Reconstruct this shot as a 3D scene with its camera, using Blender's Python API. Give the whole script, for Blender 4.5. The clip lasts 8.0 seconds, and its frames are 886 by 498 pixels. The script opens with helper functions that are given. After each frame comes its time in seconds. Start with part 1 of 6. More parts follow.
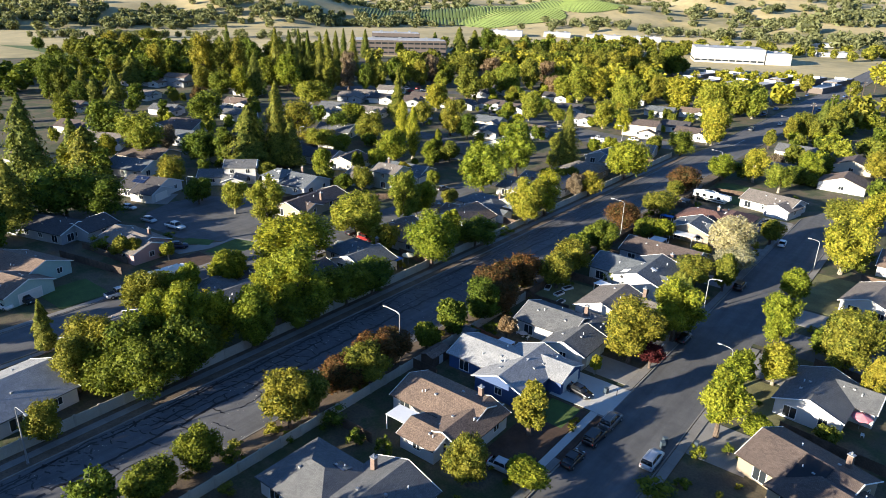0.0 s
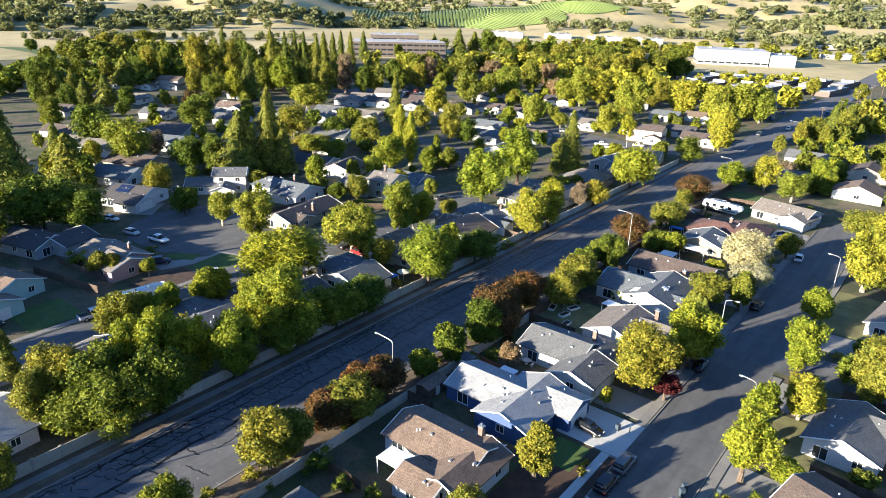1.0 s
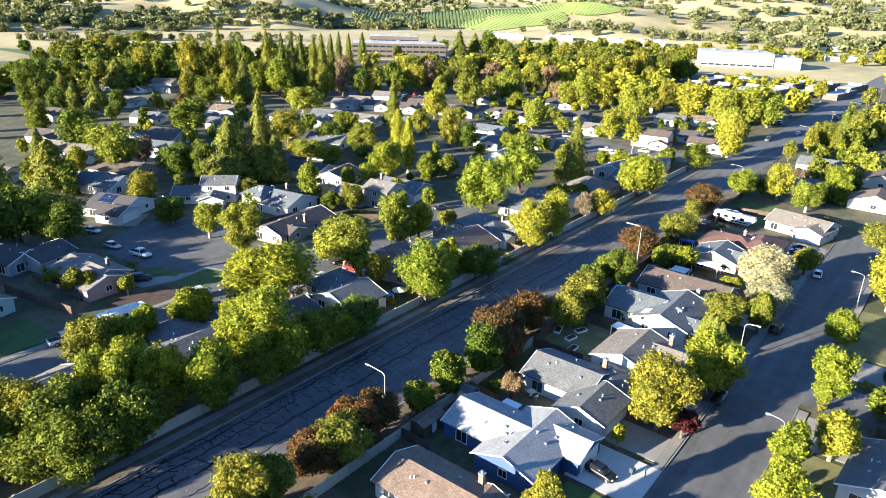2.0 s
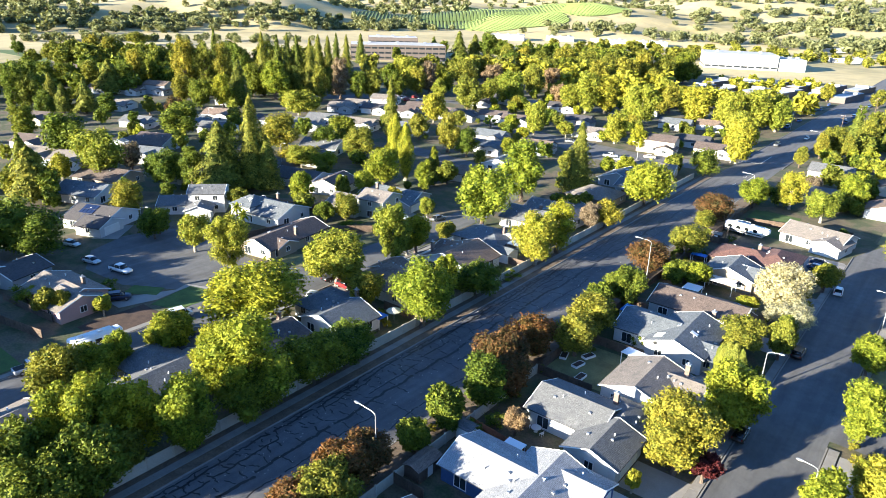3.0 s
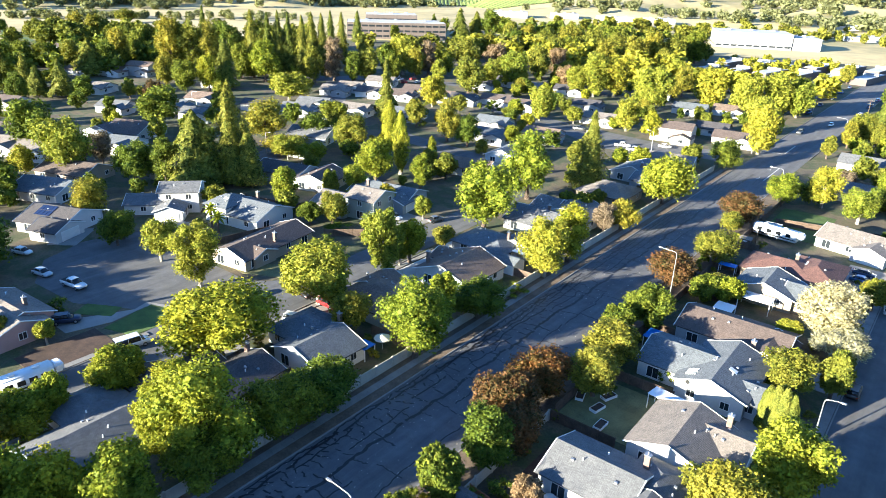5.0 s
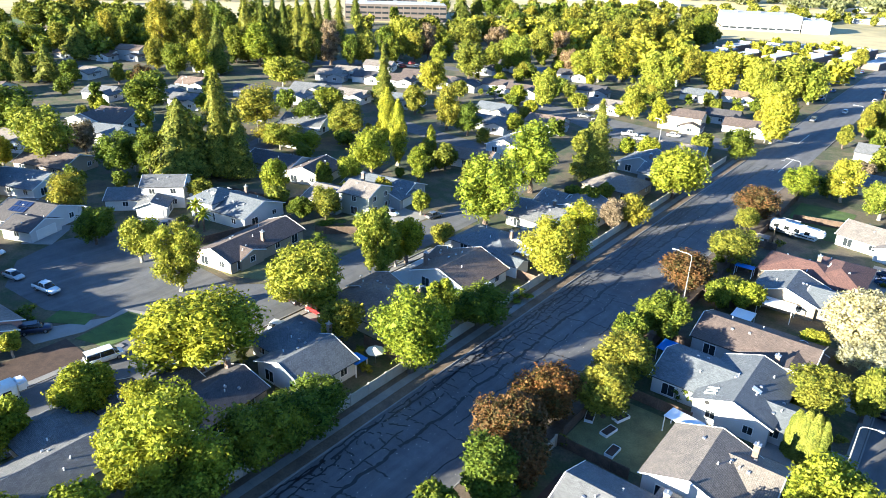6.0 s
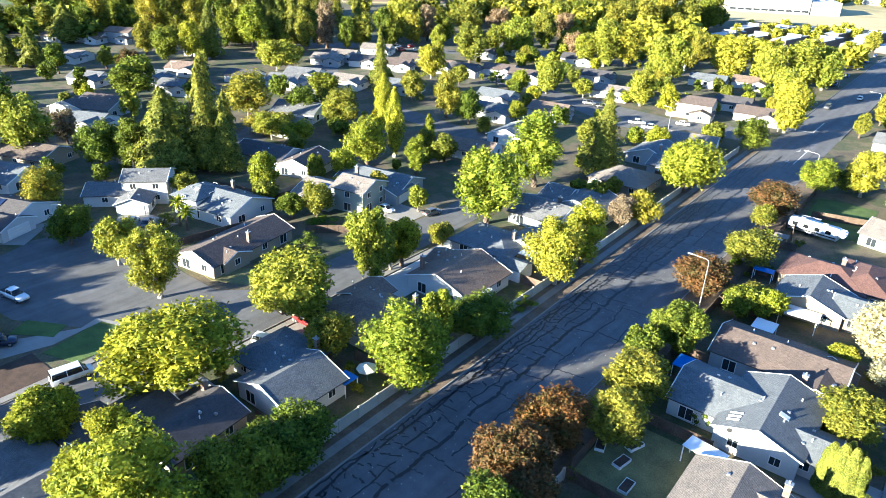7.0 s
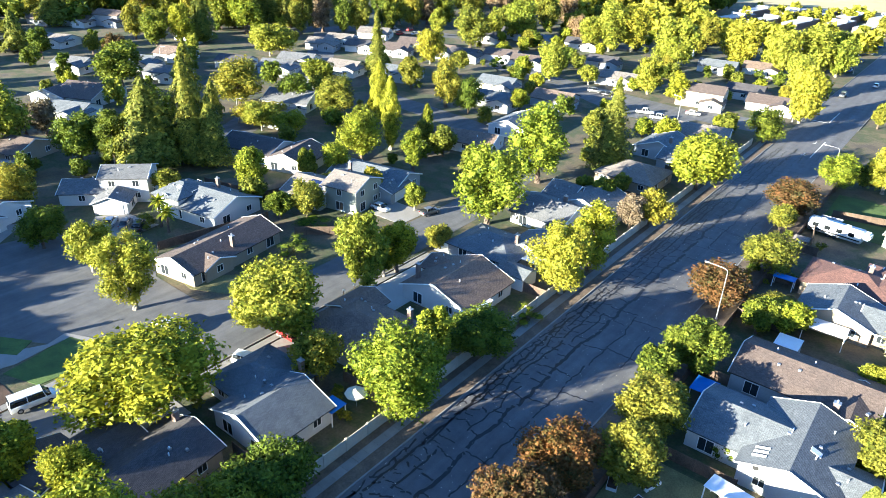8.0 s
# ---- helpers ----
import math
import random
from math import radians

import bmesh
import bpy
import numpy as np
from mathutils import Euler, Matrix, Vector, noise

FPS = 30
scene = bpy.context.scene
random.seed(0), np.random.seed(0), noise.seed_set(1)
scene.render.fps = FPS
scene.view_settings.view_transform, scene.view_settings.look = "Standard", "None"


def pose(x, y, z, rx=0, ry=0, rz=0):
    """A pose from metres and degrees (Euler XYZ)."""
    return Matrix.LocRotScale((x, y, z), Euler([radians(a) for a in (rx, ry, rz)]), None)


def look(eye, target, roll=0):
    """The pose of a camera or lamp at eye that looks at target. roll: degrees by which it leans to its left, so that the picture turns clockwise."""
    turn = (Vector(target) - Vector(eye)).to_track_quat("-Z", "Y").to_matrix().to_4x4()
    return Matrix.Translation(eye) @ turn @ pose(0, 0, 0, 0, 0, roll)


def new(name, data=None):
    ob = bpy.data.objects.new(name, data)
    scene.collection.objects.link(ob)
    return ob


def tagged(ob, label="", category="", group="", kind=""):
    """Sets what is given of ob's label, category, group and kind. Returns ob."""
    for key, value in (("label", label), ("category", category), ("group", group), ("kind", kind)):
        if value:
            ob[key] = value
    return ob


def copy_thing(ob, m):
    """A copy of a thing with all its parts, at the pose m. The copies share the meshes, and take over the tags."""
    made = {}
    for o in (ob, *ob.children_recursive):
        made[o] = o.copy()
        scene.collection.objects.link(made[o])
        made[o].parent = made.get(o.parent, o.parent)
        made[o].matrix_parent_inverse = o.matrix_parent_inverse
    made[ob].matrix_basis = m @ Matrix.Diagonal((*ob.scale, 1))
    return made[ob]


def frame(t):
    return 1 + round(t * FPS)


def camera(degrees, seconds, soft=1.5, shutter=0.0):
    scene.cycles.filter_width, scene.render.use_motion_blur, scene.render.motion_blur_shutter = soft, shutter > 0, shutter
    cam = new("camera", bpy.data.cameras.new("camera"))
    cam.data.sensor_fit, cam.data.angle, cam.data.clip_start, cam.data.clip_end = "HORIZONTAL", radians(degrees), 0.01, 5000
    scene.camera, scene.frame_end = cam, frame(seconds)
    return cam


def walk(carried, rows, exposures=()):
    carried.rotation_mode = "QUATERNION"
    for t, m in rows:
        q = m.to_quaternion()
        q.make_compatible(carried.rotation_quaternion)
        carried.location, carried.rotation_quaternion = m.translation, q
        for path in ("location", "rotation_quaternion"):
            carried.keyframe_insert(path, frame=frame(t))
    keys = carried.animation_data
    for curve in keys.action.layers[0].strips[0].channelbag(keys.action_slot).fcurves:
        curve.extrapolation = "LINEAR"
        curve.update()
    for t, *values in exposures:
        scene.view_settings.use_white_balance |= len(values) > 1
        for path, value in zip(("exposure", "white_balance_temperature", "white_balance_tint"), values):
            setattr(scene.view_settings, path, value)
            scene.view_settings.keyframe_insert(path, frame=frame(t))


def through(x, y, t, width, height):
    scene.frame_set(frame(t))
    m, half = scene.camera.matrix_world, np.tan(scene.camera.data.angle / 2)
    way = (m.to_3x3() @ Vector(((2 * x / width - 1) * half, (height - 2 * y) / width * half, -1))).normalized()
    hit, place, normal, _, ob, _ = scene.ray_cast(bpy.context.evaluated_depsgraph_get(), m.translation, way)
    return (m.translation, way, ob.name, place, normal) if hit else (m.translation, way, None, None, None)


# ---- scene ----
cam = camera(66.3, 8.0, soft=0.6)
METRES, EYE, TILT, LEAN, TURN = 77.0, 60.5, 0.0, 0.0, 37.8
ROWS = [
    (0.0, 0.0, 0.0, 0.0, 0.57, -21.17, -1.46),
    (0.5, 0.0023, 0.0633, -0.0015, 0.57, -21.12, -1.48),
    (1.0, 0.0047, 0.1265, -0.0029, 0.57, -21.08, -1.49),
    (1.5, 0.0069, 0.1897, -0.0046, 0.59, -21.03, -1.52),
    (3.0, 0.0137, 0.375, -0.0061, 0.63, -20.95, -1.56),
    (3.5, 0.0153, 0.4379, -0.0069, 0.63, -20.93, -1.58),
    (4.0, 0.0175, 0.5002, -0.0088, 0.65, -20.99, -1.61),
    (4.5, 0.0193, 0.5633, -0.0104, 0.69, -21.82, -1.61),
    (6.0, 0.0252, 0.7492, -0.0146, 0.81, -24.18, -1.63),
    (6.5, 0.0272, 0.8117, -0.0159, 0.84, -24.94, -1.63),
    (7.0, 0.0292, 0.8742, -0.0173, 0.87, -25.69, -1.66),
    (7.5, 0.0314, 0.9365, -0.0186, 0.9, -26.44, -1.68),
    (8.0, 0.0343, 0.9992, -0.019, 0.95, -27.17, -1.7),
]
walk(cam, [(t, pose(0, 0, EYE, TILT, LEAN, TURN) @ pose(METRES * x, METRES * y, METRES * z, 90 + pitch, roll, yaw)) for t, x, y, z, yaw, pitch, roll in ROWS], [(0.0, 1.84, 5550, 16), (0.7, 2.09, 5550, 16), (1.5, 2.36, 5500, 15), (3.0, 2.62, 5450, 14), (4.5, 2.71, 5400, 13), (8.0, 2.9, 5300, 11)])

# ---- world, sun, exposure ----
SUN_TO = Vector((-0.37, -0.93, 0.0)).normalized()
SUN_ELEV = radians(12.0)
world = bpy.data.worlds.new("sky_world")
scene.world = world
world.use_nodes = True
wn = world.node_tree.nodes
sky = wn.new("ShaderNodeTexSky")
sky.sky_type = 'NISHITA'
sky.sun_disc = False
sky.sun_elevation = SUN_ELEV
sky.sun_rotation = math.atan2(SUN_TO.x, SUN_TO.y) % (2 * math.pi)
sky.air_density, sky.dust_density, sky.ozone_density = 1.0, 0.2, 4.0
world.node_tree.links.new(sky.outputs[0], wn["Background"].inputs[0])
wn["Background"].inputs[1].default_value = 0.060
sun_data = bpy.data.lights.new("sun", 'SUN')
sun_data.energy, sun_data.angle, sun_data.color = 5.0, radians(0.55), (1.0, 0.845, 0.55)
sun = new("sun", sun_data)
sun_dir = Vector((SUN_TO.x * math.cos(SUN_ELEV), SUN_TO.y * math.cos(SUN_ELEV), math.sin(SUN_ELEV)))
sun.matrix_world = look(sun_dir * 300, (0, 0, 0))


# ---- materials ----
def nodes_of(name):
    m = bpy.data.materials.new(name)
    m.use_nodes = True
    nt = m.node_tree
    return m, nt, nt.nodes["Principled BSDF"]


def noise_node(nt, vec, scale, detail=4.0, rough=0.6):
    n = nt.nodes.new("ShaderNodeTexNoise")
    n.inputs["Scale"].default_value, n.inputs["Detail"].default_value = scale, detail
    n.inputs["Roughness"].default_value = rough
    nt.links.new(vec, n.inputs["Vector"])
    return n.outputs["Fac"]


def ramp(nt, fac, *stops):
    r = nt.nodes.new("ShaderNodeValToRGB")
    e = r.color_ramp.elements
    while len(e) < len(stops):
        e.new(0.5)
    for el, (p, c) in zip(e, stops):
        el.position, el.color = p, (*c, 1)
    nt.links.new(fac, r.inputs[0])
    return r.outputs[0]


def mix(nt, fac, a, b, mode='MIX'):
    n = nt.nodes.new("ShaderNodeMix")
    n.data_type, n.blend_type = 'RGBA', mode
    for sock, v in ((n.inputs[0], fac), (n.inputs[6], a), (n.inputs[7], b)):
        if isinstance(v, bpy.types.NodeSocket):
            nt.links.new(v, sock)
        elif isinstance(v, tuple):
            sock.default_value = (*v, 1)
        else:
            sock.default_value = v
    return n.outputs[2]


def bump(nt, bsdf, height, strength, dist):
    b = nt.nodes.new("ShaderNodeBump")
    b.inputs["Strength"].default_value, b.inputs["Distance"].default_value = strength, dist
    nt.links.new(height, b.inputs["Height"])
    nt.links.new(b.outputs[0], bsdf.inputs["Normal"])


def shade(c, k):
    return tuple(v * k for v in c)


def rough_mat(name, c, rough=0.85, fine=6.0, coarse=0.35, vary=0.25, bump_d=0.02, tint=None, by_object=0.0, metal=0.0):
    """A surface with fine grain, wide stains and slight relief, in world metres."""
    m, nt, b = nodes_of(name)
    pos = nt.nodes.new("ShaderNodeNewGeometry").outputs["Position"]
    f = noise_node(nt, pos, fine, 6, 0.7)
    g = noise_node(nt, pos, coarse, 5, 0.65)
    col = ramp(nt, f, (0.3, shade(c, 1 - vary)), (0.7, shade(c, 1 + vary)))
    wide = ramp(nt, g, (0.38, (0, 0, 0)), (0.62, (1, 1, 1)))
    col = mix(nt, wide, col, mix(nt, 1.0, col, tint or shade((1, 1, 1), 1 - vary), 'MULTIPLY'))
    if by_object:
        info = nt.nodes.new("ShaderNodeObjectInfo").outputs["Random"]
        col = mix(nt, 1.0, col, ramp(nt, info, (0, shade((1, 1, 1), 1 - by_object)), (1, (1, 1, 1))), 'MULTIPLY')
    nt.links.new(col, b.inputs["Base Color"])
    b.inputs["Roughness"].default_value, b.inputs["Metallic"].default_value = rough, metal
    bump(nt, b, f, 0.6, bump_d)
    return m


def leaf_mat(name, c, c2, through=0.35):
    """Leaves: each one of its own tint, letting some sun through."""
    m, nt, b = nodes_of(name)
    geo = nt.nodes.new("ShaderNodeNewGeometry")
    info = nt.nodes.new("ShaderNodeObjectInfo").outputs["Random"]
    patch = noise_node(nt, geo.outputs["Position"], 0.55, 3)
    col = ramp(nt, geo.outputs["Random Per Island"], (0.0, shade(c, 0.3)), (0.5, c), (1.0, shade(c2, 1.1)))
    col = mix(nt, ramp(nt, patch, (0.42, (0, 0, 0)), (0.6, (0.6, 0.6, 0.6))), col, c2)
    col = mix(nt, 1.0, col, ramp(nt, info, (0, (0.78, 0.86, 0.85)), (0.5, (1.05, 1.03, 1)), (1, (1.3, 1.15, 0.9))), 'MULTIPLY')
    nt.links.new(col, b.inputs["Base Color"])
    b.inputs["Roughness"].default_value = 0.55
    b.inputs["Specular IOR Level"].default_value = 0.08
    tr = nt.nodes.new("ShaderNodeBsdfTranslucent")
    nt.links.new(mix(nt, 1.0, col, (1.25, 1.2, 0.55), 'MULTIPLY'), tr.inputs[0])
    ms = nt.nodes.new("ShaderNodeMixShader")
    ms.inputs[0].default_value = through
    nt.links.new(b.outputs[0], ms.inputs[1])
    nt.links.new(tr.outputs[0], ms.inputs[2])
    nt.links.new(ms.outputs[0], nt.nodes["Material Output"].inputs["Surface"])
    return m


def shingle_mat(name, c, c2):
    """Composition shingles in courses, from the roof's own metres in its UV."""
    m, nt, b = nodes_of(name)
    uv = nt.nodes.new("ShaderNodeUVMap").outputs[0]
    br = nt.nodes.new("ShaderNodeTexBrick")
    nt.links.new(uv, br.inputs["Vector"])
    br.inputs["Scale"].default_value = 1.0
    br.inputs["Brick Width"].default_value, br.inputs["Row Height"].default_value = 0.33, 0.15
    br.inputs["Mortar Size"].default_value, br.inputs["Bias"].default_value = 0.012, 0.0
    br.inputs["Color1"].default_value, br.inputs["Color2"].default_value = (*c, 1), (*c2, 1)
    br.inputs["Mortar"].default_value = (*shade(c, 0.45), 1)
    pos = nt.nodes.new("ShaderNodeNewGeometry").outputs["Position"]
    stain = noise_node(nt, pos, 0.5, 6, 0.7)
    grit = noise_node(nt, pos, 5.0, 5, 0.75)
    col = mix(nt, 1.0, br.outputs["Color"], ramp(nt, stain, (0.35, (0.78, 0.78, 0.8)), (0.65, (1.08, 1.06, 1.04))), 'MULTIPLY')
    col = mix(nt, 1.0, col, ramp(nt, grit, (0.3, (0.7, 0.7, 0.7)), (0.7, (1.2, 1.2, 1.2))), 'MULTIPLY')
    nt.links.new(col, b.inputs["Base Color"])
    b.inputs["Roughness"].default_value = 0.9
    bump(nt, b, br.outputs["Fac"], -0.5, 0.03)
    return m


def plain_mat(name, c, rough=0.5, metal=0.0, coat=0.0):
    m, nt, b = nodes_of(name)
    pos = nt.nodes.new("ShaderNodeNewGeometry").outputs["Position"]
    f = noise_node(nt, pos, 2.5, 5)
    nt.links.new(ramp(nt, f, (0.3, shade(c, 0.9)), (0.7, shade(c, 1.06))), b.inputs["Base Color"])
    b.inputs["Roughness"].default_value, b.inputs["Metallic"].default_value = rough, metal
    b.inputs["Coat Weight"].default_value = coat
    return m


def ground_mat():
    """Yards: bare earth, dry grass, bark mulch and thin green in patches."""
    m, nt, b = nodes_of("yard_earth")
    pos = nt.nodes.new("ShaderNodeNewGeometry").outputs["Position"]
    g = noise_node(nt, pos, 0.09, 5, 0.6)
    f = noise_node(nt, pos, 2.6, 6, 0.75)
    col = ramp(nt, g, (0.34, (0.075, 0.062, 0.045)), (0.46, (0.12, 0.10, 0.06)), (0.55, (0.05, 0.068, 0.024)), (0.68, (0.095, 0.075, 0.05)))
    col = mix(nt, 1.0, col, ramp(nt, f, (0.3, (0.55, 0.55, 0.55)), (0.7, (1.35, 1.3, 1.2))), 'MULTIPLY')
    nt.links.new(col, b.inputs["Base Color"])
    b.inputs["Roughness"].default_value = 0.95
    bump(nt, b, f, 0.8, 0.08)
    return m


def hill_mat():
    """Far country: golden dry grass with darker brush and greener hollows."""
    m, nt, b = nodes_of("dry_hills")
    pos = nt.nodes.new("ShaderNodeNewGeometry").outputs["Position"]
    g = noise_node(nt, pos, 0.004, 6, 0.6)
    f = noise_node(nt, pos, 0.05, 6, 0.7)
    col = ramp(nt, g, (0.38, (0.22, 0.20, 0.09)), (0.46, (0.41, 0.335, 0.17)), (0.62, (0.50, 0.41, 0.22)))
    col = mix(nt, 1.0, col, ramp(nt, f, (0.3, (0.75, 0.77, 0.75)), (0.65, (1.1, 1.08, 1.0))), 'MULTIPLY')
    nt.links.new(col, b.inputs["Base Color"])
    b.inputs["Roughness"].default_value = 0.95
    return m


def asphalt_mat(name, c):
    m, nt, b = nodes_of(name)
    pos = nt.nodes.new("ShaderNodeNewGeometry").outputs["Position"]
    st = nt.nodes.new("ShaderNodeMapping")
    st.inputs["Scale"].default_value = (1.0, 0.06, 1.0)
    nt.links.new(pos, st.inputs["Vector"])
    tracks = noise_node(nt, st.outputs[0], 0.55, 4, 0.6)
    grain = noise_node(nt, pos, 9.0, 6, 0.8)
    blot = noise_node(nt, pos, 0.35, 6, 0.7)
    col = ramp(nt, tracks, (0.3, shade(c, 0.78)), (0.7, shade(c, 1.25)))
    col = mix(nt, 1.0, col, ramp(nt, grain, (0.3, (0.7, 0.7, 0.7)), (0.72, (1.3, 1.3, 1.3))), 'MULTIPLY')
    col = mix(nt, 1.0, col, ramp(nt, blot, (0.35, (0.82, 0.82, 0.82)), (0.65, (1.15, 1.14, 1.12))), 'MULTIPLY')
    nt.links.new(col, b.inputs["Base Color"])
    b.inputs["Roughness"].default_value = 0.88
    bump(nt, b, grain, 0.5, 0.015)
    return m


def vine_mat():
    """Vineyard ground: rows of green vines on tan earth, lines 5 m apart."""
    return rough_mat("vine_leaves", (0.12, 0.165, 0.035), 0.9, 0.6, 0.02, 0.3, 0.1)


MAT = {
    "asphalt": asphalt_mat("main_asphalt", (0.105, 0.105, 0.110)),
    "asphalt_side": asphalt_mat("street_asphalt", (0.10, 0.10, 0.103)),
    "tar": rough_mat("crack_tar", (0.012, 0.012, 0.014), 0.55, 8, 0.5, 0.3),
    "paint": rough_mat("road_paint", (0.55, 0.55, 0.52), 0.8, 6, 0.8, 0.3),
    "concrete": rough_mat("concrete", (0.25, 0.235, 0.215), 0.9, 7, 0.4, 0.18, 0.015, None, 0.15),
    "drive": rough_mat("driveway_concrete", (0.27, 0.255, 0.235), 0.9, 6, 0.3, 0.15),
    "pale_drive": rough_mat("pale_concrete", (0.50, 0.49, 0.46), 0.88, 6, 0.3, 0.08),
    "dirt": rough_mat("verge_dirt", (0.15, 0.11, 0.075), 0.95, 5, 0.4, 0.35, 0.05),
    "mulch": rough_mat("bark_mulch", (0.075, 0.045, 0.03), 0.95, 6, 0.5, 0.4, 0.06),
    "lawn": rough_mat("lawn_grass", (0.075, 0.125, 0.025), 0.95, 5, 0.3, 0.35, 0.06),
    "dry_lawn": rough_mat("dry_lawn_grass", (0.19, 0.18, 0.07), 0.95, 5, 0.3, 0.35, 0.06),
    "yard": ground_mat(),
    "hills": hill_mat(),
    "vine": vine_mat(),
    "glass": plain_mat("window_glass", (0.025, 0.03, 0.035), 0.06),
    "trim": rough_mat("white_trim", (0.72, 0.71, 0.68), 0.6, 5, 0.5, 0.06, 0.004),
    "garage": rough_mat("garage_paint", (0.66, 0.64, 0.60), 0.6, 5, 0.5, 0.06, 0.004),
    "metal": rough_mat("galvanised_steel", (0.42, 0.43, 0.44), 0.45, 4, 0.6, 0.1, 0.004, None, 0, 0.7),
    "lamp_glass": plain_mat("lamp_lens", (0.55, 0.55, 0.5), 0.3),
    "wood": rough_mat("fence_wood", (0.14, 0.095, 0.065), 0.9, 7, 0.8, 0.35, 0.015, None, 0.35),
    "redwood": rough_mat("red_cedar", (0.36, 0.13, 0.06), 0.85, 7, 0.8, 0.3, 0.015, None, 0.25),
    "pole_wood": rough_mat("pole_wood", (0.13, 0.09, 0.065), 0.9, 6, 0.6, 0.3),
    "cream_wall": rough_mat("cream_wall", (0.50, 0.45, 0.36), 0.85, 6, 0.5, 0.12, 0.01, None, 0.2),
    "bark": rough_mat("bark", (0.13, 0.095, 0.07), 0.95, 9, 1.5, 0.4, 0.03),
    "pale_bark": rough_mat("pale_bark", (0.33, 0.29, 0.23), 0.9, 7, 1.5, 0.35, 0.03),
    "brick": rough_mat("chimney_brick", (0.19, 0.135, 0.11), 0.9, 9, 1.2, 0.3, 0.02),
    "tyre": plain_mat("tyre_rubber", (0.018, 0.018, 0.019), 0.8),
    "rim": plain_mat("wheel_rim", (0.45, 0.45, 0.46), 0.35, 0.8),
    "car_glass": plain_mat("car_glass", (0.012, 0.014, 0.016), 0.05),
    "headlight": plain_mat("headlight_lens", (0.7, 0.7, 0.7), 0.15),
    "taillight": plain_mat("tail_lens", (0.25, 0.01, 0.01), 0.25),
    "blue_tarp": rough_mat("blue_tarp", (0.03, 0.16, 0.55), 0.5, 4, 0.6, 0.12, 0.02),
    "white_metal": rough_mat("white_sheet_metal", (0.74, 0.75, 0.76), 0.45, 4, 0.5, 0.06, 0.004),
    "far_white": rough_mat("white_membrane_roof", (0.42, 0.42, 0.42), 0.7, 0.5, 0.05, 0.08),
    "far_brown": rough_mat("brown_stucco", (0.13, 0.105, 0.092), 0.85, 0.5, 0.05, 0.12),
    "canvas": rough_mat("canvas", (0.62, 0.58, 0.48), 0.9, 6, 0.8, 0.1),
    "pink_canvas": rough_mat("pink_canvas", (0.62, 0.22, 0.25), 0.9, 6, 0.8, 0.1),
    "solar": plain_mat("solar_cells", (0.015, 0.025, 0.07), 0.12),
    "cable": plain_mat("cable_black", (0.02, 0.02, 0.02), 0.6),
    "pool": plain_mat("pool_water", (0.05, 0.32, 0.42), 0.05),
    "bin": plain_mat("bin_plastic", (0.05, 0.07, 0.09), 0.5),
}
ROOF = {
    "gray": shingle_mat("gray_shingle", (0.123, 0.127, 0.131), (0.180, 0.184, 0.189)),
    "bluegray": shingle_mat("bluegray_shingle", (0.112, 0.128, 0.142), (0.172, 0.187, 0.203)),
    "pale": shingle_mat("pale_shingle", (0.312, 0.320, 0.328), (0.377, 0.385, 0.394)),
    "brown": shingle_mat("brown_shingle", (0.156, 0.111, 0.082), (0.246, 0.180, 0.139)),
    "dark": shingle_mat("dark_shingle", (0.061, 0.057, 0.061), (0.098, 0.090, 0.090)),
    "darkbrown": shingle_mat("darkbrown_shingle", (0.098, 0.072, 0.061), (0.148, 0.115, 0.098)),
    "red": shingle_mat("red_shingle", (0.115, 0.060, 0.050), (0.165, 0.085, 0.068)),
    "tan": shingle_mat("tan_shingle", (0.180, 0.160, 0.139), (0.254, 0.221, 0.193)),
}
WALL = {
    "white": rough_mat("white_siding", (0.504, 0.496, 0.479), 0.75, 5, 0.4, 0.07, 0.01),
    "cream": rough_mat("cream_stucco", (0.470, 0.420, 0.344), 0.85, 6, 0.4, 0.09, 0.01),
    "gray": rough_mat("gray_siding", (0.302, 0.311, 0.319), 0.8, 5, 0.4, 0.09, 0.01),
    "blue": rough_mat("blue_siding", (0.046, 0.080, 0.185), 0.7, 5, 0.4, 0.1, 0.01),
    "tan": rough_mat("tan_siding", (0.302, 0.244, 0.176), 0.85, 6, 0.4, 0.1, 0.01),
    "pink": rough_mat("pink_stucco", (0.437, 0.277, 0.252), 0.85, 6, 0.4, 0.08, 0.01),
    "teal": rough_mat("pale_teal_siding", (0.353, 0.470, 0.437), 0.8, 5, 0.4, 0.08, 0.01),
    "olive": rough_mat("sage_siding", (0.286, 0.302, 0.252), 0.8, 5, 0.4, 0.08, 0.01),
}
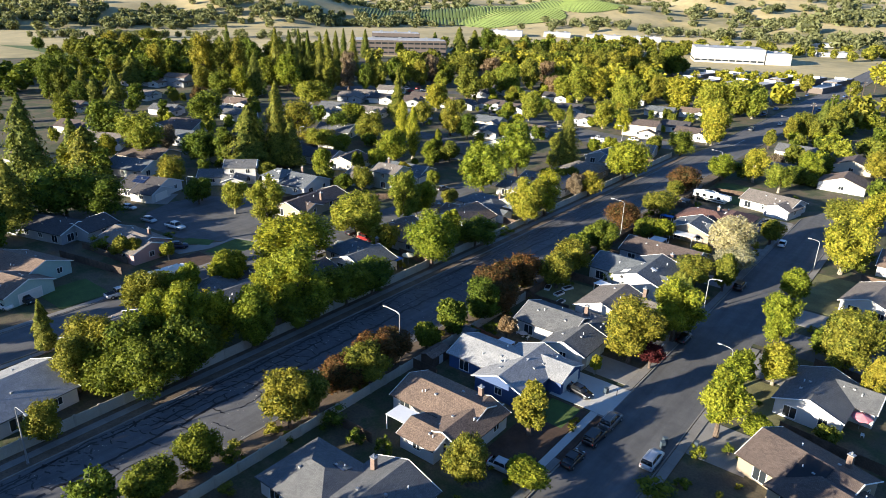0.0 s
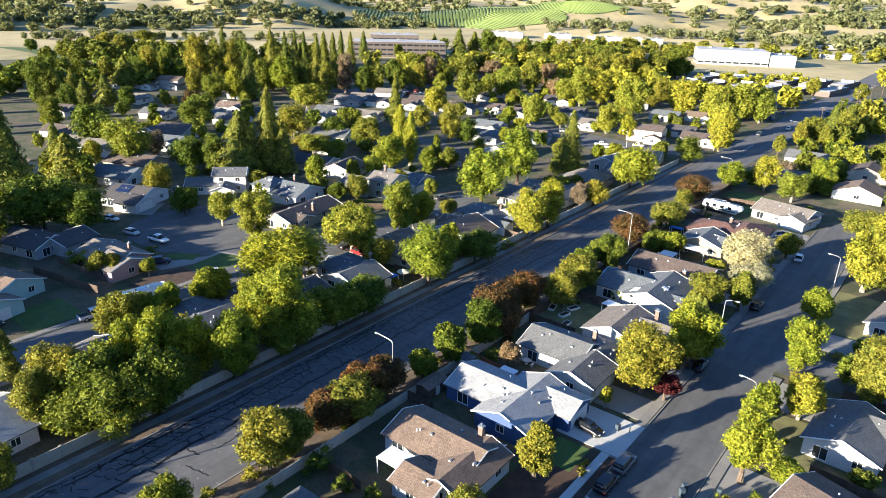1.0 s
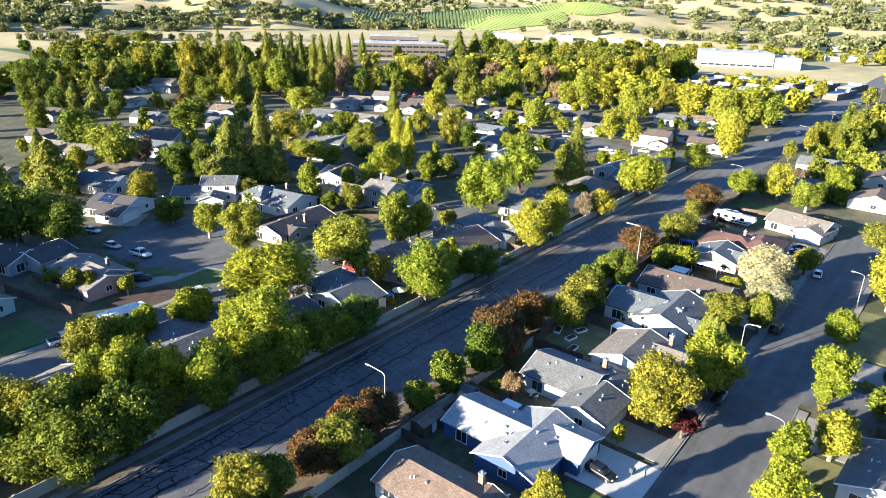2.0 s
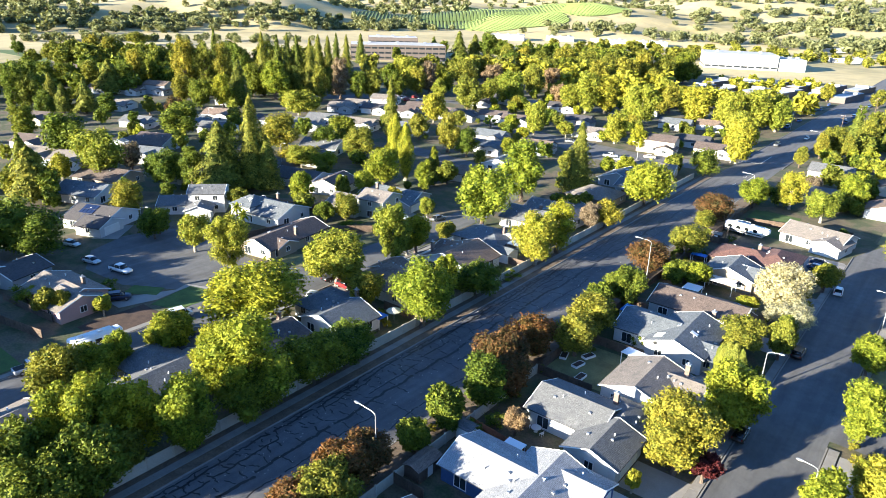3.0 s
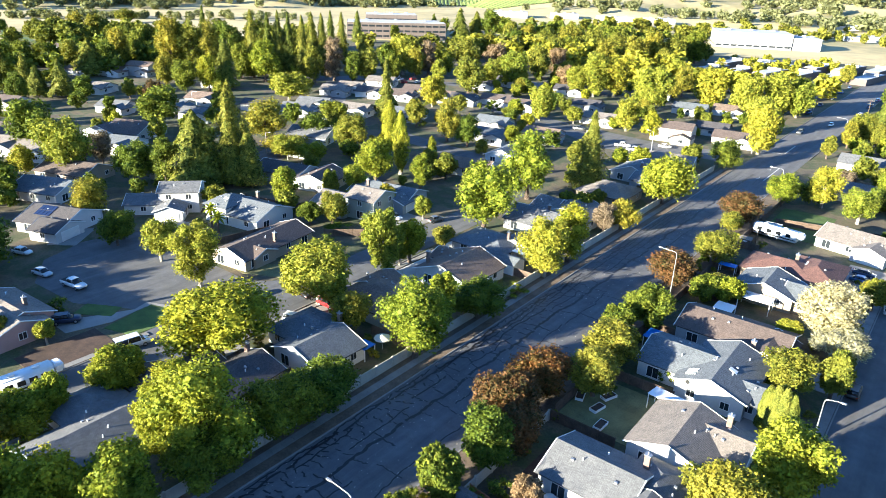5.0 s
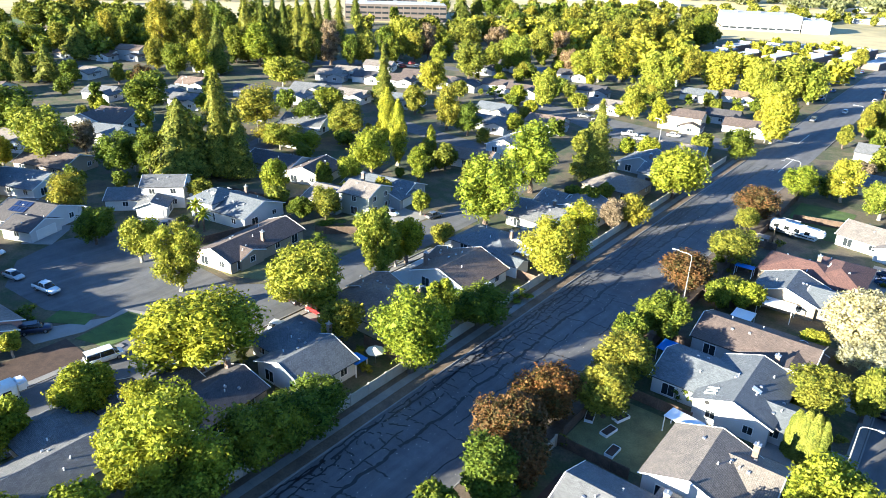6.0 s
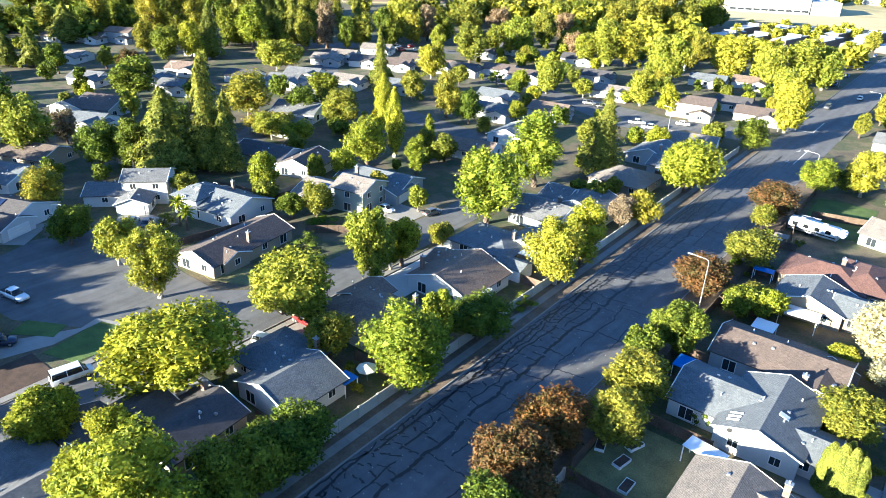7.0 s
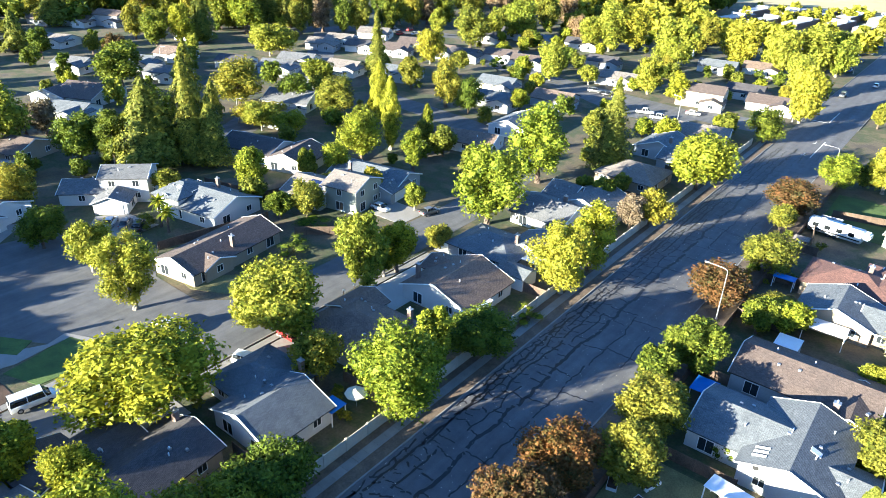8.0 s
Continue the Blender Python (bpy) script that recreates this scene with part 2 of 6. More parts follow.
LEAF = {
    "maple": leaf_mat("maple_leaf", (0.125, 0.168, 0.014), (0.30, 0.305, 0.024), 0.24),
    "yellow": leaf_mat("yellow_leaf", (0.145, 0.185, 0.018), (0.30, 0.29, 0.034), 0.22),
    "oak": leaf_mat("oak_leaf", (0.062, 0.095, 0.012), (0.17, 0.195, 0.020), 0.20),
    "olive": leaf_mat("olive_leaf", (0.11, 0.132, 0.018), (0.26, 0.24, 0.03), 0.22),
    "red": leaf_mat("crape_leaf", (0.062, 0.058, 0.02), (0.145, 0.07, 0.028), 0.22),
    "conifer": leaf_mat("needle_leaf", (0.085, 0.115, 0.02), (0.205, 0.21, 0.034), 0.25),
    "silver": leaf_mat("silver_leaf", (0.30, 0.30, 0.24), (0.44, 0.42, 0.22), 0.3),
    "bare": leaf_mat("brown_twig_leaf", (0.15, 0.11, 0.07), (0.23, 0.18, 0.12), 0.2),
    "crimson": leaf_mat("crimson_leaf", (0.07, 0.016, 0.018), (0.14, 0.03, 0.03), 0.25),
    "cypress": leaf_mat("cypress_leaf", (0.10, 0.125, 0.018), (0.20, 0.20, 0.03), 0.15),
    # hill oak leaves, lightened in colour to stand in for distance haze
    "brush": leaf_mat("hazed_oak_leaf", (0.18, 0.19, 0.08), (0.27, 0.26, 0.125), 0.3),
}


# ---- mesh helpers ----
def mesh_ob(name, bm, material, parent=None, label="", at=None, smooth=False):
    """Links a bmesh as one mesh object."""
    me = bpy.data.meshes.new(name)
    bm.to_mesh(me)
    bm.free()
    return data_ob(name, me, material, parent, label, at, smooth)


def data_ob(name, me, material, parent=None, label="", at=None, smooth=False):
    if material and not me.materials:
        me.materials.append(material)
    if smooth:
        me.polygons.foreach_set("use_smooth", [True] * len(me.polygons))
    ob = new(name, me)
    if parent:
        ob.parent = parent
    if at is not None:
        ob.matrix_basis = at
    if label:
        ob["label"] = label
    return ob


def part(name, bm, material, parent, label="", at=None, smooth=False):
    return mesh_ob(name, bm, material, parent, label, at, smooth)


def add_box(bm, x0, x1, y0, y1, z0, z1):
    v = [bm.verts.new(p) for p in ((x0, y0, z0), (x1, y0, z0), (x1, y1, z0), (x0, y1, z0), (x0, y0, z1), (x1, y0, z1), (x1, y1, z1), (x0, y1, z1))]
    for f in ((3, 2, 1, 0), (4, 5, 6, 7), (0, 1, 5, 4), (1, 2, 6, 5), (2, 3, 7, 6), (3, 0, 4, 7)):
        bm.faces.new([v[i] for i in f])
    return v


def box(x0, x1, y0, y1, z0, z1, bevel=0.0):
    bm = bmesh.new()
    add_box(bm, x0, x1, y0, y1, z0, z1)
    if bevel:
        bmesh.ops.bevel(bm, geom=bm.edges[:], offset=bevel, segments=2, affect='EDGES', clamp_overlap=True)
    return bm


def add_tube(bm, pts, radii, sides=8, cap=True):
    """A tapered tube along points."""
    rings = []
    for i, p in enumerate(pts):
        a = Vector(pts[max(i - 1, 0)])
        c = Vector(pts[min(i + 1, len(pts) - 1)])
        q = (c - a).to_track_quat('Z', 'Y')
        rings.append([bm.verts.new(Vector(p) + q @ Vector((radii[i] * math.cos(2 * math.pi * k / sides), radii[i] * math.sin(2 * math.pi * k / sides), 0))) for k in range(sides)])
    for a, c in zip(rings, rings[1:]):
        for k in range(sides):
            bm.faces.new((a[k], a[(k + 1) % sides], c[(k + 1) % sides], c[k]))
    if cap:
        bm.faces.new(rings[0][::-1])
        bm.faces.new(rings[-1])


def tube(pts, radii, sides=8):
    bm = bmesh.new()
    add_tube(bm, pts, radii, sides)
    return bm


def sheet(name, pts, z, material, thick=0.0, parent=None):
    """A flat patch with the given outline; with thickness it is a slab down from z."""
    bm = bmesh.new()
    top = [bm.verts.new((x, y, z)) for x, y in pts]
    f = bm.faces.new(top)
    f.normal_update()
    if f.normal.z < 0:
        f.normal_flip()
    if thick:
        r = bmesh.ops.extrude_face_region(bm, geom=[f])
        for v in [g for g in r["geom"] if isinstance(g, bmesh.types.BMVert)]:
            v.co.z = z
        for v in top:
            v.co.z = z - thick
        bmesh.ops.recalc_face_normals(bm, faces=bm.faces[:])
    return mesh_ob(name, bm, material, parent)


def rect(x0, x1, y0, y1):
    return [(x0, y0), (x1, y0), (x1, y1), (x0, y1)]


def stem(name, at, label, category, group=""):
    """An Empty at a thing's base."""
    e = new(name)
    e.empty_display_size = 0.2
    e.matrix_basis = at
    return tagged(e, label, category, group)


# ---- trees ----
# kind: leaf, bark, outline, clear trunk as a share of the height, label, category
KINDS = {
    "maple": ("maple", "bark", "egg", "broad maple tree with bright green leaves", "tree"),
    "yellow": ("yellow", "pale_bark", "round", "round street tree with sunlit yellow-green leaves", "tree"),
    "oak": ("oak", "bark", "round", "dense dark green evergreen tree", "tree"),
    "olive": ("olive", "bark", "egg", "bushy olive-green garden tree", "tree"),
    "red": ("red", "bark", "egg", "crape myrtle tree turning rusty red and brown", "tree"),
    "conifer": ("conifer", "bark", "cone", "tall dark green conifer with drooping branches", "conifer"),
    "poplar": ("maple", "pale_bark", "spire", "slender upright poplar with light green leaves", "tree"),
    "silver": ("silver", "pale_bark", "egg", "tree with pale silvery white foliage", "tree"),
    "bare": ("bare", "bark", "round", "half-bare tree with brownish twigs", "tree"),
    "crimson": ("crimson", "bark", "round", "small tree with dark crimson leaves", "tree"),
    "cypress": ("cypress", "bark", "column", "narrow clipped cypress with dense green foliage", "cypress"),
    "shrub": ("oak", "bark", "dome", "low rounded green garden shrub", "shrub"),
    "shrub_olive": ("olive", "bark", "dome", "low loose olive-green garden shrub", "shrub"),
}


def outline(shape, h):
    """Crown radius, 0 to 1, at the share h of the crown's height."""
    if shape == "cone":
        return np.clip((1 - h) ** 0.7 * (0.35 + 0.65 * np.minimum(1, h / 0.08)), 0.03, 1)
    if shape == "spire":
        return np.clip(np.sin(np.pi * np.clip(h, 0.02, 0.98)) ** 0.55 * (1.05 - 0.35 * h), 0.08, 1)
    if shape == "column":
        return np.clip(1.0 - 0.8 * h ** 4, 0.15, 1)
    if shape == "dome":
        return np.sqrt(np.clip(1 - (0.75 * h + 0.1) ** 2.5, 0.02, 1))
    if shape == "egg":
        return np.clip(np.sin(np.pi * np.clip(h, 0.03, 0.99) ** 0.8) ** 0.62, 0.1, 1)
    return np.sqrt(np.clip(1 - (2 * h - 1) ** 2, 0.04, 1))


OCTA = np.array([(1, 0, 0), (-1, 0, 0), (0, 1, 0), (0, -1, 0), (0, 0, 1), (0, 0, -1)], float)
OCTA_TRI = np.array([(0, 2, 4), (2, 1, 4), (1, 3, 4), (3, 0, 4), (2, 0, 5), (1, 2, 5), (3, 1, 5), (0, 3, 5)])


def ball_tris():
    """A ball of 32 triangles round the origin."""
    out = []
    for t in OCTA[OCTA_TRI]:
        a, b, c = t
        ab, bc, ca = a + b, b + c, c + a
        ab, bc, ca = (v / np.linalg.norm(v) for v in (ab, bc, ca))
        out += [(a, ab, ca), (ab, b, bc), (ca, bc, c), (ab, bc, ca)]
    return np.array(out)


BALL = ball_tris()


def crown_arrays(shape, r, height, base, clumps, leaves, size, seed, core=True):
    """Leaves over the boughs of a crown: round lobes for broadleaf trees, drooping tiers for conifers."""
    g = np.random.default_rng(seed)
    total = clumps * leaves
    if shape in ("cone", "spire", "column"):
        h = g.random(total * 3)
        h = h[g.random(total * 3) < outline(shape, h) + 0.06][:total]
        ang = g.random(len(h)) * 2 * np.pi
        edge = outline(shape, h) * r
        if shape == "cone":
            tiers = max(6, int(height / 2.0))
            lvl = h * tiers + 0.35 * np.sin(2 * ang + seed)
            saw, step = lvl % 1.0, np.floor(lvl)
            bough = g.uniform(0.5, 1.12, (tiers + 4, 13))
            edge = edge * (1.1 - 0.45 * saw) * bough[np.clip(step, 0, tiers + 3).astype(int), ((ang / (2 * np.pi) * 9 + 0.7 * step) % 9).astype(int)]
        elif shape == "spire":
            edge = edge * (1 + 0.22 * np.sin(3 * ang + 9 * h + seed) + 0.14 * np.sin(5 * ang - 23 * h))
        else:
            edge = edge * (1 + 0.1 * np.sin(5 * ang + 9 * h + seed) + 0.08 * np.sin(3 * ang - 17 * h))
        rad = edge * (1 - 0.34 * g.random(len(h)) ** 2)
        p = np.stack([rad * np.cos(ang), rad * np.sin(ang), base + h * height], 1)
        if shape == "cone":
            p[:, 2] -= 0.3 * rad * g.random(len(h))
        d = np.stack([np.cos(ang), np.sin(ang), 0.55 + 0 * ang], 1)
        hs, an = np.linspace(0.02, 0.97, 10), np.arange(9) * 2 * np.pi / 8
        ring = np.stack([0.52 * r * np.outer(outline(shape, hs), np.cos(an)), 0.52 * r * np.outer(outline(shape, hs), np.sin(an)), base + np.outer(hs, 1 + 0 * an) * height], 2)
        q0, q1, q2, q3 = ring[:-1, :-1], ring[:-1, 1:], ring[1:, 1:], ring[1:, :-1]
        inside = np.concatenate([np.stack([q0, q1, q2], 2).reshape(-1, 3, 3), np.stack([q0, q2, q3], 2).reshape(-1, 3, 3)])
    else:
        m = 10 if shape == "dome" else 26 if total > 3000 else 18
        lh = (np.arange(m) + g.random(m)) / m * 0.80 + 0.08
        la = np.arange(m) * 2.4 + g.normal(0, 0.5, m)
        lr = outline(shape, lh) * r * g.uniform(0.25, 0.78, m)
        ls = r * g.uniform(0.22, 0.43, m) * (0.55 + 0.45 * outline(shape, lh))
        lift = 0.92 if shape == "dome" else 1.0 if shape == "round" else 1.22
        c = np.stack([lr * np.cos(la), lr * np.sin(la), base + lh * height], 1)
        k = g.choice(m, total * 3, p=ls ** 2 / (ls ** 2).sum())
        d = g.normal(size=(len(k), 3))
        d /= np.linalg.norm(d, axis=1, keepdims=True)
        wave = np.stack([8 * d[:, 0] + 3 * k, 7 * d[:, 1] + 5 * k, 8 * d[:, 2] + k], 1)
        sn, cs = np.sin(wave), np.cos(wave)
        tuft = sn.prod(1)
        grad = np.stack([8 * cs[:, 0] * sn[:, 1] * sn[:, 2], 7 * sn[:, 0] * cs[:, 1] * sn[:, 2], 8 * sn[:, 0] * sn[:, 1] * cs[:, 2]], 1)
        p = c[k] + d * (1, 1, lift) * (ls[k] * (0.92 + 0.42 * tuft + 0.3 * g.random(len(k)) ** 2 - 0.2 * g.random(len(k)) ** 3))[:, None]
        free = np.ones(len(k), bool)
        for i in range(m):
            q = (p - c[i]) / (1, 1, lift)
            free &= (k == i) | ((q * q).sum(1) > (0.86 * ls[i]) ** 2)
        p, d = p[free][:total], (d - 0.22 * grad)[free][:total]
        d /= np.linalg.norm(d, axis=1, keepdims=True)
        inside = (BALL[None] * (1, 1, lift) * (0.66 * ls)[:, None, None, None] + c[:, None, None, :]).reshape(-1, 3, 3)
    nrm = d + 0.4 * g.normal(size=d.shape)
    nrm[:, 2] += 0.2
    nrm /= np.linalg.norm(nrm, axis=1, keepdims=True)
    u = np.cross(nrm, g.normal(size=d.shape))
    u /= np.linalg.norm(u, axis=1, keepdims=True)
    v = np.cross(nrm, u)
    s = (size * (0.55 + 0.9 * g.random(len(p))))[:, None]
    low, tall = p[:, 2].min(), np.ptp(p[:, 2])
    wide = r / np.quantile(np.hypot(p[:, 0], p[:, 1]), 0.985)
    tri = np.stack([p - u * s - v * s * 0.4, p + u * s - v * s * 0.25, p + v * s * 0.95 + nrm * s * 0.2], 1)
    if core:
        tri = np.concatenate([tri, inside])
    tri[:, :, 2] = base + (tri[:, :, 2] - low) * height / tall
    tri[:, :, :2] *= wide
    return tri.reshape(-1, 3)


def leaf_mesh(name, co):
    """A mesh of loose three-cornered leaves."""
    n = len(co) // 3
    me = bpy.data.meshes.new(name)
    me.vertices.add(3 * n)
    me.vertices.foreach_set("co", co.astype(np.float32).ravel())
    me.loops.add(3 * n)
    me.loops.foreach_set("vertex_index", np.arange(3 * n, dtype=np.int32))
    me.polygons.add(n)
    me.polygons.foreach_set("loop_start", np.arange(0, 3 * n, 3, dtype=np.int32))
    me.update(calc_edges=True)
    return me


def trunk_bm(shape, r, height, clear, seed):
    """A tapered trunk with limbs that reach into the crown."""
    g = random.Random(seed)
    bm = bmesh.new()
    th = 0.028 * height + 0.06
    top = height * (0.93 if shape in ("cone", "spire", "column") else 0.62)
    pts = [(0, 0, -0.15), (0.02 * r, 0.01, clear), (g.uniform(-.06, .06) * r, g.uniform(-.06, .06) * r, (clear + top) / 2), (g.uniform(-.1, .1) * r * (shape != "cone"), 0, top)]
    add_tube(bm, pts, [th * 1.3, th, th * 0.65, th * 0.2], 7)
    for i in range(0 if shape in ("spire", "column") else 6):
        a = i * 2.4 + g.random()
        z0 = clear + (top - clear) * (0.02 + 0.11 * i)
        z1 = z0 + (height - clear) * g.uniform(0.12, 0.3) * (-0.1 if shape == "cone" else 1)
        q = g.uniform(0.35, 0.55) * r * (1 - 0.1 * i if shape == "cone" else 1)
        add_tube(bm, [(0, 0, z0), (0.5 * q * math.cos(a), 0.5 * q * math.sin(a), (z0 + z1) / 2 + 0.1), (q * math.cos(a), q * math.sin(a), z1)], [th * 0.45, th * 0.3, th * 0.1], 5)
    return bm


PROTO = {}
DETAIL = {"near": (220, 40, 0.185), "mid": (150, 32, 0.215), "far": (150, 24, 0.29), "bush": (46, 30, 0.12)}


def tree(kind, x, y, r, height, clear=1.4, detail="near"):
    """A tree at (x, y) with crown radius r and full height, its crown starting at clear. Near twins are turned copies."""
    leaf, bark, shape, label, category = KINDS[kind]
    size = min((1.3, 2.4, 4.0, 6.0), key=lambda s: abs(math.log(s / r)))
    ratio = min((0.75, 1.1, 1.5, 2.2, 3.2, 4.8), key=lambda s: abs(math.log(s * 2 * r / height)))
    seed = int(abs(x * 7 + y * 13)) % (3 if detail == "near" else 2)
    key = (kind, size, ratio, detail, seed)
    h0 = size * 2 * ratio
    spin = (x * 37 + y * 53) % 360
    m = Matrix.LocRotScale((x, y, 0), Euler((0, 0, radians(spin))), (r / size, r / size, height / h0))
    if key in PROTO:
        s = PROTO[key].scale
        return copy_thing(PROTO[key], m @ Matrix.Diagonal((1 / s.x, 1 / s.y, 1 / s.z, 1)))
    cl = h0 * (0.02 if shape in ("dome",) else min(0.3, clear / height))
    n, per, ls = DETAIL[detail]
    k = (size / 4.0) ** 0.5
    n = int(n * min(1.35, max(0.45, k * (1 + 0.25 * (ratio - 1)))))
    if shape == "cone":
        n = int(n * 1.5)
    elif shape == "column":
        n = int(n * 2.0)
    co = crown_arrays(shape, size * 0.98, (h0 - cl) * 0.99, cl, n, per, ls * (0.55 + 0.45 * k), 11 + seed * 7 + len(PROTO))
    t = stem("shrub" if category == "shrub" else "conifer_tree" if category == "conifer" else "tree", m, label, category)
    if category == "shrub":
        t.name = "garden_shrub"
    part("trunk", trunk_bm(shape, size, h0, max(cl, 0.15), seed), MAT[bark], t)
    data_ob("crown", leaf_mesh("crown", co), LEAF[leaf], t)
    PROTO[key] = t
    return t


def palm(x, y, height):
    """A fan palm: ringed trunk and a head of arching fronds."""
    t = stem("palm_tree", pose(x, y, 0), "fan palm with a rough trunk and arching green fronds", "palm")
    part("trunk", tube([(0, 0, -0.1), (0.1, 0, height * .5), (0.05, 0.1, height)], [.32, .24, .26], 9), MAT["bark"], t)
    g = random.Random(int(x))
    for i in range(26):
        bm = bmesh.new()
        a, up = i * 2.4, 1.1 - 1.9 * i / 26
        L = 2.1
        prev = None
        for s in range(6):
            q = s / 5
            d = L * q
            z = d * math.sin(up) - 0.55 * q * q * L * 0.6
            w = 0.34 * math.sin(math.pi * min(0.97, 0.12 + q * 0.88)) + 0.03
            px = d * math.cos(up)
            row = [bm.verts.new((px, -w, z - 0.12 * w)), bm.verts.new((px, 0, z + 0.06)), bm.verts.new((px, w, z - 0.12 * w))]
            if prev:
                bm.faces.new((prev[0], row[0], row[1], prev[1]))
                bm.faces.new((prev[1], row[1], row[2], prev[2]))
            prev = row
        part("frond", bm, LEAF["maple"], t, "", pose(0.05, 0.1, height, 0, 0, math.degrees(a) + g.uniform(-8, 8)))
    return t


# ---- houses ----
def roof_bm(w, d, h, ridge, form, pitch=0.36, over=0.5, th=0.16):
    """A roof over a w x d wing with eaves at h, its ridge along local x or y; UV in metres."""
    L, W = (w, d) if ridge == "x" else (d, w)
    a, b = L / 2 + (0.35 if form == "g" else over), W / 2 + over
    z0, z1 = h - over * pitch, h + W / 2 * pitch
    bm = bmesh.new()
    uv = bm.loops.layers.uv.new("UVMap")
    in_ = 0.0 if form == "g" else min(b, a * 0.8)

    def shell(dz):
        pts = [(-a, -b, z0), (a, -b, z0), (a, b, z0), (-a, b, z0), (-a + in_, 0, z1), (a - in_, 0, z1)]
        if ridge == "y":
            pts = [(-y, x, z) for x, y, z in pts]
        return [bm.verts.new((x, y, z + dz)) for x, y, z in pts]
    t, u = shell(0), shell(-th)
    faces = [(0, 1, 5, 4), (2, 3, 4, 5)] + ([(1, 2, 5), (3, 0, 4)] if form == "h" else [])
    for f in faces:
        face = bm.faces.new([t[i] for i in f])
        face.normal_update()
        n = face.normal
        e = Vector((-n.y, n.x, 0)).normalized() if abs(n.z) < 0.999 else Vector((1, 0, 0))
        s = n.cross(e)
        for lp in face.loops:
            lp[uv].uv = (lp.vert.co.dot(e), lp.vert.co.dot(s))
        bm.faces.new([u[i] for i in reversed(f)])
    rim = [0, 1, 2, 3] if form == "h" else [0, 1, 5, 2, 3, 4]
    for i, k in zip(rim, rim[1:] + rim[:1]):
        bm.faces.new((t[k], t[i], u[i], u[k]))
    return bm


def wall_bm(w, d, h, ridge, form, pitch=0.36):
    """The wing's walls, with gables up to the roof."""
    bm = bmesh.new()
    add_box(bm, -w / 2, w / 2, -d / 2, d / 2, -0.1, h - 0.05)
    if form == "g":
        L, W = (w, d) if ridge == "x" else (d, w)
        top = h + W / 2 * pitch - 0.2
        for s in (-1, 1):
            x = s * L / 2
            p = [(x, -W / 2, h - 0.05), (x, W / 2, h - 0.05), (x, 0, top), (x - s * 0.15, -W / 2, h - 0.05), (x - s * 0.15, W / 2, h - 0.05), (x - s * 0.15, 0, top)]
            if ridge == "y":
                p = [(-b, a, c) for a, b, c in p]
            v = [bm.verts.new(q) for q in p]
            for f in ((0, 1, 2), (5, 4, 3), (0, 3, 4, 1), (1, 4, 5, 2), (2, 5, 3, 0)):
                bm.faces.new([v[i] for i in f])
        bmesh.ops.recalc_face_normals(bm, faces=bm.faces[:])
    return bm


WINDOW_MESH = {}


def window(parent, at, w=1.5, h=1.2):
    """A framed window with a mullion, proud of its wall; faces local -y."""
    key = (w, h)
    if key not in WINDOW_MESH:
        f = bmesh.new()
        for x0, x1, z0, z1 in ((-w / 2 - .1, -w / 2, -.1, h + .1), (w / 2, w / 2 + .1, -.1, h + .1), (-w / 2, w / 2, h, h + .1), (-w / 2, w / 2, -.1, 0), (-.03, .03, 0, h)):
            add_box(f, x0, x1, -.06, 0.0, z0, z1)
        p = box(-w / 2, w / 2, -.022, -.004, 0, h)
        made = []
        for nm, bm, mt in (("window_frame", f, MAT["trim"]), ("pane", p, MAT["glass"])):
            me = bpy.data.meshes.new(nm)
            bm.to_mesh(me)
            bm.free()
            me.materials.append(mt)
            made.append(me)
        WINDOW_MESH[key] = made
    frame_me, pane_me = WINDOW_MESH[key]
    o = data_ob("window", frame_me, None, parent, "", at)
    data_ob("pane", pane_me, None, o)
    return o


def garage_door(parent, at, w=4.8, h=2.1):
    bm = bmesh.new()
    prof = []
    for i in range(4):
        z0, z1 = i * h / 4, (i + 1) * h / 4
        prof += [(-.02, z0), (-.02, z0 + .03), (-.06, z0 + .05), (-.06, z1 - .03)]
    prof += [(-.02, h)]
    rows = [(bm.verts.new((-w / 2, y, z)), bm.verts.new((w / 2, y, z))) for y, z in prof]
    for a, c in zip(rows, rows[1:]):
        bm.faces.new((a[0], a[1], c[1], c[0]))
    o = part("garage_door", bm, MAT["garage"], parent, "white panelled garage door", at)
    f = bmesh.new()
    for x0, x1, z0, z1 in ((-w / 2 - .15, -w / 2, 0, h + .15), (w / 2, w / 2 + .15, 0, h + .15), (-w / 2, w / 2, h, h + .15)):
        add_box(f, x0, x1, -.08, 0, z0, z1)
    part("door_frame", f, MAT["trim"], o)


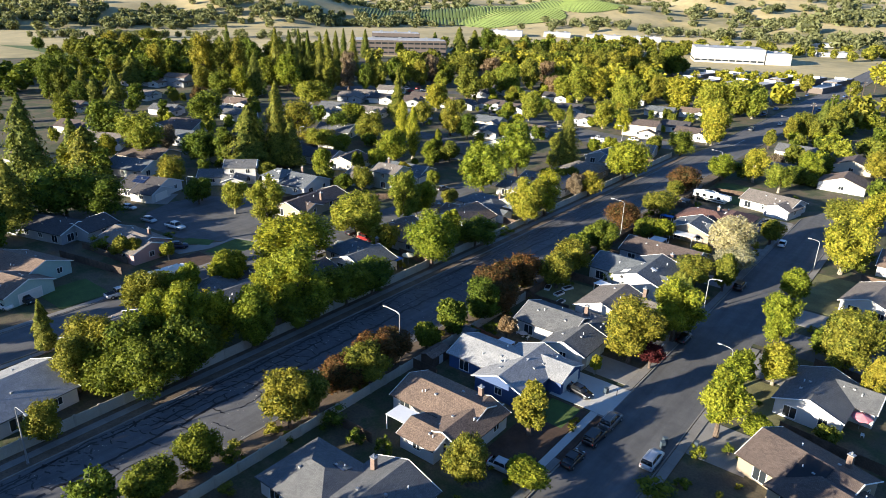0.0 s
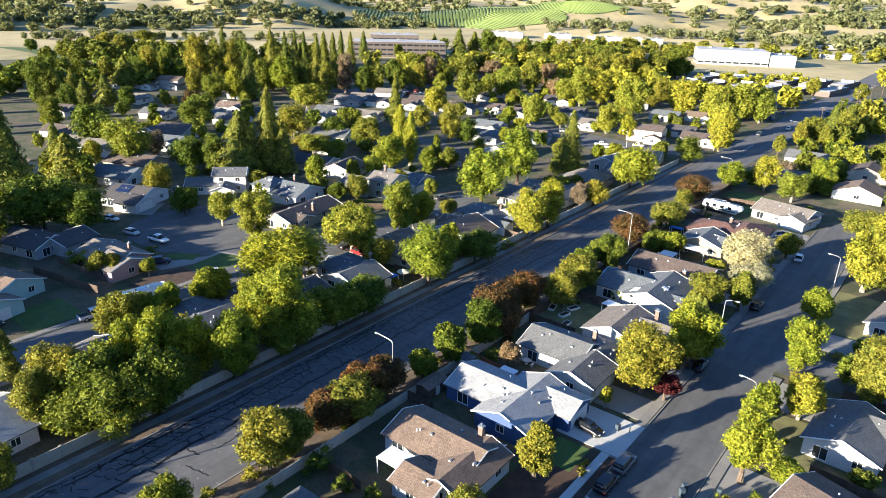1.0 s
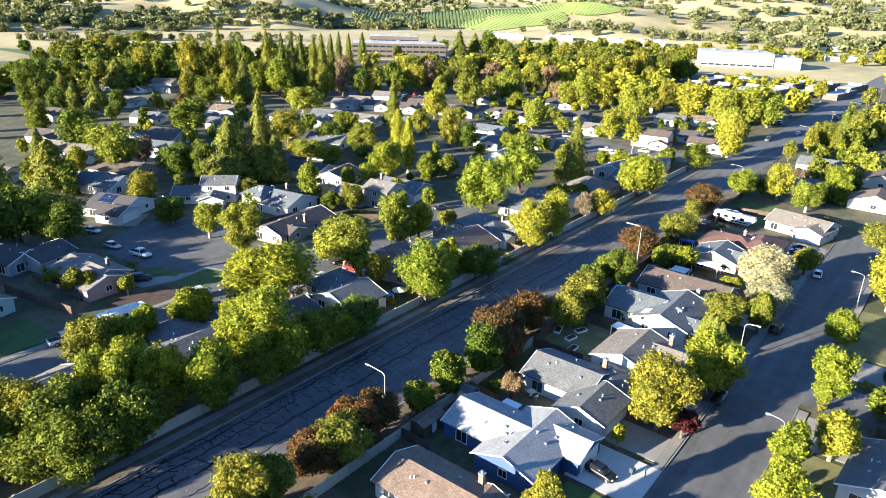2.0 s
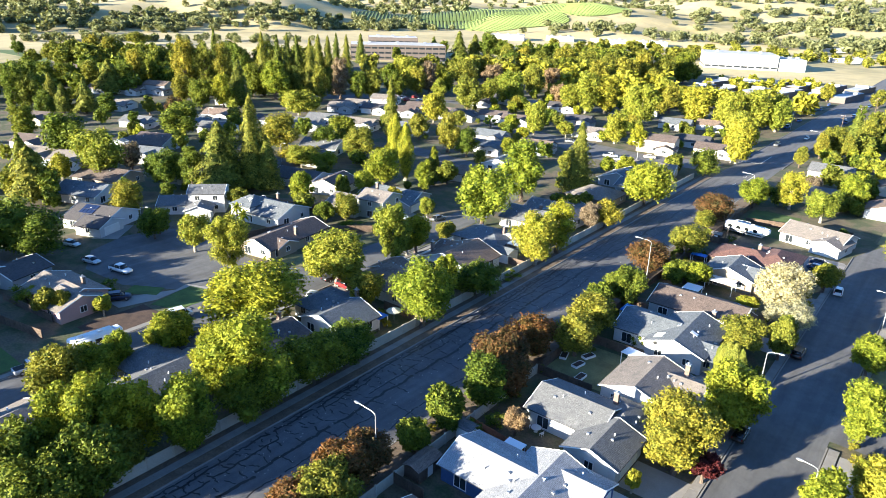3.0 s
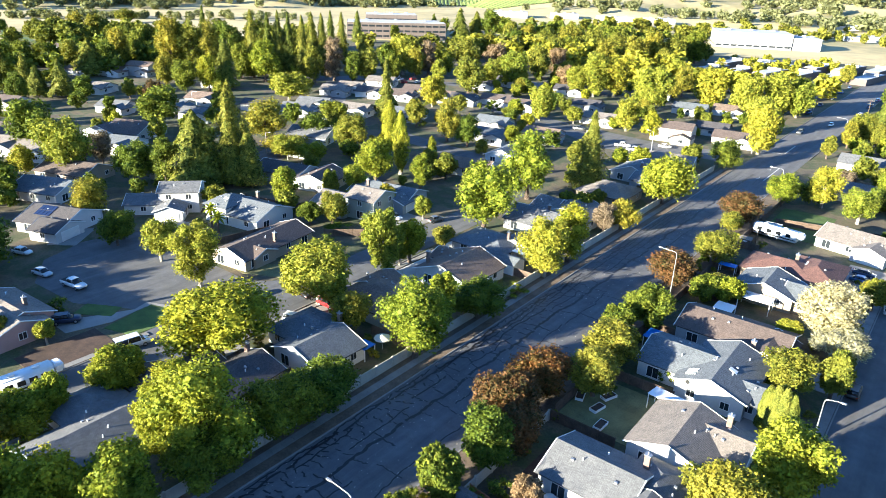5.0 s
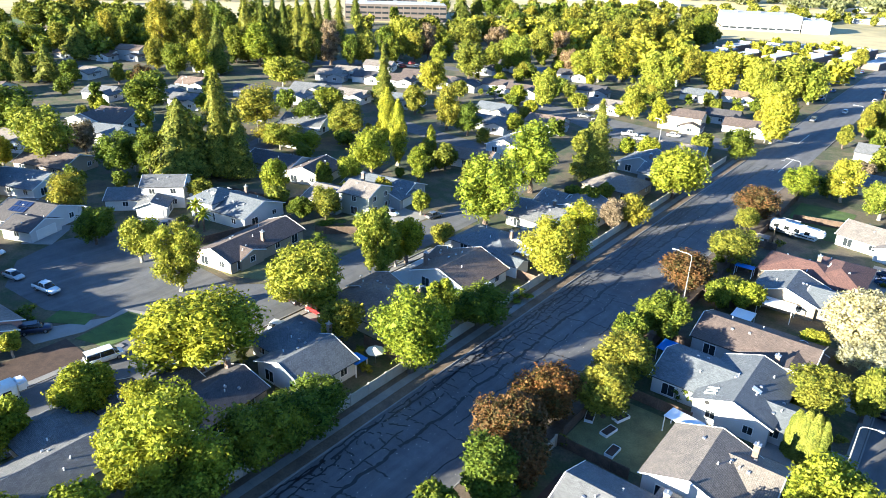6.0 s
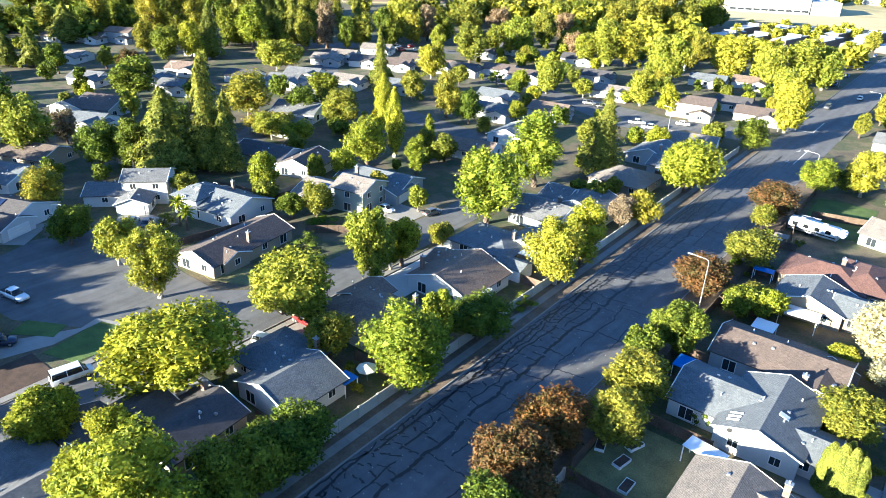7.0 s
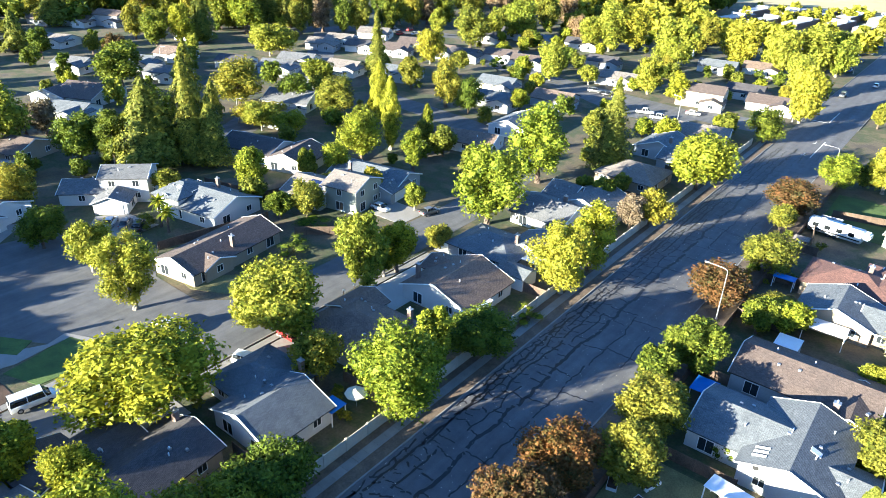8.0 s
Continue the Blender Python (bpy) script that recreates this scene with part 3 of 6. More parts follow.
def house(label, wall, roof, wings, chimney=None, garage=None, solar=None, skylights=(), detail=True):
    """A house of wings (x, y, width, depth, turn, eaves height, ridge axis, 'g' gable or 'h' hip).
    garage: (wing, side) with side one of s, e, n, w; chimney: (wing, dx, dy)."""
    x0, y0, _, _, turn0 = wings[0][:5]
    base = pose(x0, y0, 0, 0, 0, turn0)
    t = stem("house", base, label, "house")
    inv = base.inverted()
    for wi, (x, y, w, d, turn, h, ridge, form) in enumerate(wings):
        at = inv @ pose(x, y, 0.02 * wi, 0, 0, turn)
        wl = part("wall", wall_bm(w, d, h, ridge, form), WALL[wall], t, "", at)
        rf = part("roof", roof_bm(w, d, h, ridge, form), ROOF[roof], t, "", at)
        W = d if ridge == "x" else w
        top = h + W / 2 * 0.36
        if form == "g" and detail:
            L = (w if ridge == "x" else d) / 2 + 0.35
            for s in (-1, 1):
                for q in (-1, 1):
                    a = [(s * L, q * (W / 2 + .5), h - .18 - .06), (s * L, 0, top - .06)]
                    if ridge == "y":
                        a = [(-b, c, e) for c, b, e in a]
                    part("bargeboard", tube(a, [.11, .11], 4), MAT["trim"], rf)
        L = (w if ridge == "x" else d)
        r = random.Random(int(x * 3 + y))
        for i in range((3 + int(L > 11)) * int(detail)):
            px, s = r.uniform(-.3, .3) * L, r.choice((-1, 1))
            py = s * W * r.uniform(.12, .3)
            pz = top - abs(py) * 0.36
            px, py = (px, py) if ridge == "x" else (-py, px)
            if i % 2:
                part("roof_vent", tube([(px, py, pz - .1), (px, py, pz + .4)], [.09, .09], 6), MAT["white_metal"], rf, "pale metal roof vent")
            else:
                part("roof_vent", box(px - .2, px + .2, py - .18, py + .18, pz - .25, pz + .2, .03), MAT["metal"], rf, "metal roof vent")
        if not detail:
            for sx, sy, ang, dist, span in ((0, -1, 0, d / 2, w), (1, 0, 90, w / 2, d)):
                window(wl, pose(sx * dist, sy * dist, 1.0, 0, 0, ang), 1.5, 1.1)
            continue
        for side, sx, sy, ang, dist, span in (("s", 0, -1, 0, d / 2, w), ("e", 1, 0, 90, w / 2, d), ("n", 0, 1, 180, d / 2, w), ("w", -1, 0, -90, w / 2, d)):
            if garage and garage == (wi, side):
                garage_door(wl, pose(sx * dist, sy * dist, 0.02, 0, 0, ang), min(4.8, span * .7))
                continue
            n = max(1, int(span / 4.6))
            for i in range(n):
                o = (i + .5) / n * span - span / 2
                dx, dy = (o, 0) if sx == 0 else (0, o)
                if h > 4 :
                    window(wl, pose(sx * dist + dx, sy * dist + dy, 3.6, 0, 0, ang), 1.2, 1.2)
                big = (i + wi) % 3 == 0 and span > 7
                window(wl, pose(sx * dist + dx, sy * dist + dy, 0.35 if big else 1.0, 0, 0, ang), 1.8 if big else 1.2, 1.8 if big else 1.15)
    if chimney:
        wi, dx, dy = chimney
        x, y, w, d, turn, h, ridge, form = wings[wi]
        at = inv @ pose(x, y, 0, 0, 0, turn) @ pose(dx, dy, 0)
        topc = h + (d if ridge == "x" else w) / 2 * 0.36 + 0.7
        c = part("chimney", box(-.36, .36, -.3, .3, 0, topc, .02), MAT["brick"], t, "brick chimney", at)
        bm = box(-.44, .44, -.38, .38, topc, topc + .12, .02)
        add_tube(bm, [(0, 0, topc), (0, 0, topc + .5)], [.13, .13], 8)
        part("chimney_cap", bm, MAT["metal"], c)
    for wi, dx, dy, sw, sd in skylights:
        x, y, w, d, turn, h, ridge, form = wings[wi]
        slope(t, inv @ pose(x, y, 0, 0, 0, turn), w, d, h, ridge, dx, dy, sw, sd, "skylight", MAT["white_metal"])
    if solar:
        wi, dx, dy, nx, ny = solar
        x, y, w, d, turn, h, ridge, form = wings[wi]
        for i in range(nx):
            for k in range(ny):
                slope(t, inv @ pose(x, y, 0, 0, 0, turn), w, d, h, ridge, dx + i * 1.08, dy + k * 1.72, 1.0, 1.62, "solar_panel", MAT["solar"])
    return t


def slope(t, at, w, d, h, ridge, dx, dy, sw, sd, name, material):
    """A thin panel lying on a roof slope."""
    W = d if ridge == "x" else w
    off = dy if ridge == "x" else dx
    z = h + W / 2 * 0.36 - abs(off) * 0.36 + 0.09
    ang = math.degrees(math.atan(0.36)) * (-1 if off > 0 else 1)
    rot = pose(dx, dy, z, ang, 0, 0) if ridge == "x" else pose(dx, dy, z, 0, -ang, 0)
    part(name, box(-sw / 2, sw / 2, -sd / 2, sd / 2, -.04, .05, .01), material, t, "", at @ rot)


# ---- vehicles ----
PAINT = {}


def paint(name, c):
    if name not in PAINT:
        PAINT[name] = plain_mat(name + "_car_paint", c, 0.3, 0.2, 0.35)
    return PAINT[name]


PAINTS = {"white": (0.75, 0.75, 0.74), "black": (0.012, 0.012, 0.014), "gray": (0.12, 0.125, 0.13), "silver": (0.48, 0.49, 0.50), "red": (0.30, 0.02, 0.02), "blue": (0.04, 0.09, 0.22), "darkblue": (0.015, 0.025, 0.06), "green": (0.05, 0.09, 0.06)}


def loft(rows):
    """A closed hull through cross-sections: (x, half width, z bottom, z shoulder, z top, half width at top)."""
    bm = bmesh.new()
    rings = []
    for x, hw, zb, zs, zt, ht in rows:
        p = [(-hw * .9, zb), (-hw, zb + .12), (-hw, zs), (-ht, zt), (0, zt + .03), (ht, zt), (hw, zs), (hw, zb + .12), (hw * .9, zb)]
        rings.append([bm.verts.new((x, a, b)) for a, b in p])
    for a, c in zip(rings, rings[1:]):
        for k in range(len(a)):
            j = (k + 1) % len(a)
            bm.faces.new((a[k], c[k], c[j], a[j]))
    bm.faces.new(rings[0])
    bm.faces.new(rings[-1][::-1])
    bmesh.ops.recalc_face_normals(bm, faces=bm.faces[:])
    return bm


# kind: length, half width, body stations, cabin stations, wheel radius
CARS = {
    "sedan": (4.6, .90, [(-2.3, .76, .38, .62, .78, .66), (-2.1, .86, .25, .72, .92, .76), (-1.4, .90, .22, .82, .98, .78), (0.9, .90, .22, .80, .94, .78), (1.6, .89, .24, .70, .84, .76), (2.1, .84, .28, .60, .70, .70), (2.3, .70, .36, .52, .58, .58)],
              [(-1.95, .72, .88, .95, .98, .66), (-1.1, .76, .9, 1.15, 1.40, .58), (-.1, .77, .9, 1.18, 1.46, .60), (.5, .76, .88, 1.12, 1.36, .60), (1.25, .72, .86, .88, .92, .66)], .32, (-1.15, .45)),
    "suv": (4.8, .96, [(-2.4, .84, .42, .9, 1.05, .78), (-2.3, .94, .32, .95, 1.12, .84), (1.0, .96, .30, .92, 1.08, .84), (1.8, .95, .32, .86, 1.0, .82), (2.3, .88, .36, .72, .86, .76), (2.4, .78, .42, .62, .74, .66)],
            [(-2.32, .80, 1.0, 1.2, 1.45, .70), (-2.1, .82, 1.0, 1.35, 1.72, .68), (.2, .82, 1.0, 1.35, 1.76, .68), (.6, .82, 1.0, 1.25, 1.62, .66), (1.25, .78, 1.0, 1.03, 1.08, .70)], .37, (-2.1, .45)),
    "pickup": (5.8, 1.0, [(-2.9, .92, .55, .9, 1.08, .9), (-2.8, .98, .42, .98, 1.12, .95), (1.2, 1.0, .40, .98, 1.14, .9), (2.2, .99, .42, .94, 1.10, .88), (2.75, .94, .44, .84, .98, .82), (2.9, .84, .5, .72, .84, .74)],
               [(-.95, .84, 1.05, 1.3, 1.55, .74), (-.8, .84, 1.05, 1.45, 1.84, .70), (.5, .84, 1.05, 1.45, 1.88, .70), (.9, .84, 1.05, 1.35, 1.72, .70), (1.5, .80, 1.05, 1.1, 1.15, .74)], .40, (-.8, .75)),
    "van": (5.6, 1.0, [(-2.8, .92, .45, 1.0, 1.15, .9), (-2.7, .99, .36, 1.05, 1.2, .94), (1.5, 1.0, .34, 1.05, 1.2, .92), (2.3, .98, .36, .95, 1.08, .86), (2.7, .92, .4, .8, .92, .8), (2.8, .82, .46, .7, .8, .7)],
            [(-2.75, .9, 1.1, 1.4, 1.85, .80), (-2.65, .92, 1.1, 1.5, 2.05, .80), (.9, .92, 1.1, 1.5, 2.1, .80), (1.3, .92, 1.1, 1.4, 1.9, .78), (2.0, .86, 1.1, 1.15, 1.2, .80)], .37, (-2.6, 1.2)),
}
CAR_PROTO = {}


def car(kind, color, x, y, turn, label, rack=False):
    """A parked vehicle, its nose along local +x."""
    m = pose(x, y, 0.06, 0, 0, turn)
    key = (kind, color, rack)
    if key in CAR_PROTO:
        return tagged(copy_thing(CAR_PROTO[key], m), label)
    L, hw, rows, cab, wr, (rx0, rx1) = CARS[kind]
    nm = {"sedan": "car", "suv": "car", "pickup": "pickup_truck", "van": "van"}[kind]
    t = stem(nm, m, label, {"pickup": "pickup truck", "van": "van"}.get(kind, "car"))
    pm = paint(color, PAINTS[color])
    body = part("body", loft(rows), pm, t, "", None, True)
    cabin = part("cabin_glass", loft(cab), MAT["car_glass"], t, "dark tinted windows", None, True)
    zt = max(c[4] for c in cab)
    ht = cab[2][5]
    rb = box(rx0, rx1, -ht - .03, ht + .03, zt - .05, zt + .05, .03)
    for sx in (rx0 + .02, (rx0 + rx1) / 2, rx1 - .05):
        for s in (-1, 1):
            part("pillar", tube([(sx, s * (ht + .02), zt), (sx + (.25 if sx > 0.2 else -.12 if sx < -1 else 0), s * (cab[2][1] + .015), cab[2][2] + .02)], [.045, .055], 5), pm, t)
    if rack:
        for s in (-1, 1):
            part("roof_rail", tube([(rx0 + .2, s * ht * .8, zt + .04), (rx0 + .3, s * ht * .8, zt + .14), (rx1 - .2, s * ht * .8, zt + .14), (rx1 - .1, s * ht * .8, zt + .04)], [.03] * 4, 5), MAT["metal"], t)
    part("roof_panel", rb, pm, t)
    for s in (-1, 1):
        for wx in (-L * .31, L * .315):
            w = part("wheel", tube([(wx, s * (hw - .2), wr), (wx, s * (hw + .01), wr)], [wr, wr], 16), MAT["tyre"], t)
            part("rim", tube([(wx, s * (hw - .05), wr), (wx, s * (hw + .025), wr)], [wr * .62, wr * .55], 12), MAT["rim"], w)
        part("headlight", box(L / 2 - .24, L / 2 - .06, s * hw * .62 - .16, s * hw * .62 + .16, .62, .74, .02), MAT["headlight"], t)
        part("taillight", box(-L / 2 - .01, -L / 2 + .12, s * hw * .78 - .1, s * hw * .78 + .1, .78, .98, .02), MAT["taillight"], t)
    if kind == "pickup":
        part("truck_bed", box(-2.75, -1.0, -.78, .78, 1.1, 1.19, .02), MAT["tyre"], t, "dark open load bed")
    CAR_PROTO[key] = t
    return t


def motorhome(x, y, turn, L, label, name="motorhome"):
    """A long white camper with windows, door, roof units and wheels."""
    t = stem(name, pose(x, y, 0.05, 0, 0, turn), label, "camper")
    part("body", box(-L / 2, L / 2, -1.2, 1.2, .55, 3.1, .18), MAT["white_metal"], t, "", None, True)
    part("nose", box(L / 2 - .2, L / 2 + 1.3, -1.1, 1.1, 1.5, 3.0, .3), MAT["white_metal"], t)
    for i in range(4):
        for s in (-1, 1):
            px = -L / 2 + (i + .7) * L / 4.6
            part("pane", box(px - .55, px + .55, s * 1.2 - .02, s * 1.2 + .02, 1.6, 2.4), MAT["car_glass"], t)
    for s in (-1, 1):
        part("stripe", box(-L / 2 + .3, L / 2 - .3, s * 1.205 - .01, s * 1.205 + .01, 1.0, 1.25), MAT["tyre"], t)
        for px in (-.9, .3):
            part("wheel", tube([(px, s * .85, .38), (px, s * 1.15, .38)], [.38, .38], 14), MAT["tyre"], t)
    for px in (-L / 4, L / 5):
        part("roof_unit", box(px - .5, px + .5, -.4, .4, 3.08, 3.4, .08), MAT["trim"], t)
    return t


# ---- street furniture, fences ----
def street_lamp(x, y, turn, height=8.6, arm=2.4):
    """A galvanised pole with a curved arm along local +x and a flat lamp head."""
    t = stem("street_lamp", pose(x, y, 0, 0, 0, turn), "galvanised steel street lamp with a curved arm beside the road", "street lamp", "street lamps")
    part("pole", tube([(0, 0, 0), (0, 0, height * .5), (0, 0, height - .5)], [.13, .10, .07], 10), MAT["metal"], t)
    part("base", box(-.2, .2, -.2, .2, 0, .3, .03), MAT["concrete"], t)
    part("arm", tube([(0, 0, height - .6), (.15, 0, height - .25), (.6, 0, height - .05), (arm, 0, height + .12)], [.07, .06, .05, .04], 8), MAT["metal"], t)
    h = part("lamp_head", box(arm - .1, arm + .65, -.16, .16, height + .03, height + .22, .05), MAT["metal"], t)
    part("lens", box(arm + .05, arm + .55, -.11, .11, height - .02, height + .035, .02), MAT["lamp_glass"], h)
    return t


PANEL = {}


def fence(label, x0, y0, x1, y1, height=1.8, material="wood", boards=True, step=2.4):
    """A fence of posts and panels from (x0, y0) to (x1, y1)."""
    L = math.hypot(x1 - x0, y1 - y0)
    n = max(1, round(L / step))
    s = L / n
    t = stem("garden_fence" if boards else "perimeter_wall", pose(x0, y0, 0, 0, 0, math.degrees(math.atan2(y1 - y0, x1 - x0))), label, "fence" if boards else "wall")
    key = (round(s, 2), height, material, boards)
    if key not in PANEL:
        g = random.Random(n)
        b = bmesh.new()
        if boards:
            k = int(s / .16)
            prof = []
            for i in range(k):
                a, e = .03 + i * (s - .06) / k, .03 + (i + 1) * (s - .06) / k
                y, z = -.02 + g.uniform(-.008, .008), height + g.uniform(-.03, .03)
                prof += [(a, .012, z - .01), (a + .012, y, z), (e - .012, y, z), (e, .012, z - .01)]
            front = [(b.verts.new((x, y, .04)), b.verts.new((x, y, z))) for x, y, z in prof]
            back = [(b.verts.new((x, .03, .04)), b.verts.new((x, .03, z))) for x, y, z in prof]
            for i in range(len(prof) - 1):
                b.faces.new((front[i][0], front[i + 1][0], front[i + 1][1], front[i][1]))
                b.faces.new((back[i + 1][0], back[i][0], back[i][1], back[i + 1][1]))
                b.faces.new((front[i][1], front[i + 1][1], back[i + 1][1], back[i][1]))
        else:
            add_box(b, .1, s - .1, -.06, .06, 0, height)
        p = box(-.06, .06, -.06, .06, -.1, height + .08, .015) if boards else box(-.16, .16, -.16, .16, -.1, height + .12, .03)
        made = []
        for nm, bm in (("panel", b), ("post", p)):
            me = bpy.data.meshes.new(nm)
            bm.to_mesh(me)
            bm.free()
            me.materials.append(MAT[material])
            made.append(me)
        PANEL[key] = made
    pa, po = PANEL[key]
    for i in range(n + 1):
        if i < n:
            data_ob("panel", pa, None, t, "", pose(i * s, 0, 0))
        data_ob("post", po, None, t, "", pose(i * s, 0, 0))
    return t


def patio_cover(label, x, y, w, d, turn, h=2.5, material="white_metal"):
    t = stem("patio_cover", pose(x, y, 0, 0, 0, turn), label, "patio cover")
    part("cover_sheet", box(-w / 2, w / 2, -d / 2, d / 2, h, h + .1, .02), MAT[material], t)
    for sx in (-1, 1):
        for sy in (-1, 1):
            part("post", box(sx * (w / 2 - .15) - .06, sx * (w / 2 - .15) + .06, sy * (d / 2 - .15) - .06, sy * (d / 2 - .15) + .06, 0, h), MAT["trim"], t)
    return t


def parasol(label, x, y, material):
    t = stem("parasol", pose(x, y, 0), label, "parasol")
    part("pole", tube([(0, 0, 0), (0, 0, 2.5)], [.03, .03], 6), MAT["metal"], t)
    bm = bmesh.new()
    top = bm.verts.new((0, 0, 2.75))
    ring = [bm.verts.new((1.5 * math.cos(a * math.pi / 4), 1.5 * math.sin(a * math.pi / 4), 2.2)) for a in range(8)]
    low = [bm.verts.new((v.co.x * .98, v.co.y * .98, 2.05)) for v in ring]
    for i in range(8):
        k = (i + 1) % 8
        bm.faces.new((top, ring[i], ring[k]))
        bm.faces.new((ring[i], low[i], low[k], ring[k]))
    part("canopy", bm, MAT[material], t)
    return t


def shed(label, x, y, w, d, turn, h=2.1, wall="trim", roof="gray"):
    t = stem("garden_shed", pose(x, y, 0, 0, 0, turn), label, "shed")
    part("wall", wall_bm(w, d, h, "x", "g"), MAT[wall], t)
    part("roof", roof_bm(w, d, h, "x", "g", 0.36, 0.2, 0.08), ROOF[roof], t)
    part("door", box(-.5, .5, -d / 2 - .05, -d / 2 + .01, .05, 1.85, .01), MAT["trim"], t)
    return t


def power_pole(x, y, turn, height=11.0):
    t = stem("power_pole", pose(x, y, 0, 0, 0, turn), "weathered wooden power pole with crossarms", "power pole", "power poles")
    part("pole", tube([(0, 0, 0), (0, 0, height)], [.16, .11], 8), MAT["pole_wood"], t)
    for z in (height - .5, height - 1.7):
        a = part("crossarm", box(-1.2, 1.2, -.06, .06, z, z + .12, .01), MAT["pole_wood"], t)
        for px in (-1.1, -.5, .5, 1.1):
            part("insulator", tube([(px, 0, z + .1), (px, 0, z + .32)], [.05, .04], 6), MAT["trim"], a)
    return t


# ---- ground, roads ----
MOUNDS = ((-770, 1140, 190, 26), (-640, 1230, 130, 14), (-1040, 760, 150, 30), (-960, 880, 120, 16), (-1150, 560, 170, 26), (-210, 1270, 140, 20), (-90, 1400, 160, 24), (-520, 1480, 160, 26), (-1010, 420, 140, 16), (-360, 1620, 170, 30))


def height_at(x, y):
    """The land: flat under the town, round hills from about a kilometre off."""
    d = math.hypot(x + 20, y - 30)
    if d < 950:
        return 0.0
    r = (d - 950) / 1000
    z = 8 * min(r, 1) + 62 * max(0, r - 0.45) ** 1.2
    z += 22 * noise.noise((x * 0.0035, y * 0.0035, 0.3)) + 8 * noise.noise((x * 0.011, y * 0.011, 1.7))
    for mx, my, mr, mh in MOUNDS:
        z += mh * math.exp(-((x - mx) ** 2 + (y - my) ** 2) / mr ** 2)
    return max(0.0, z * min(1, (d - 950) / 140))


def land(name, r0, r1, rings, spokes, material):
    bm = bmesh.new()
    prev = None
    for i in range(rings + 1):
        r = r0 + (r1 - r0) * (i / rings) ** 1.4
        row = []
        for k in range(spokes + 1):
            a = radians(70) + radians(130) * k / spokes
            x, y = r * math.cos(a), r * math.sin(a)
            row.append(bm.verts.new((x, y, height_at(x, y) - 0.02)))
        if prev:
            for k in range(spokes):
                bm.faces.new((prev[k], row[k], row[k + 1], prev[k + 1]))
        prev = row
    return tagged(mesh_ob(name, bm, material, None, "", None, True), kind="structure")


bm = bmesh.new()
R = 640
ring = [bm.verts.new((R * math.cos(radians(a)), R * math.sin(radians(a)), -0.03)) for a in range(0, 360, 5)]
bm.faces.new(ring)
tagged(mesh_ob("ground", bm, MAT["yard"]), kind="structure")
bm = bmesh.new()
inner = [bm.verts.new((638 * math.cos(radians(a)), 638 * math.sin(radians(a)), -0.05)) for a in range(0, 360, 5)]
outer = [bm.verts.new((4200 * math.cos(radians(a)), 4200 * math.sin(radians(a)), -0.05)) for a in range(0, 360, 5)]
for i in range(72):
    bm.faces.new((inner[i], outer[i], outer[(i + 1) % 72], inner[(i + 1) % 72]))
tagged(mesh_ob("ground_far", bm, MAT["hills"]), kind="structure")
land("ground_hills", 900, 4100, 110, 220, MAT["hills"])

XL, XR = -86.6, -70.6
main_road = tagged(sheet("road", rect(XL, XR, -60, 900), 0.0, MAT["asphalt"]), kind="structure")
tagged(sheet("verge", rect(-91.0, XL - 0.2, -60, 268), 0.10, MAT["dirt"], 0.2), kind="structure")
tagged(sheet("verge", rect(XR + 0.2, -65.0, -60, 268), 0.10, MAT["dirt"], 0.2), kind="structure")
for x0, y0, y1 in ((XL - 0.2, -60, 268), (XR, -60, 268), (XL - 0.2, 300, 700), (XR, 300, 700)):
    tagged(sheet("kerb", rect(x0, x0 + 0.2, y0, y1), 0.15, MAT["concrete"], 0.25), kind="structure")
side_pts = [(-33.2, -60), (-22.6, -60), (-22.6, 120), (-22.4, 150), (-21.6, 185), (-18, 208), (-8, 222), (40, 232), (40, 243), (-12, 236), (-28, 228), (-33.4, 212), (-33.6, 180)]
tagged(sheet("side_street", side_pts, 0.0, MAT["asphalt_side"]), kind="structure")
tagged(sheet("side_street", rect(-22.6, 60, 124, 134), 0.004, MAT["asphalt_side"]), kind="structure")
back_pts = [(-117.5, -40), (-117.5, 120), (-118.5, 150), (-119.5, 178), (-123, 200), (-134, 215), (-160, 226), (-200, 232), (-200, 223), (-162, 216), (-141, 207), (-131.5, 194), (-128.5, 172), (-128, 118), (-134, 112), (-146, 112), (-156, 117), (-167, 117), (-176, 110), (-178, 100), (-174, 90), (-164, 84), (-150, 85), (-138, 92), (-131, 90), (-128.5, 80), (-128.5, -40)]
tagged(sheet("back_street", back_pts, 0.0, MAT["asphalt_side"]), kind="structure")
tagged(sheet("cross_street", [(-89.8, 276), (-89.8, 292), (-110, 290), (-118, 286), (-165, 294), (-230, 310), (-230, 300), (-160, 278), (-132, 264), (-118, 266), (-112, 276)], 0.002, MAT["asphalt_side"]), kind="structure")
tagged(sheet("far_street", [(-205, 160), (-196, 166), (-230, 230), (-300, 300), (-310, 294), (-240, 224)], 0.004, MAT["asphalt_side"]), kind="structure")
tagged(sheet("far_street", [(-330, 290), (-300, 330), (-240, 345), (-238, 336), (-290, 318), (-318, 280)], 0.006, MAT["asphalt_side"]), kind="structure")


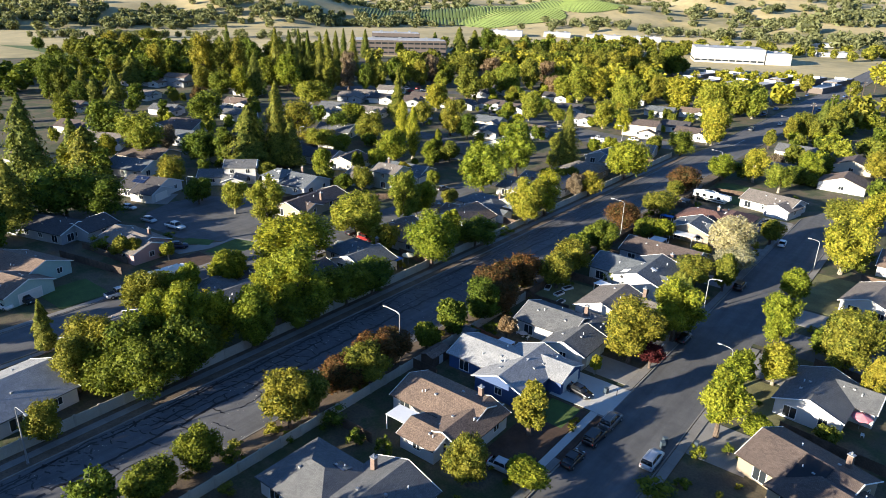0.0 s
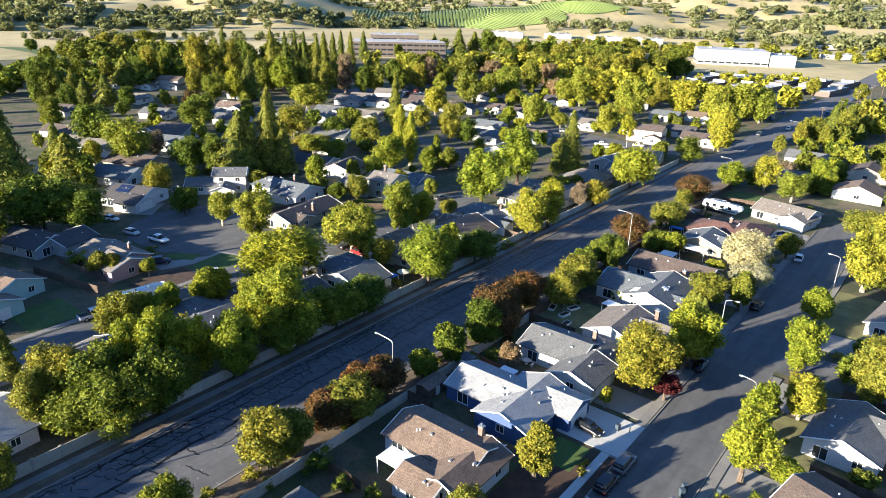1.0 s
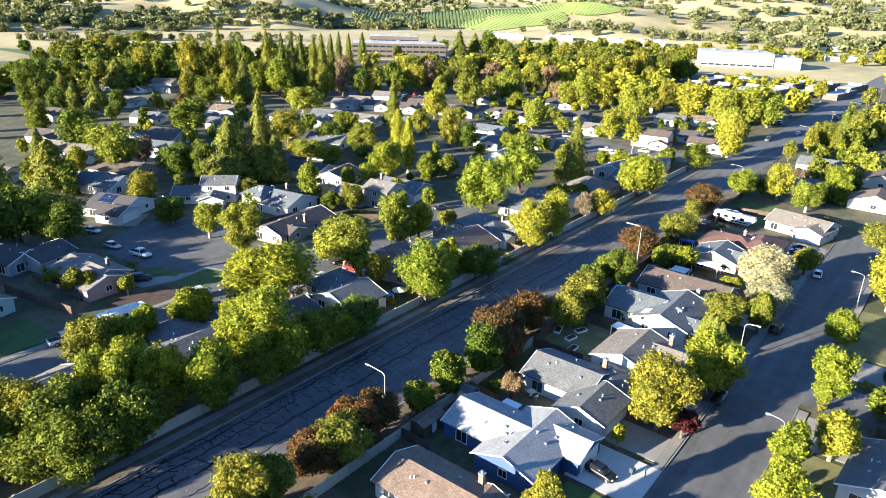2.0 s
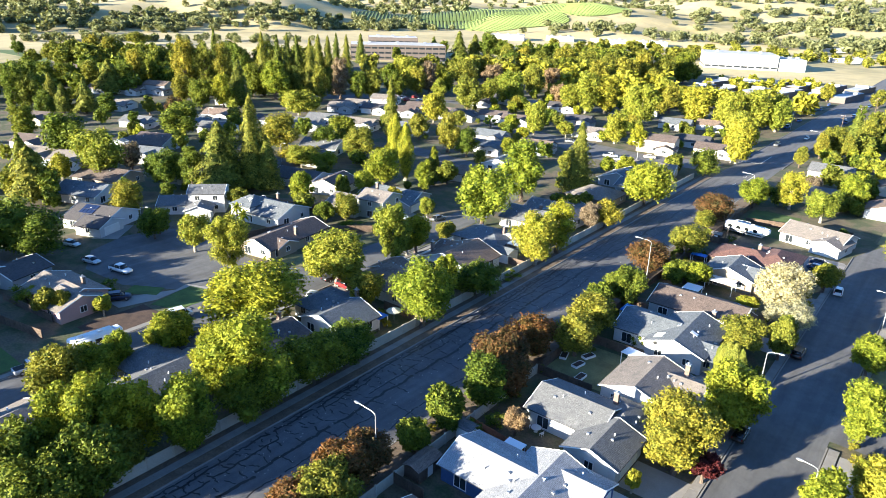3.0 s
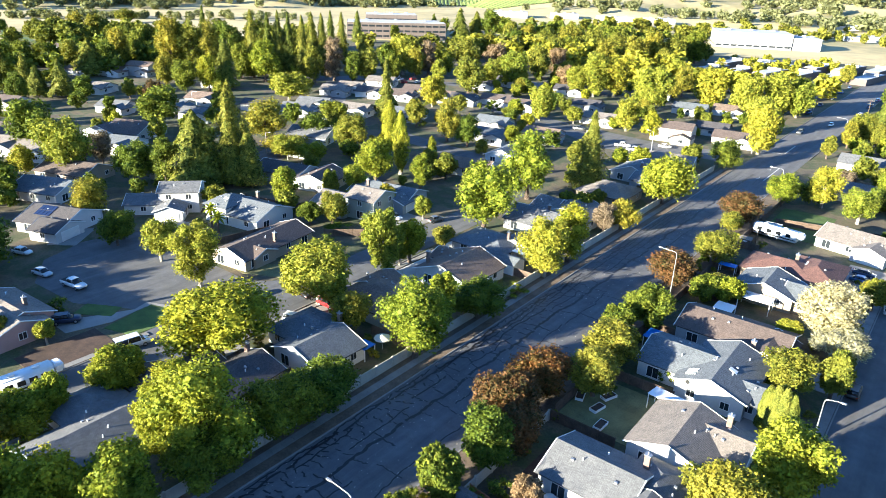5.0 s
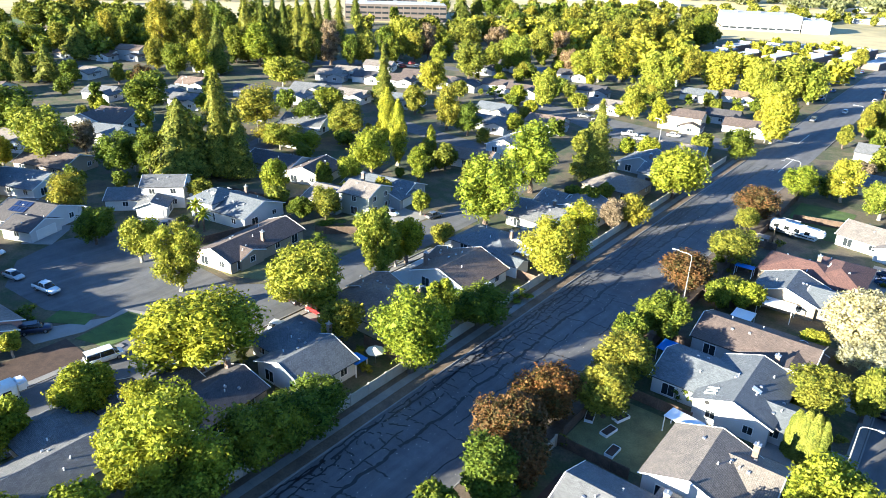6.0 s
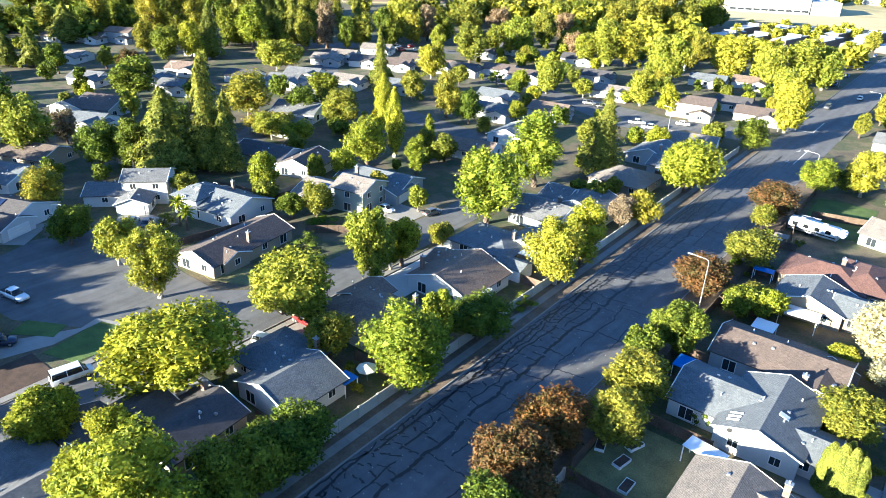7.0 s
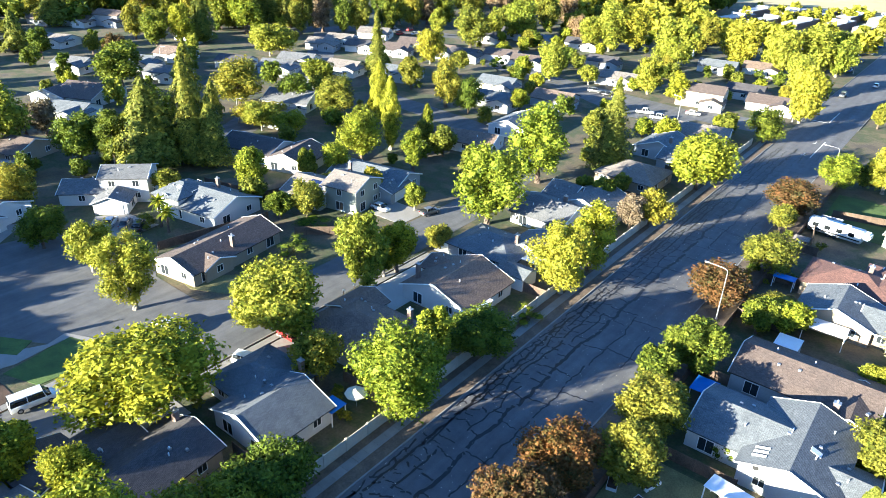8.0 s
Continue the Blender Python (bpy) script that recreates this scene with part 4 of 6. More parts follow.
def strip(bm, pts, w):
    """A thin flat ribbon along points."""
    prev = None
    for i, (x, y) in enumerate(pts):
        a, c = pts[max(0, i - 1)], pts[min(len(pts) - 1, i + 1)]
        dx, dy = c[0] - a[0], c[1] - a[1]
        L = math.hypot(dx, dy) or 1
        k = w * (1.4 + 1.8 * abs(math.sin(i * 1.7 + x)))
        nx, ny = -dy / L * k / 2, dx / L * k / 2
        cur = [bm.verts.new((x + nx, y + ny, 0.006)), bm.verts.new((x - nx, y - ny, 0.006))]
        if prev:
            bm.faces.new((prev[0], prev[1], cur[1], cur[0]))
        prev = cur


g = random.Random(5)
bm = bmesh.new()
LINES = (-86.0, -85.3, -84.5, -83.4, -82.0, -80.2, -77.2, -73.4)
for x0, w, gap in zip(LINES, (.09, .14, .09, .12, .09, .2, .09, .08), (.25, .1, .3, .2, .35, .05, .3, .5)):
    y = -30 + g.uniform(0, 6)
    while y < 262:
        n = int(g.uniform(10, 34))
        x = x0 + g.uniform(-.25, .25)
        pts = []
        for i in range(n):
            pts.append((x, y))
            y += g.uniform(.35, .8)
            x += g.uniform(-.2, .2) + (x0 - x) * .15
        if g.random() > gap:
            strip(bm, pts, w)
for x0, x1, step in ((-86.2, -85.3, 2.6), (-85.3, -84.5, 1.7), (-84.5, -83.4, 1.8), (-83.4, -82.0, 2.6), (-82.0, -80.2, 3.6), (-80.2, -77.2, 6.5), (-77.2, -71.4, 11.0)):
    y = -30 + g.uniform(0, 4)
    while y < 258:
        n = max(4, int((x1 - x0) / .4))
        end = g.uniform(.65, 1.1)
        drift = g.uniform(-.5, .9)
        pts = [(x0 + (x1 - x0) * end * k / n, y + drift * k / n + g.uniform(-.16, .16)) for k in range(n + 1)]
        strip(bm, pts, g.uniform(.06, .11))
        y += step * g.uniform(.45, 1.6)
tagged(mesh_ob("tar_seam", bm, MAT["tar"], main_road, "black sealed cracks"), kind="stuff")
bm = bmesh.new()
for x0, x1, y0, y1 in ((-75.75, -75.45, 262.5, 281), (-78.2, -77.0, 263.4, 263.8), (-77.7, -77.5, 263.8, 266), (-78.2, -77.0, 276.8, 277.2), (-77.7, -77.5, 277.2, 279.4), (-79.55, -79.25, 304, 320), (-86.4, -79.6, 303.2, 303.7)):
    add_box(bm, x0, x1, y0, y1, .001, .008)
part("lane_marking", bm, MAT["paint"], main_road, "worn white lane markings")
g = random.Random(9)
bm = bmesh.new()
for i in range(900):
    x, y = g.uniform(XL, XR), g.uniform(20, 220)
    s = g.uniform(.03, .09)
    add_box(bm, x, x + s, y, y + s * 1.5, .004, .02)
tagged(mesh_ob("litter_leaf", bm, MAT["canvas"], main_road, "scattered pale fallen leaves"), kind="stuff")


def patch(name, pts, material, z=0.02):
    return tagged(sheet(name, pts, z, MAT[material], 0.06), kind="structure")


def slab_path(name, x0, x1, y0, y1, n, z=0.13, material="concrete"):
    """A pavement of separate slabs along y."""
    base = tagged(sheet(name, rect(x0, x1, y0, y1), z - 0.02, MAT["dirt"], 0.12), kind="structure")
    s = (y1 - y0) / n
    b = box(x0 + .015, x1 - .015, .012, s - .012, z - .03, z, .008)
    me = bpy.data.meshes.new("paving_slab")
    b.to_mesh(me)
    b.free()
    me.materials.append(MAT[material])
    for i in range(n):
        data_ob("paving_slab", me, None, base, "", pose(0, y0 + i * s, random.Random(i).uniform(-.006, .006)))
    return base


slab_path("pavement", -89.9, -88.5, 0, 268, 150)
slab_path("pavement", -34.9, -33.5, 40, 205, 90)
slab_path("pavement", -22.3, -20.9, 40, 122, 45)
slab_path("pavement", -22.0, -20.7, 136, 185, 27)
slab_path("pavement", -116.9, -115.6, 20, 150, 70)
slab_path("pavement", -130.2, -128.9, 30, 88, 32)
for x, y0, y1 in ((-33.4, 40, 212), (-22.6, 40, 122), (-22.4, 136, 185), (-117.5, 20, 150), (-128.7, 30, 80)):
    tagged(sheet("kerb", rect(x, x + .2, y0, y1), .13, MAT["concrete"], .2), kind="structure")

# driveways, lawns and beds
patch("driveway", rect(-43.2, -33.3, 84.5, 93.6), "pale_drive", .145)
patch("driveway", rect(-35.8, -34.6, 63, 84.4), "pale_drive", .14)
patch("planting_bed", rect(-34.5, -33.5, 71, 84), "mulch", .15)
patch("driveway", rect(-42.4, -34.9, 95, 101.5), "drive")
patch("driveway", rect(-42, -34.9, 110, 117), "drive")
patch("driveway", rect(-44, -34.9, 128, 135), "drive")
patch("driveway", rect(-44, -34.9, 146, 152), "drive")
patch("driveway", rect(-44, -34.9, 172, 178), "drive")
patch("driveway", rect(-42, -34.0, 192, 206), "drive")
patch("driveway", rect(-20.7, -12, 112, 121), "drive")
patch("driveway", rect(-20.7, -12, 138, 146), "drive")
patch("driveway", rect(-20.9, -13, 84, 94), "drive")
patch("lawn", rect(-42.2, -37.2, 77.6, 83.8), "lawn", .034)
patch("planting_bed", rect(-43, -36.0, 64.5, 84), "mulch", .03)
patch("lawn", rect(-63.5, -50.5, 214, 238), "lawn", .03)
patch("lawn", rect(-20.5, -12, 98, 111), "dry_lawn", .03)
patch("lawn", rect(-20.6, -12, 147, 170), "dry_lawn", .03)
patch("lawn", rect(-30, -18, 228, 240), "dry_lawn", .03)
patch("patio", rect(-62, -58, 99, 108), "mulch", .03)
patch("garden_soil", rect(-64.8, -53.2, 114, 127), "dry_lawn", .03)
patch("lawn", [(-139, 94), (-133, 96), (-130.5, 92), (-131, 86), (-137, 84)], "lawn", .03)
patch("lawn", [(-148, 86.5), (-142, 90), (-140, 87), (-146, 83)], "lawn", .03)
patch("driveway", [(-147, 79), (-143, 84), (-139.5, 91), (-140.5, 94), (-134, 97), (-132, 95), (-139, 93), (-138, 86), (-140, 79)], "drive", .024)
patch("planting_bed", rect(-138, -130.4, 70, 83), "mulch", .03)
patch("lawn", [(-138, 113.5), (-129, 118), (-129, 124), (-134, 124), (-143, 114)], "dry_lawn", .03)
patch("lawn", rect(-142, -131, 48, 58), "lawn", .03)
patch("lawn", rect(-115.4, -112, 52, 82), "dry_lawn", .03)
patch("driveway", rect(-115.4, -110, 108, 116), "drive")
patch("driveway", rect(-115.4, -108, 128, 146), "pale_drive")
patch("driveway", rect(-115.4, -111, 90, 96), "drive")
patch("driveway", rect(-117, -111, 152, 160), "pale_drive")
patch("driveway", rect(-138, -129, 156, 164), "drive")
patch("driveway", [(-177.3, 117.3), (-170, 111), (-163.5, 117), (-164.5, 123.5), (-173.2, 122.4)], "drive", .024)
patch("driveway", [(-182, 94), (-177, 98), (-184, 106), (-188, 102)], "drive", .024)

patch("lawn", [(-719, 256), (-650, 258), (-571, 253), (-626, 273), (-693, 275)], "lawn", .03)

# ---- vineyards and fields far off ----
def vineyard(name, x, y, w, d, turn, row=6.0):
    """Rows of vines laid over the hill."""
    bm = bmesh.new()
    m = pose(x, y, 0, 0, 0, turn)
    n = int(w / row)
    for i in range(n):
        u = -w / 2 + (i + .5) * row
        prev = None
        edge = d / 2 * math.sqrt(max(0.1, 1 - (2 * u / w) ** 4))
        k = max(3, int(edge / 8))
        for j in range(-k, k + 1):
            q = m @ Vector((u, j * edge / k, 0))
            z = height_at(q.x, q.y)
            a, c = m.to_3x3() @ Vector((row * .33, 0, 0)), Vector((0, 0, 1.7))
            cur = [bm.verts.new((q - a + Vector((0, 0, z - .3)))), bm.verts.new((q - a * .6 + c + Vector((0, 0, z)))), bm.verts.new((q + a * .6 + c + Vector((0, 0, z)))), bm.verts.new((q + a + Vector((0, 0, z - .3))))]
            if prev:
                for s in range(3):
                    bm.faces.new((prev[s], prev[s + 1], cur[s + 1], cur[s]))
            prev = cur
    return tagged(mesh_ob(name, bm, MAT["vine"]), "rows of green grape vines on a hillside", "vineyard", kind="stuff")

vineyard("vineyard", -775, 1095, 300, 190, 38)
vineyard("vineyard", -610, 1185, 170, 120, 75)
vineyard("vineyard", -860, 1240, 160, 120, 10)
vineyard("vineyard", -810, 960, 230, 170, 40)
vineyard("vineyard", -655, 1020, 180, 130, 62)
vineyard("vineyard", -850, 745, 150, 60, 45, 4.0)

# ---- houses between the two roads ----
house("blue-sided house with a pale gray cross-gabled roof", "blue", "pale", [(-54.5, 85.2, 12.5, 8.6, 0, 2.8, "x", "g"), (-48.6, 84.4, 9.0, 13.4, 0, 2.8, "y", "g"), (-45.4, 88.4, 7.6, 6.6, 0, 2.8, "x", "g")], None, (2, "e"))
house("white house with a brown shingle roof", "white", "brown", [(-52.5, 69.5, 14.0, 8.2, 0, 2.8, "x", "g"), (-46.8, 67.0, 6.5, 11.0, 0, 2.8, "y", "g"), (-49.5, 61.8, 6.0, 5.4, 0, 2.6, "x", "g")], (0, 4.2, 3.0), None)
house("house with a weathered gray shingle hip roof", "white", "gray", [(-54.2, 45.6, 11.0, 9.6, 0, 2.8, "x", "h"), (-46.0, 48.2, 10.0, 9.6, 0, 2.8, "y", "g"), (-42.0, 41.0, 8.0, 8.0, 0, 2.8, "x", "h")], (1, -3.0, 2.0), None, (0, 1.5, 2.2, 2, 1))
house("white house with light gray shingles and a red patio", "white", "gray", [(-53.4, 103.8, 11.2, 9.4, 0, 3.0, "x", "g"), (-46.4, 98.6, 7.6, 8.6, 0, 2.9, "y", "g"), (-46.6, 106.0, 7.0, 9.0, 0, 2.8, "y", "h")], (0, 4.6, 3.6), (1, "e"))
house("house with a tan and gray shingle roof", "white", "tan", [(-47.8, 117.2, 10.6, 11.4, 0, 3.1, "y", "g"), (-43.0, 119.8, 6.5, 7.5, 0, 3.0, "x", "g")], (0, 4.4, 4.6), (1, "e"))
gabled = house("white gabled house with gray shingles and skylights", "white", "bluegray", [(-55.4, 137.2, 10.0, 10.4, 0, 3.0, "x", "g"), (-48.6, 136.8, 10.0, 14.2, 0, 3.3, "y", "g"), (-43.2, 134.5, 5.5, 6.5, 0, 2.8, "x", "g")], None, (2, "e"), None, ((1, -3.4, -5.6, 1.6, .35), (1, -3.4, -4.8, 1.6, .35), (1, -3.4, -4.0, 1.6, .35), (1, 1.6, -1.6, 1.3, .9)))
part("gable_vent", tube([(3.6, -7.44, 3.3), (3.6, -7.56, 3.3)], [.34, .34], 8), MAT["tyre"], gabled, "dark octagonal gable vent")
house("long house with a dark brown shingle roof", "gray", "darkbrown", [(-51.2, 152.2, 17.5, 10.4, 0, 3.0, "x", "g"), (-45.2, 149.4, 7.0, 9.4, 0, 3.0, "y", "g")], (1, -1.8, -3.6), None)
house("tan house with a blue-gray shingle roof", "tan", "bluegray", [(-52.0, 175.6, 10.8, 9.6, 0, 3.0, "y", "g"), (-45.2, 176.0, 7.0, 8.4, 0, 2.9, "x", "g")], None, None)
house("tan house with a dark red hip roof", "tan", "red", [(-52.2, 187.0, 14.0, 10.5, 0, 2.9, "x", "h"), (-46.0, 189.2, 9.4, 13.4, 0, 3.1, "y", "h")], (0, 2.0, 2.0), None)
house("house with a gray shingle roof and white garage", "white", "tan", [(-42.5, 217.0, 15.0, 11.0, -12, 2.8, "x", "g"), (-38.5, 212.5, 7.0, 9.0, -12, 2.8, "y", "g")], None, (1, "s"))

# ---- houses past the side street ----
house("white house with a gray roof and a pink parasol", "white", "gray", [(-9.0, 108.6, 9.2, 12.5, -4, 2.9, "y", "g"), (-5.0, 112.0, 8.0, 7.5, -4, 2.9, "x", "g")], None, None)
tarred = house("house with a dark brown shingle roof and a tarred patch", "tan", "darkbrown", [(-6.5, 88.0, 13.0, 10.5, -18, 2.8, "x", "g"), (-1.5, 83.0, 14.0, 9.0, -18, 2.8, "x", "h")], (0, 3.4, 3.4), None)
slope(tarred, Matrix(), 13.0, 10.5, 2.8, "x", 1.5, -2.6, 3.6, 4.6, "roof_patch", MAT["tar"])
house("white house with a gray shingle roof", "white", "tan", [(-7.2, 156.0, 10.0, 13.0, -8, 2.8, "y", "g"), (0.5, 152, 9, 9, -8, 2.8, "x", "g")], None, None)
house("white house with a brown roof behind street trees", "white", "brown", [(-4.0, 184.0, 12.0, 12.0, 0, 2.8, "x", "g")], None, None)
house("white house with a tan roof", "cream", "tan", [(-8.0, 246.0, 14.0, 11.0, 5, 2.8, "x", "g")], None, None, None, (), False)
house("white house with a brown gable roof", "white", "brown", [(-30.0, 258.0, 14.0, 11.0, 0, 2.8, "y", "g")], None, None, None, (), False)
house("cream house with a gray gable roof", "cream", "gray", [(-50.0, 262.0, 14.0, 11.0, 0, 2.8, "x", "g")], None, None, None, (), False)
house("white house with a gray gable roof", "white", "gray", [(-54.0, 300.0, 14.0, 11.0, 0, 2.8, "x", "g")], None, None, None, (), False)
house("cream house with a brown gable roof", "cream", "darkbrown", [(-32.0, 290.0, 13.0, 12.0, 0, 2.8, "y", "g")], None, None, None, (), False)
house("white house with a tan gable roof", "white", "tan", [(-12.0, 282.0, 13.0, 11.0, 0, 2.8, "x", "g")], None, None, None, (), False)

# ---- houses along the main road's far side ----
house("house with a black shingle roof behind trees", "tan", "dark", [(-104.4, 87.3, 9.0, 11.5, 6, 2.8, "y", "g"), (-110.6, 84.0, 7.5, 9.0, 6, 2.7, "y", "g"), (-112.5, 79.5, 7.0, 6.5, 6, 2.6, "x", "g")], (0, -2.2, 5.0), None)
house("white house with a mottled blue-gray shingle roof", "white", "bluegray", [(-101.4, 101.6, 10.5, 9.8, 0, 2.8, "y", "g"), (-107.4, 104.6, 9.5, 9.5, 0, 2.8, "x", "h")], (1, 4.0, 3.4), None, None, ())
house("house with a brown shingle roof in tree shade", "cream", "brown", [(-105.4, 121.6, 15.0, 12.0, 0, 2.8, "x", "h"), (-111.0, 126.0, 6.0, 7.0, 0, 2.7, "y", "g")], (0, 5.0, 4.6), None)
house("white house with a rust-brown shingle roof", "white", "brown", [(-103.2, 141.4, 13.0, 12.8, 0, 2.8, "y", "g"), (-108.5, 145.0, 6.0, 6.0, 0, 2.7, "x", "g")], (0, -5.2, -4.0), None)
house("low gray-roofed house with white trim", "gray", "bluegray", [(-107.0, 157.6, 13.5, 10.6, 0, 2.7, "x", "h"), (-101.0, 162.5, 8.0, 8.0, 0, 2.7, "y", "g")], (0, 4.2, 1.0), None)
house("white house with a large gray cross-gabled roof", "white", "gray", [(-107.2, 178.5, 12.0, 12.0, 0, 2.8, "x", "g"), (-102.4, 188.5, 13.0, 12.0, 0, 2.8, "y", "g"), (-110.0, 190.0, 6.5, 9.0, 0, 2.8, "x", "g")], (0, 2.2, 1.6), None)
house("house with a tan shingle roof", "tan", "tan", [(-104.0, 212.0, 14.0, 13.0, 0, 2.8, "x", "h")], None, None)
house("pale house with a blue-gray shingle roof", "gray", "bluegray", [(-106.2, 237.0, 13.0, 12.0, 0, 2.8, "y", "g"), (-100.0, 230.0, 8.0, 9.0, 0, 2.8, "x", "g")], (0, 2.0, -3.0), None)
house("house with a pale tan roof beside the crossing", "cream", "tan", [(-105.0, 256.0, 18.0, 11.0, 10, 2.8, "x", "g")], None, None)
house("white house with a gray roof and hip wing behind trees", "white", "gray", [(-106.6, 68.2, 8.8, 16.0, 2, 2.8, "y", "g"), (-112.8, 70.6, 9.0, 8.6, 2, 2.8, "x", "h")], None, None)
house("house with a tan shingle roof among trees", "white", "tan", [(-110.5, 47.4, 9.0, 11.5, 8, 2.8, "y", "g")], None, None)
house("white house with a pale blue metal roof", "white", "pale", [(-103.0, 29.0, 13.0, 12.0, 6, 2.9, "y", "g")], None, None)
house("house with a gray roof in the shade", "gray", "gray", [(-108.0, 10.0, 13.0, 12.0, 6, 2.9, "y", "g")], None, None)

# ---- houses round the back street ----
house("tan ranch house with a brown shingle roof", "tan", "darkbrown", [(-144.0, 123.7, 9.6, 20.5, 8, 2.7, "y", "g"), (-141.2, 119.0, 6.5, 6.0, 8, 2.6, "x", "g")], (0, 3.4, 0), None)
house("white two-storey house with a gray roof and garage", "white", "gray", [(-178.4, 122.4, 6.6, 7.5, 46, 2.7, "y", "g"), (-182.4, 128.0, 9.6, 8.2, 46, 5.6, "x", "g"), (-187.4, 121.2, 9.0, 8.5, 46, 2.8, "x", "g")], None, (0, "s"))
house("white split-level house with a gray roof", "white", "bluegray", [(-161.5, 134.4, 13.5, 12.5, 9, 3.0, "x", "g"), (-167.6, 131.6, 7.0, 9.0, 9, 4.5, "x", "h")], (0, -2.0, 3.6), None, None, ((1, 1.0, -1.6, 1.2, .8),))
house("sage two-storey house with solar panels", "olive", "tan", [(-143.8, 157.0, 8.5, 9.5, 10, 5.4, "x", "g"), (-152.0, 154.0, 10.0, 11.0, 10, 2.9, "x", "g")], (0, -3.0, 3.5), None, (1, 0.4, -3.4, 4, 2))
house("long gray-roofed house on the back street", "gray", "bluegray", [(-148.5, 168.5, 18.5, 10.5, 10, 2.8, "x", "g"), (-141.4, 165.5, 7.0, 8.0, 10, 2.8, "y", "g")], None, (1, "e"))
house("white-walled house with a brown shingle roof", "white", "brown", [(-150.5, 205.0, 20.0, 10.0, 14, 2.8, "x", "g")], None, None)
house("white house with a gray gable roof", "white", "bluegray", [(-146.5, 226.5, 12.0, 14.0, 5, 2.8, "y", "g")], None, None)
house("house with a dark blue-gray roof", "white", "dark", [(-184.5, 163.5, 16.0, 11.0, 12, 2.8, "x", "g")], None, None)
house("house with a dark brown roof", "cream", "darkbrown", [(-171.0, 165.0, 11.0, 12.5, 18, 2.8, "y", "g")], None, None)
house("house with a dark brown hip roof and white gable", "white", "darkbrown", [(-262.0, 159.0, 14.0, 16.0, 24, 3.0, "x", "g"), (-268.0, 152.0, 12.0, 10.0, 24, 2.8, "y", "g")], None, None)
house("white house with a gray gabled roof", "white", "gray", [(-213.0, 199.0, 15.0, 13.0, 24, 3.0, "x", "g")], None, None)
house("house with a brown roof under oaks", "tan", "darkbrown", [(-228.0, 122.0, 17.0, 12.0, 20, 2.8, "x", "g")], None, None)
house("teal-trimmed house with a brown roof and garage", "teal", "brown", [(-152.5, 50.5, 13.5, 11.5, 15, 2.9, "x", "g"), (-143.0, 45.0, 8.0, 10.5, 15, 2.8, "x", "g")], None, (1, "e"))
house("pink stucco house with a tan shingle roof", "pink", "tan", [(-151.0, 74.2, 14.0, 9.5, 4, 2.8, "x", "g"), (-145.0, 72.8, 7.5, 9.0, 4, 2.8, "x", "g")], (0, 3.5, 2.0), None)
house("house with a dark gray roof in deep shade", "gray", "dark", [(-176.0, 66.0, 19.0, 10.0, 16, 2.8, "x", "g"), (-168.0, 72.0, 9.0, 9.0, 16, 2.8, "y", "g")], None, None)
house("house with a blue-gray roof among trees", "white", "bluegray", [(-216.0, 110.0, 15.0, 12.0, 22, 2.8, "x", "g")], None, None)
house("white house with a dark solar roof and garage", "white", "dark", [(-191.5, 101.5, 13.0, 12.5, 22, 2.8, "x", "g"), (-185.5, 98.0, 7.5, 8.0, 22, 2.7, "x", "g")], None, (1, "e"), (0, -3.0, -3.0, 4, 2))

# ---- small far houses, street by street ----
FAR_ROOFS = ("gray", "brown", "bluegray", "tan", "darkbrown", "dark")
g = random.Random(21)


def far_house(x, y, turn, two=False):
    r = g.choice(FAR_ROOFS)
    w = g.choice(("white", "white", "cream", "gray"))
    names = {"gray": "gray", "brown": "brown", "bluegray": "blue-gray", "tan": "tan", "darkbrown": "dark brown", "dark": "dark gray"}
    lab = {"white": "white", "cream": "cream", "gray": "gray"}[w] + " suburban house with a " + names[r] + " gable roof"
    h = 5.4 if two else 2.9
    c, s = math.cos(radians(turn)), math.sin(radians(turn))
    return house(lab, w, r, [(x, y, g.uniform(12, 15), g.uniform(9, 11), turn, h, "x", "g"), (x + 4.5 * c + 4 * s, y + 4.5 * s - 4 * c, 7, 8, turn, 2.8, "y", "g")], None, None, None, (), False)


for x, y, a, two in (
    (-388, 233, 24, True), (-356, 192, 24, False), (-513, 249, 24, False), (-307, 176, 24, False), (-272, 192, 24, False), (-299, 212, 24, False),
    (-273, 122, 24, False), (-258, 126, 24, False), (-258, 240, 24, False), (-253, 226, 24, False), (-276, 269, 24, False), (-278, 282, 24, False),
    (-261, 278, 24, False), (-236, 244, 14, False), (-246, 283, 24, False), (-249, 299, 24, False), (-215, 252, 14, False), (-219, 297, 14, False),
    (-207, 307, 14, False), (-193, 305, 14, False), (-179, 264, 8, False), (-168, 246, 8, False), (-154, 260, 8, False), (-232, 356, 14, False),
    (-196, 357, 14, False), (-152, 303, 8, False), (-99, 307, 8, False), (-231, 226, 14, False), (-294, 195, 24, False), (-279, 305, 24, False),
    (-231, 295, 14, False), (-216, 349, 14, False), (-170, 327, 8, False), (-132, 354, 8, False), (-160, 384, 8, False), (-249, 147, 24, False),
    (-271, 220, 24, False), (-238, 338, 14, False), (-413, 212, 24, False), (-118, 363, 8, False), (-397, 222, 24, False), (-330, 240, 24, False),
    (-345, 150, 24, False), (-296, 128, 24, False), (-250, 92, 24, False), (-238, 72, 14, False), (-214, 52, 14, False), (-192, 30, 14, False),
    (-178, 45, 8, False), (-205, 142, 14, False), (-205, 186, 14, False), (-118, 296, 8, True), (-110, 318, 8, False)):
    far_house(x, y, a, two)

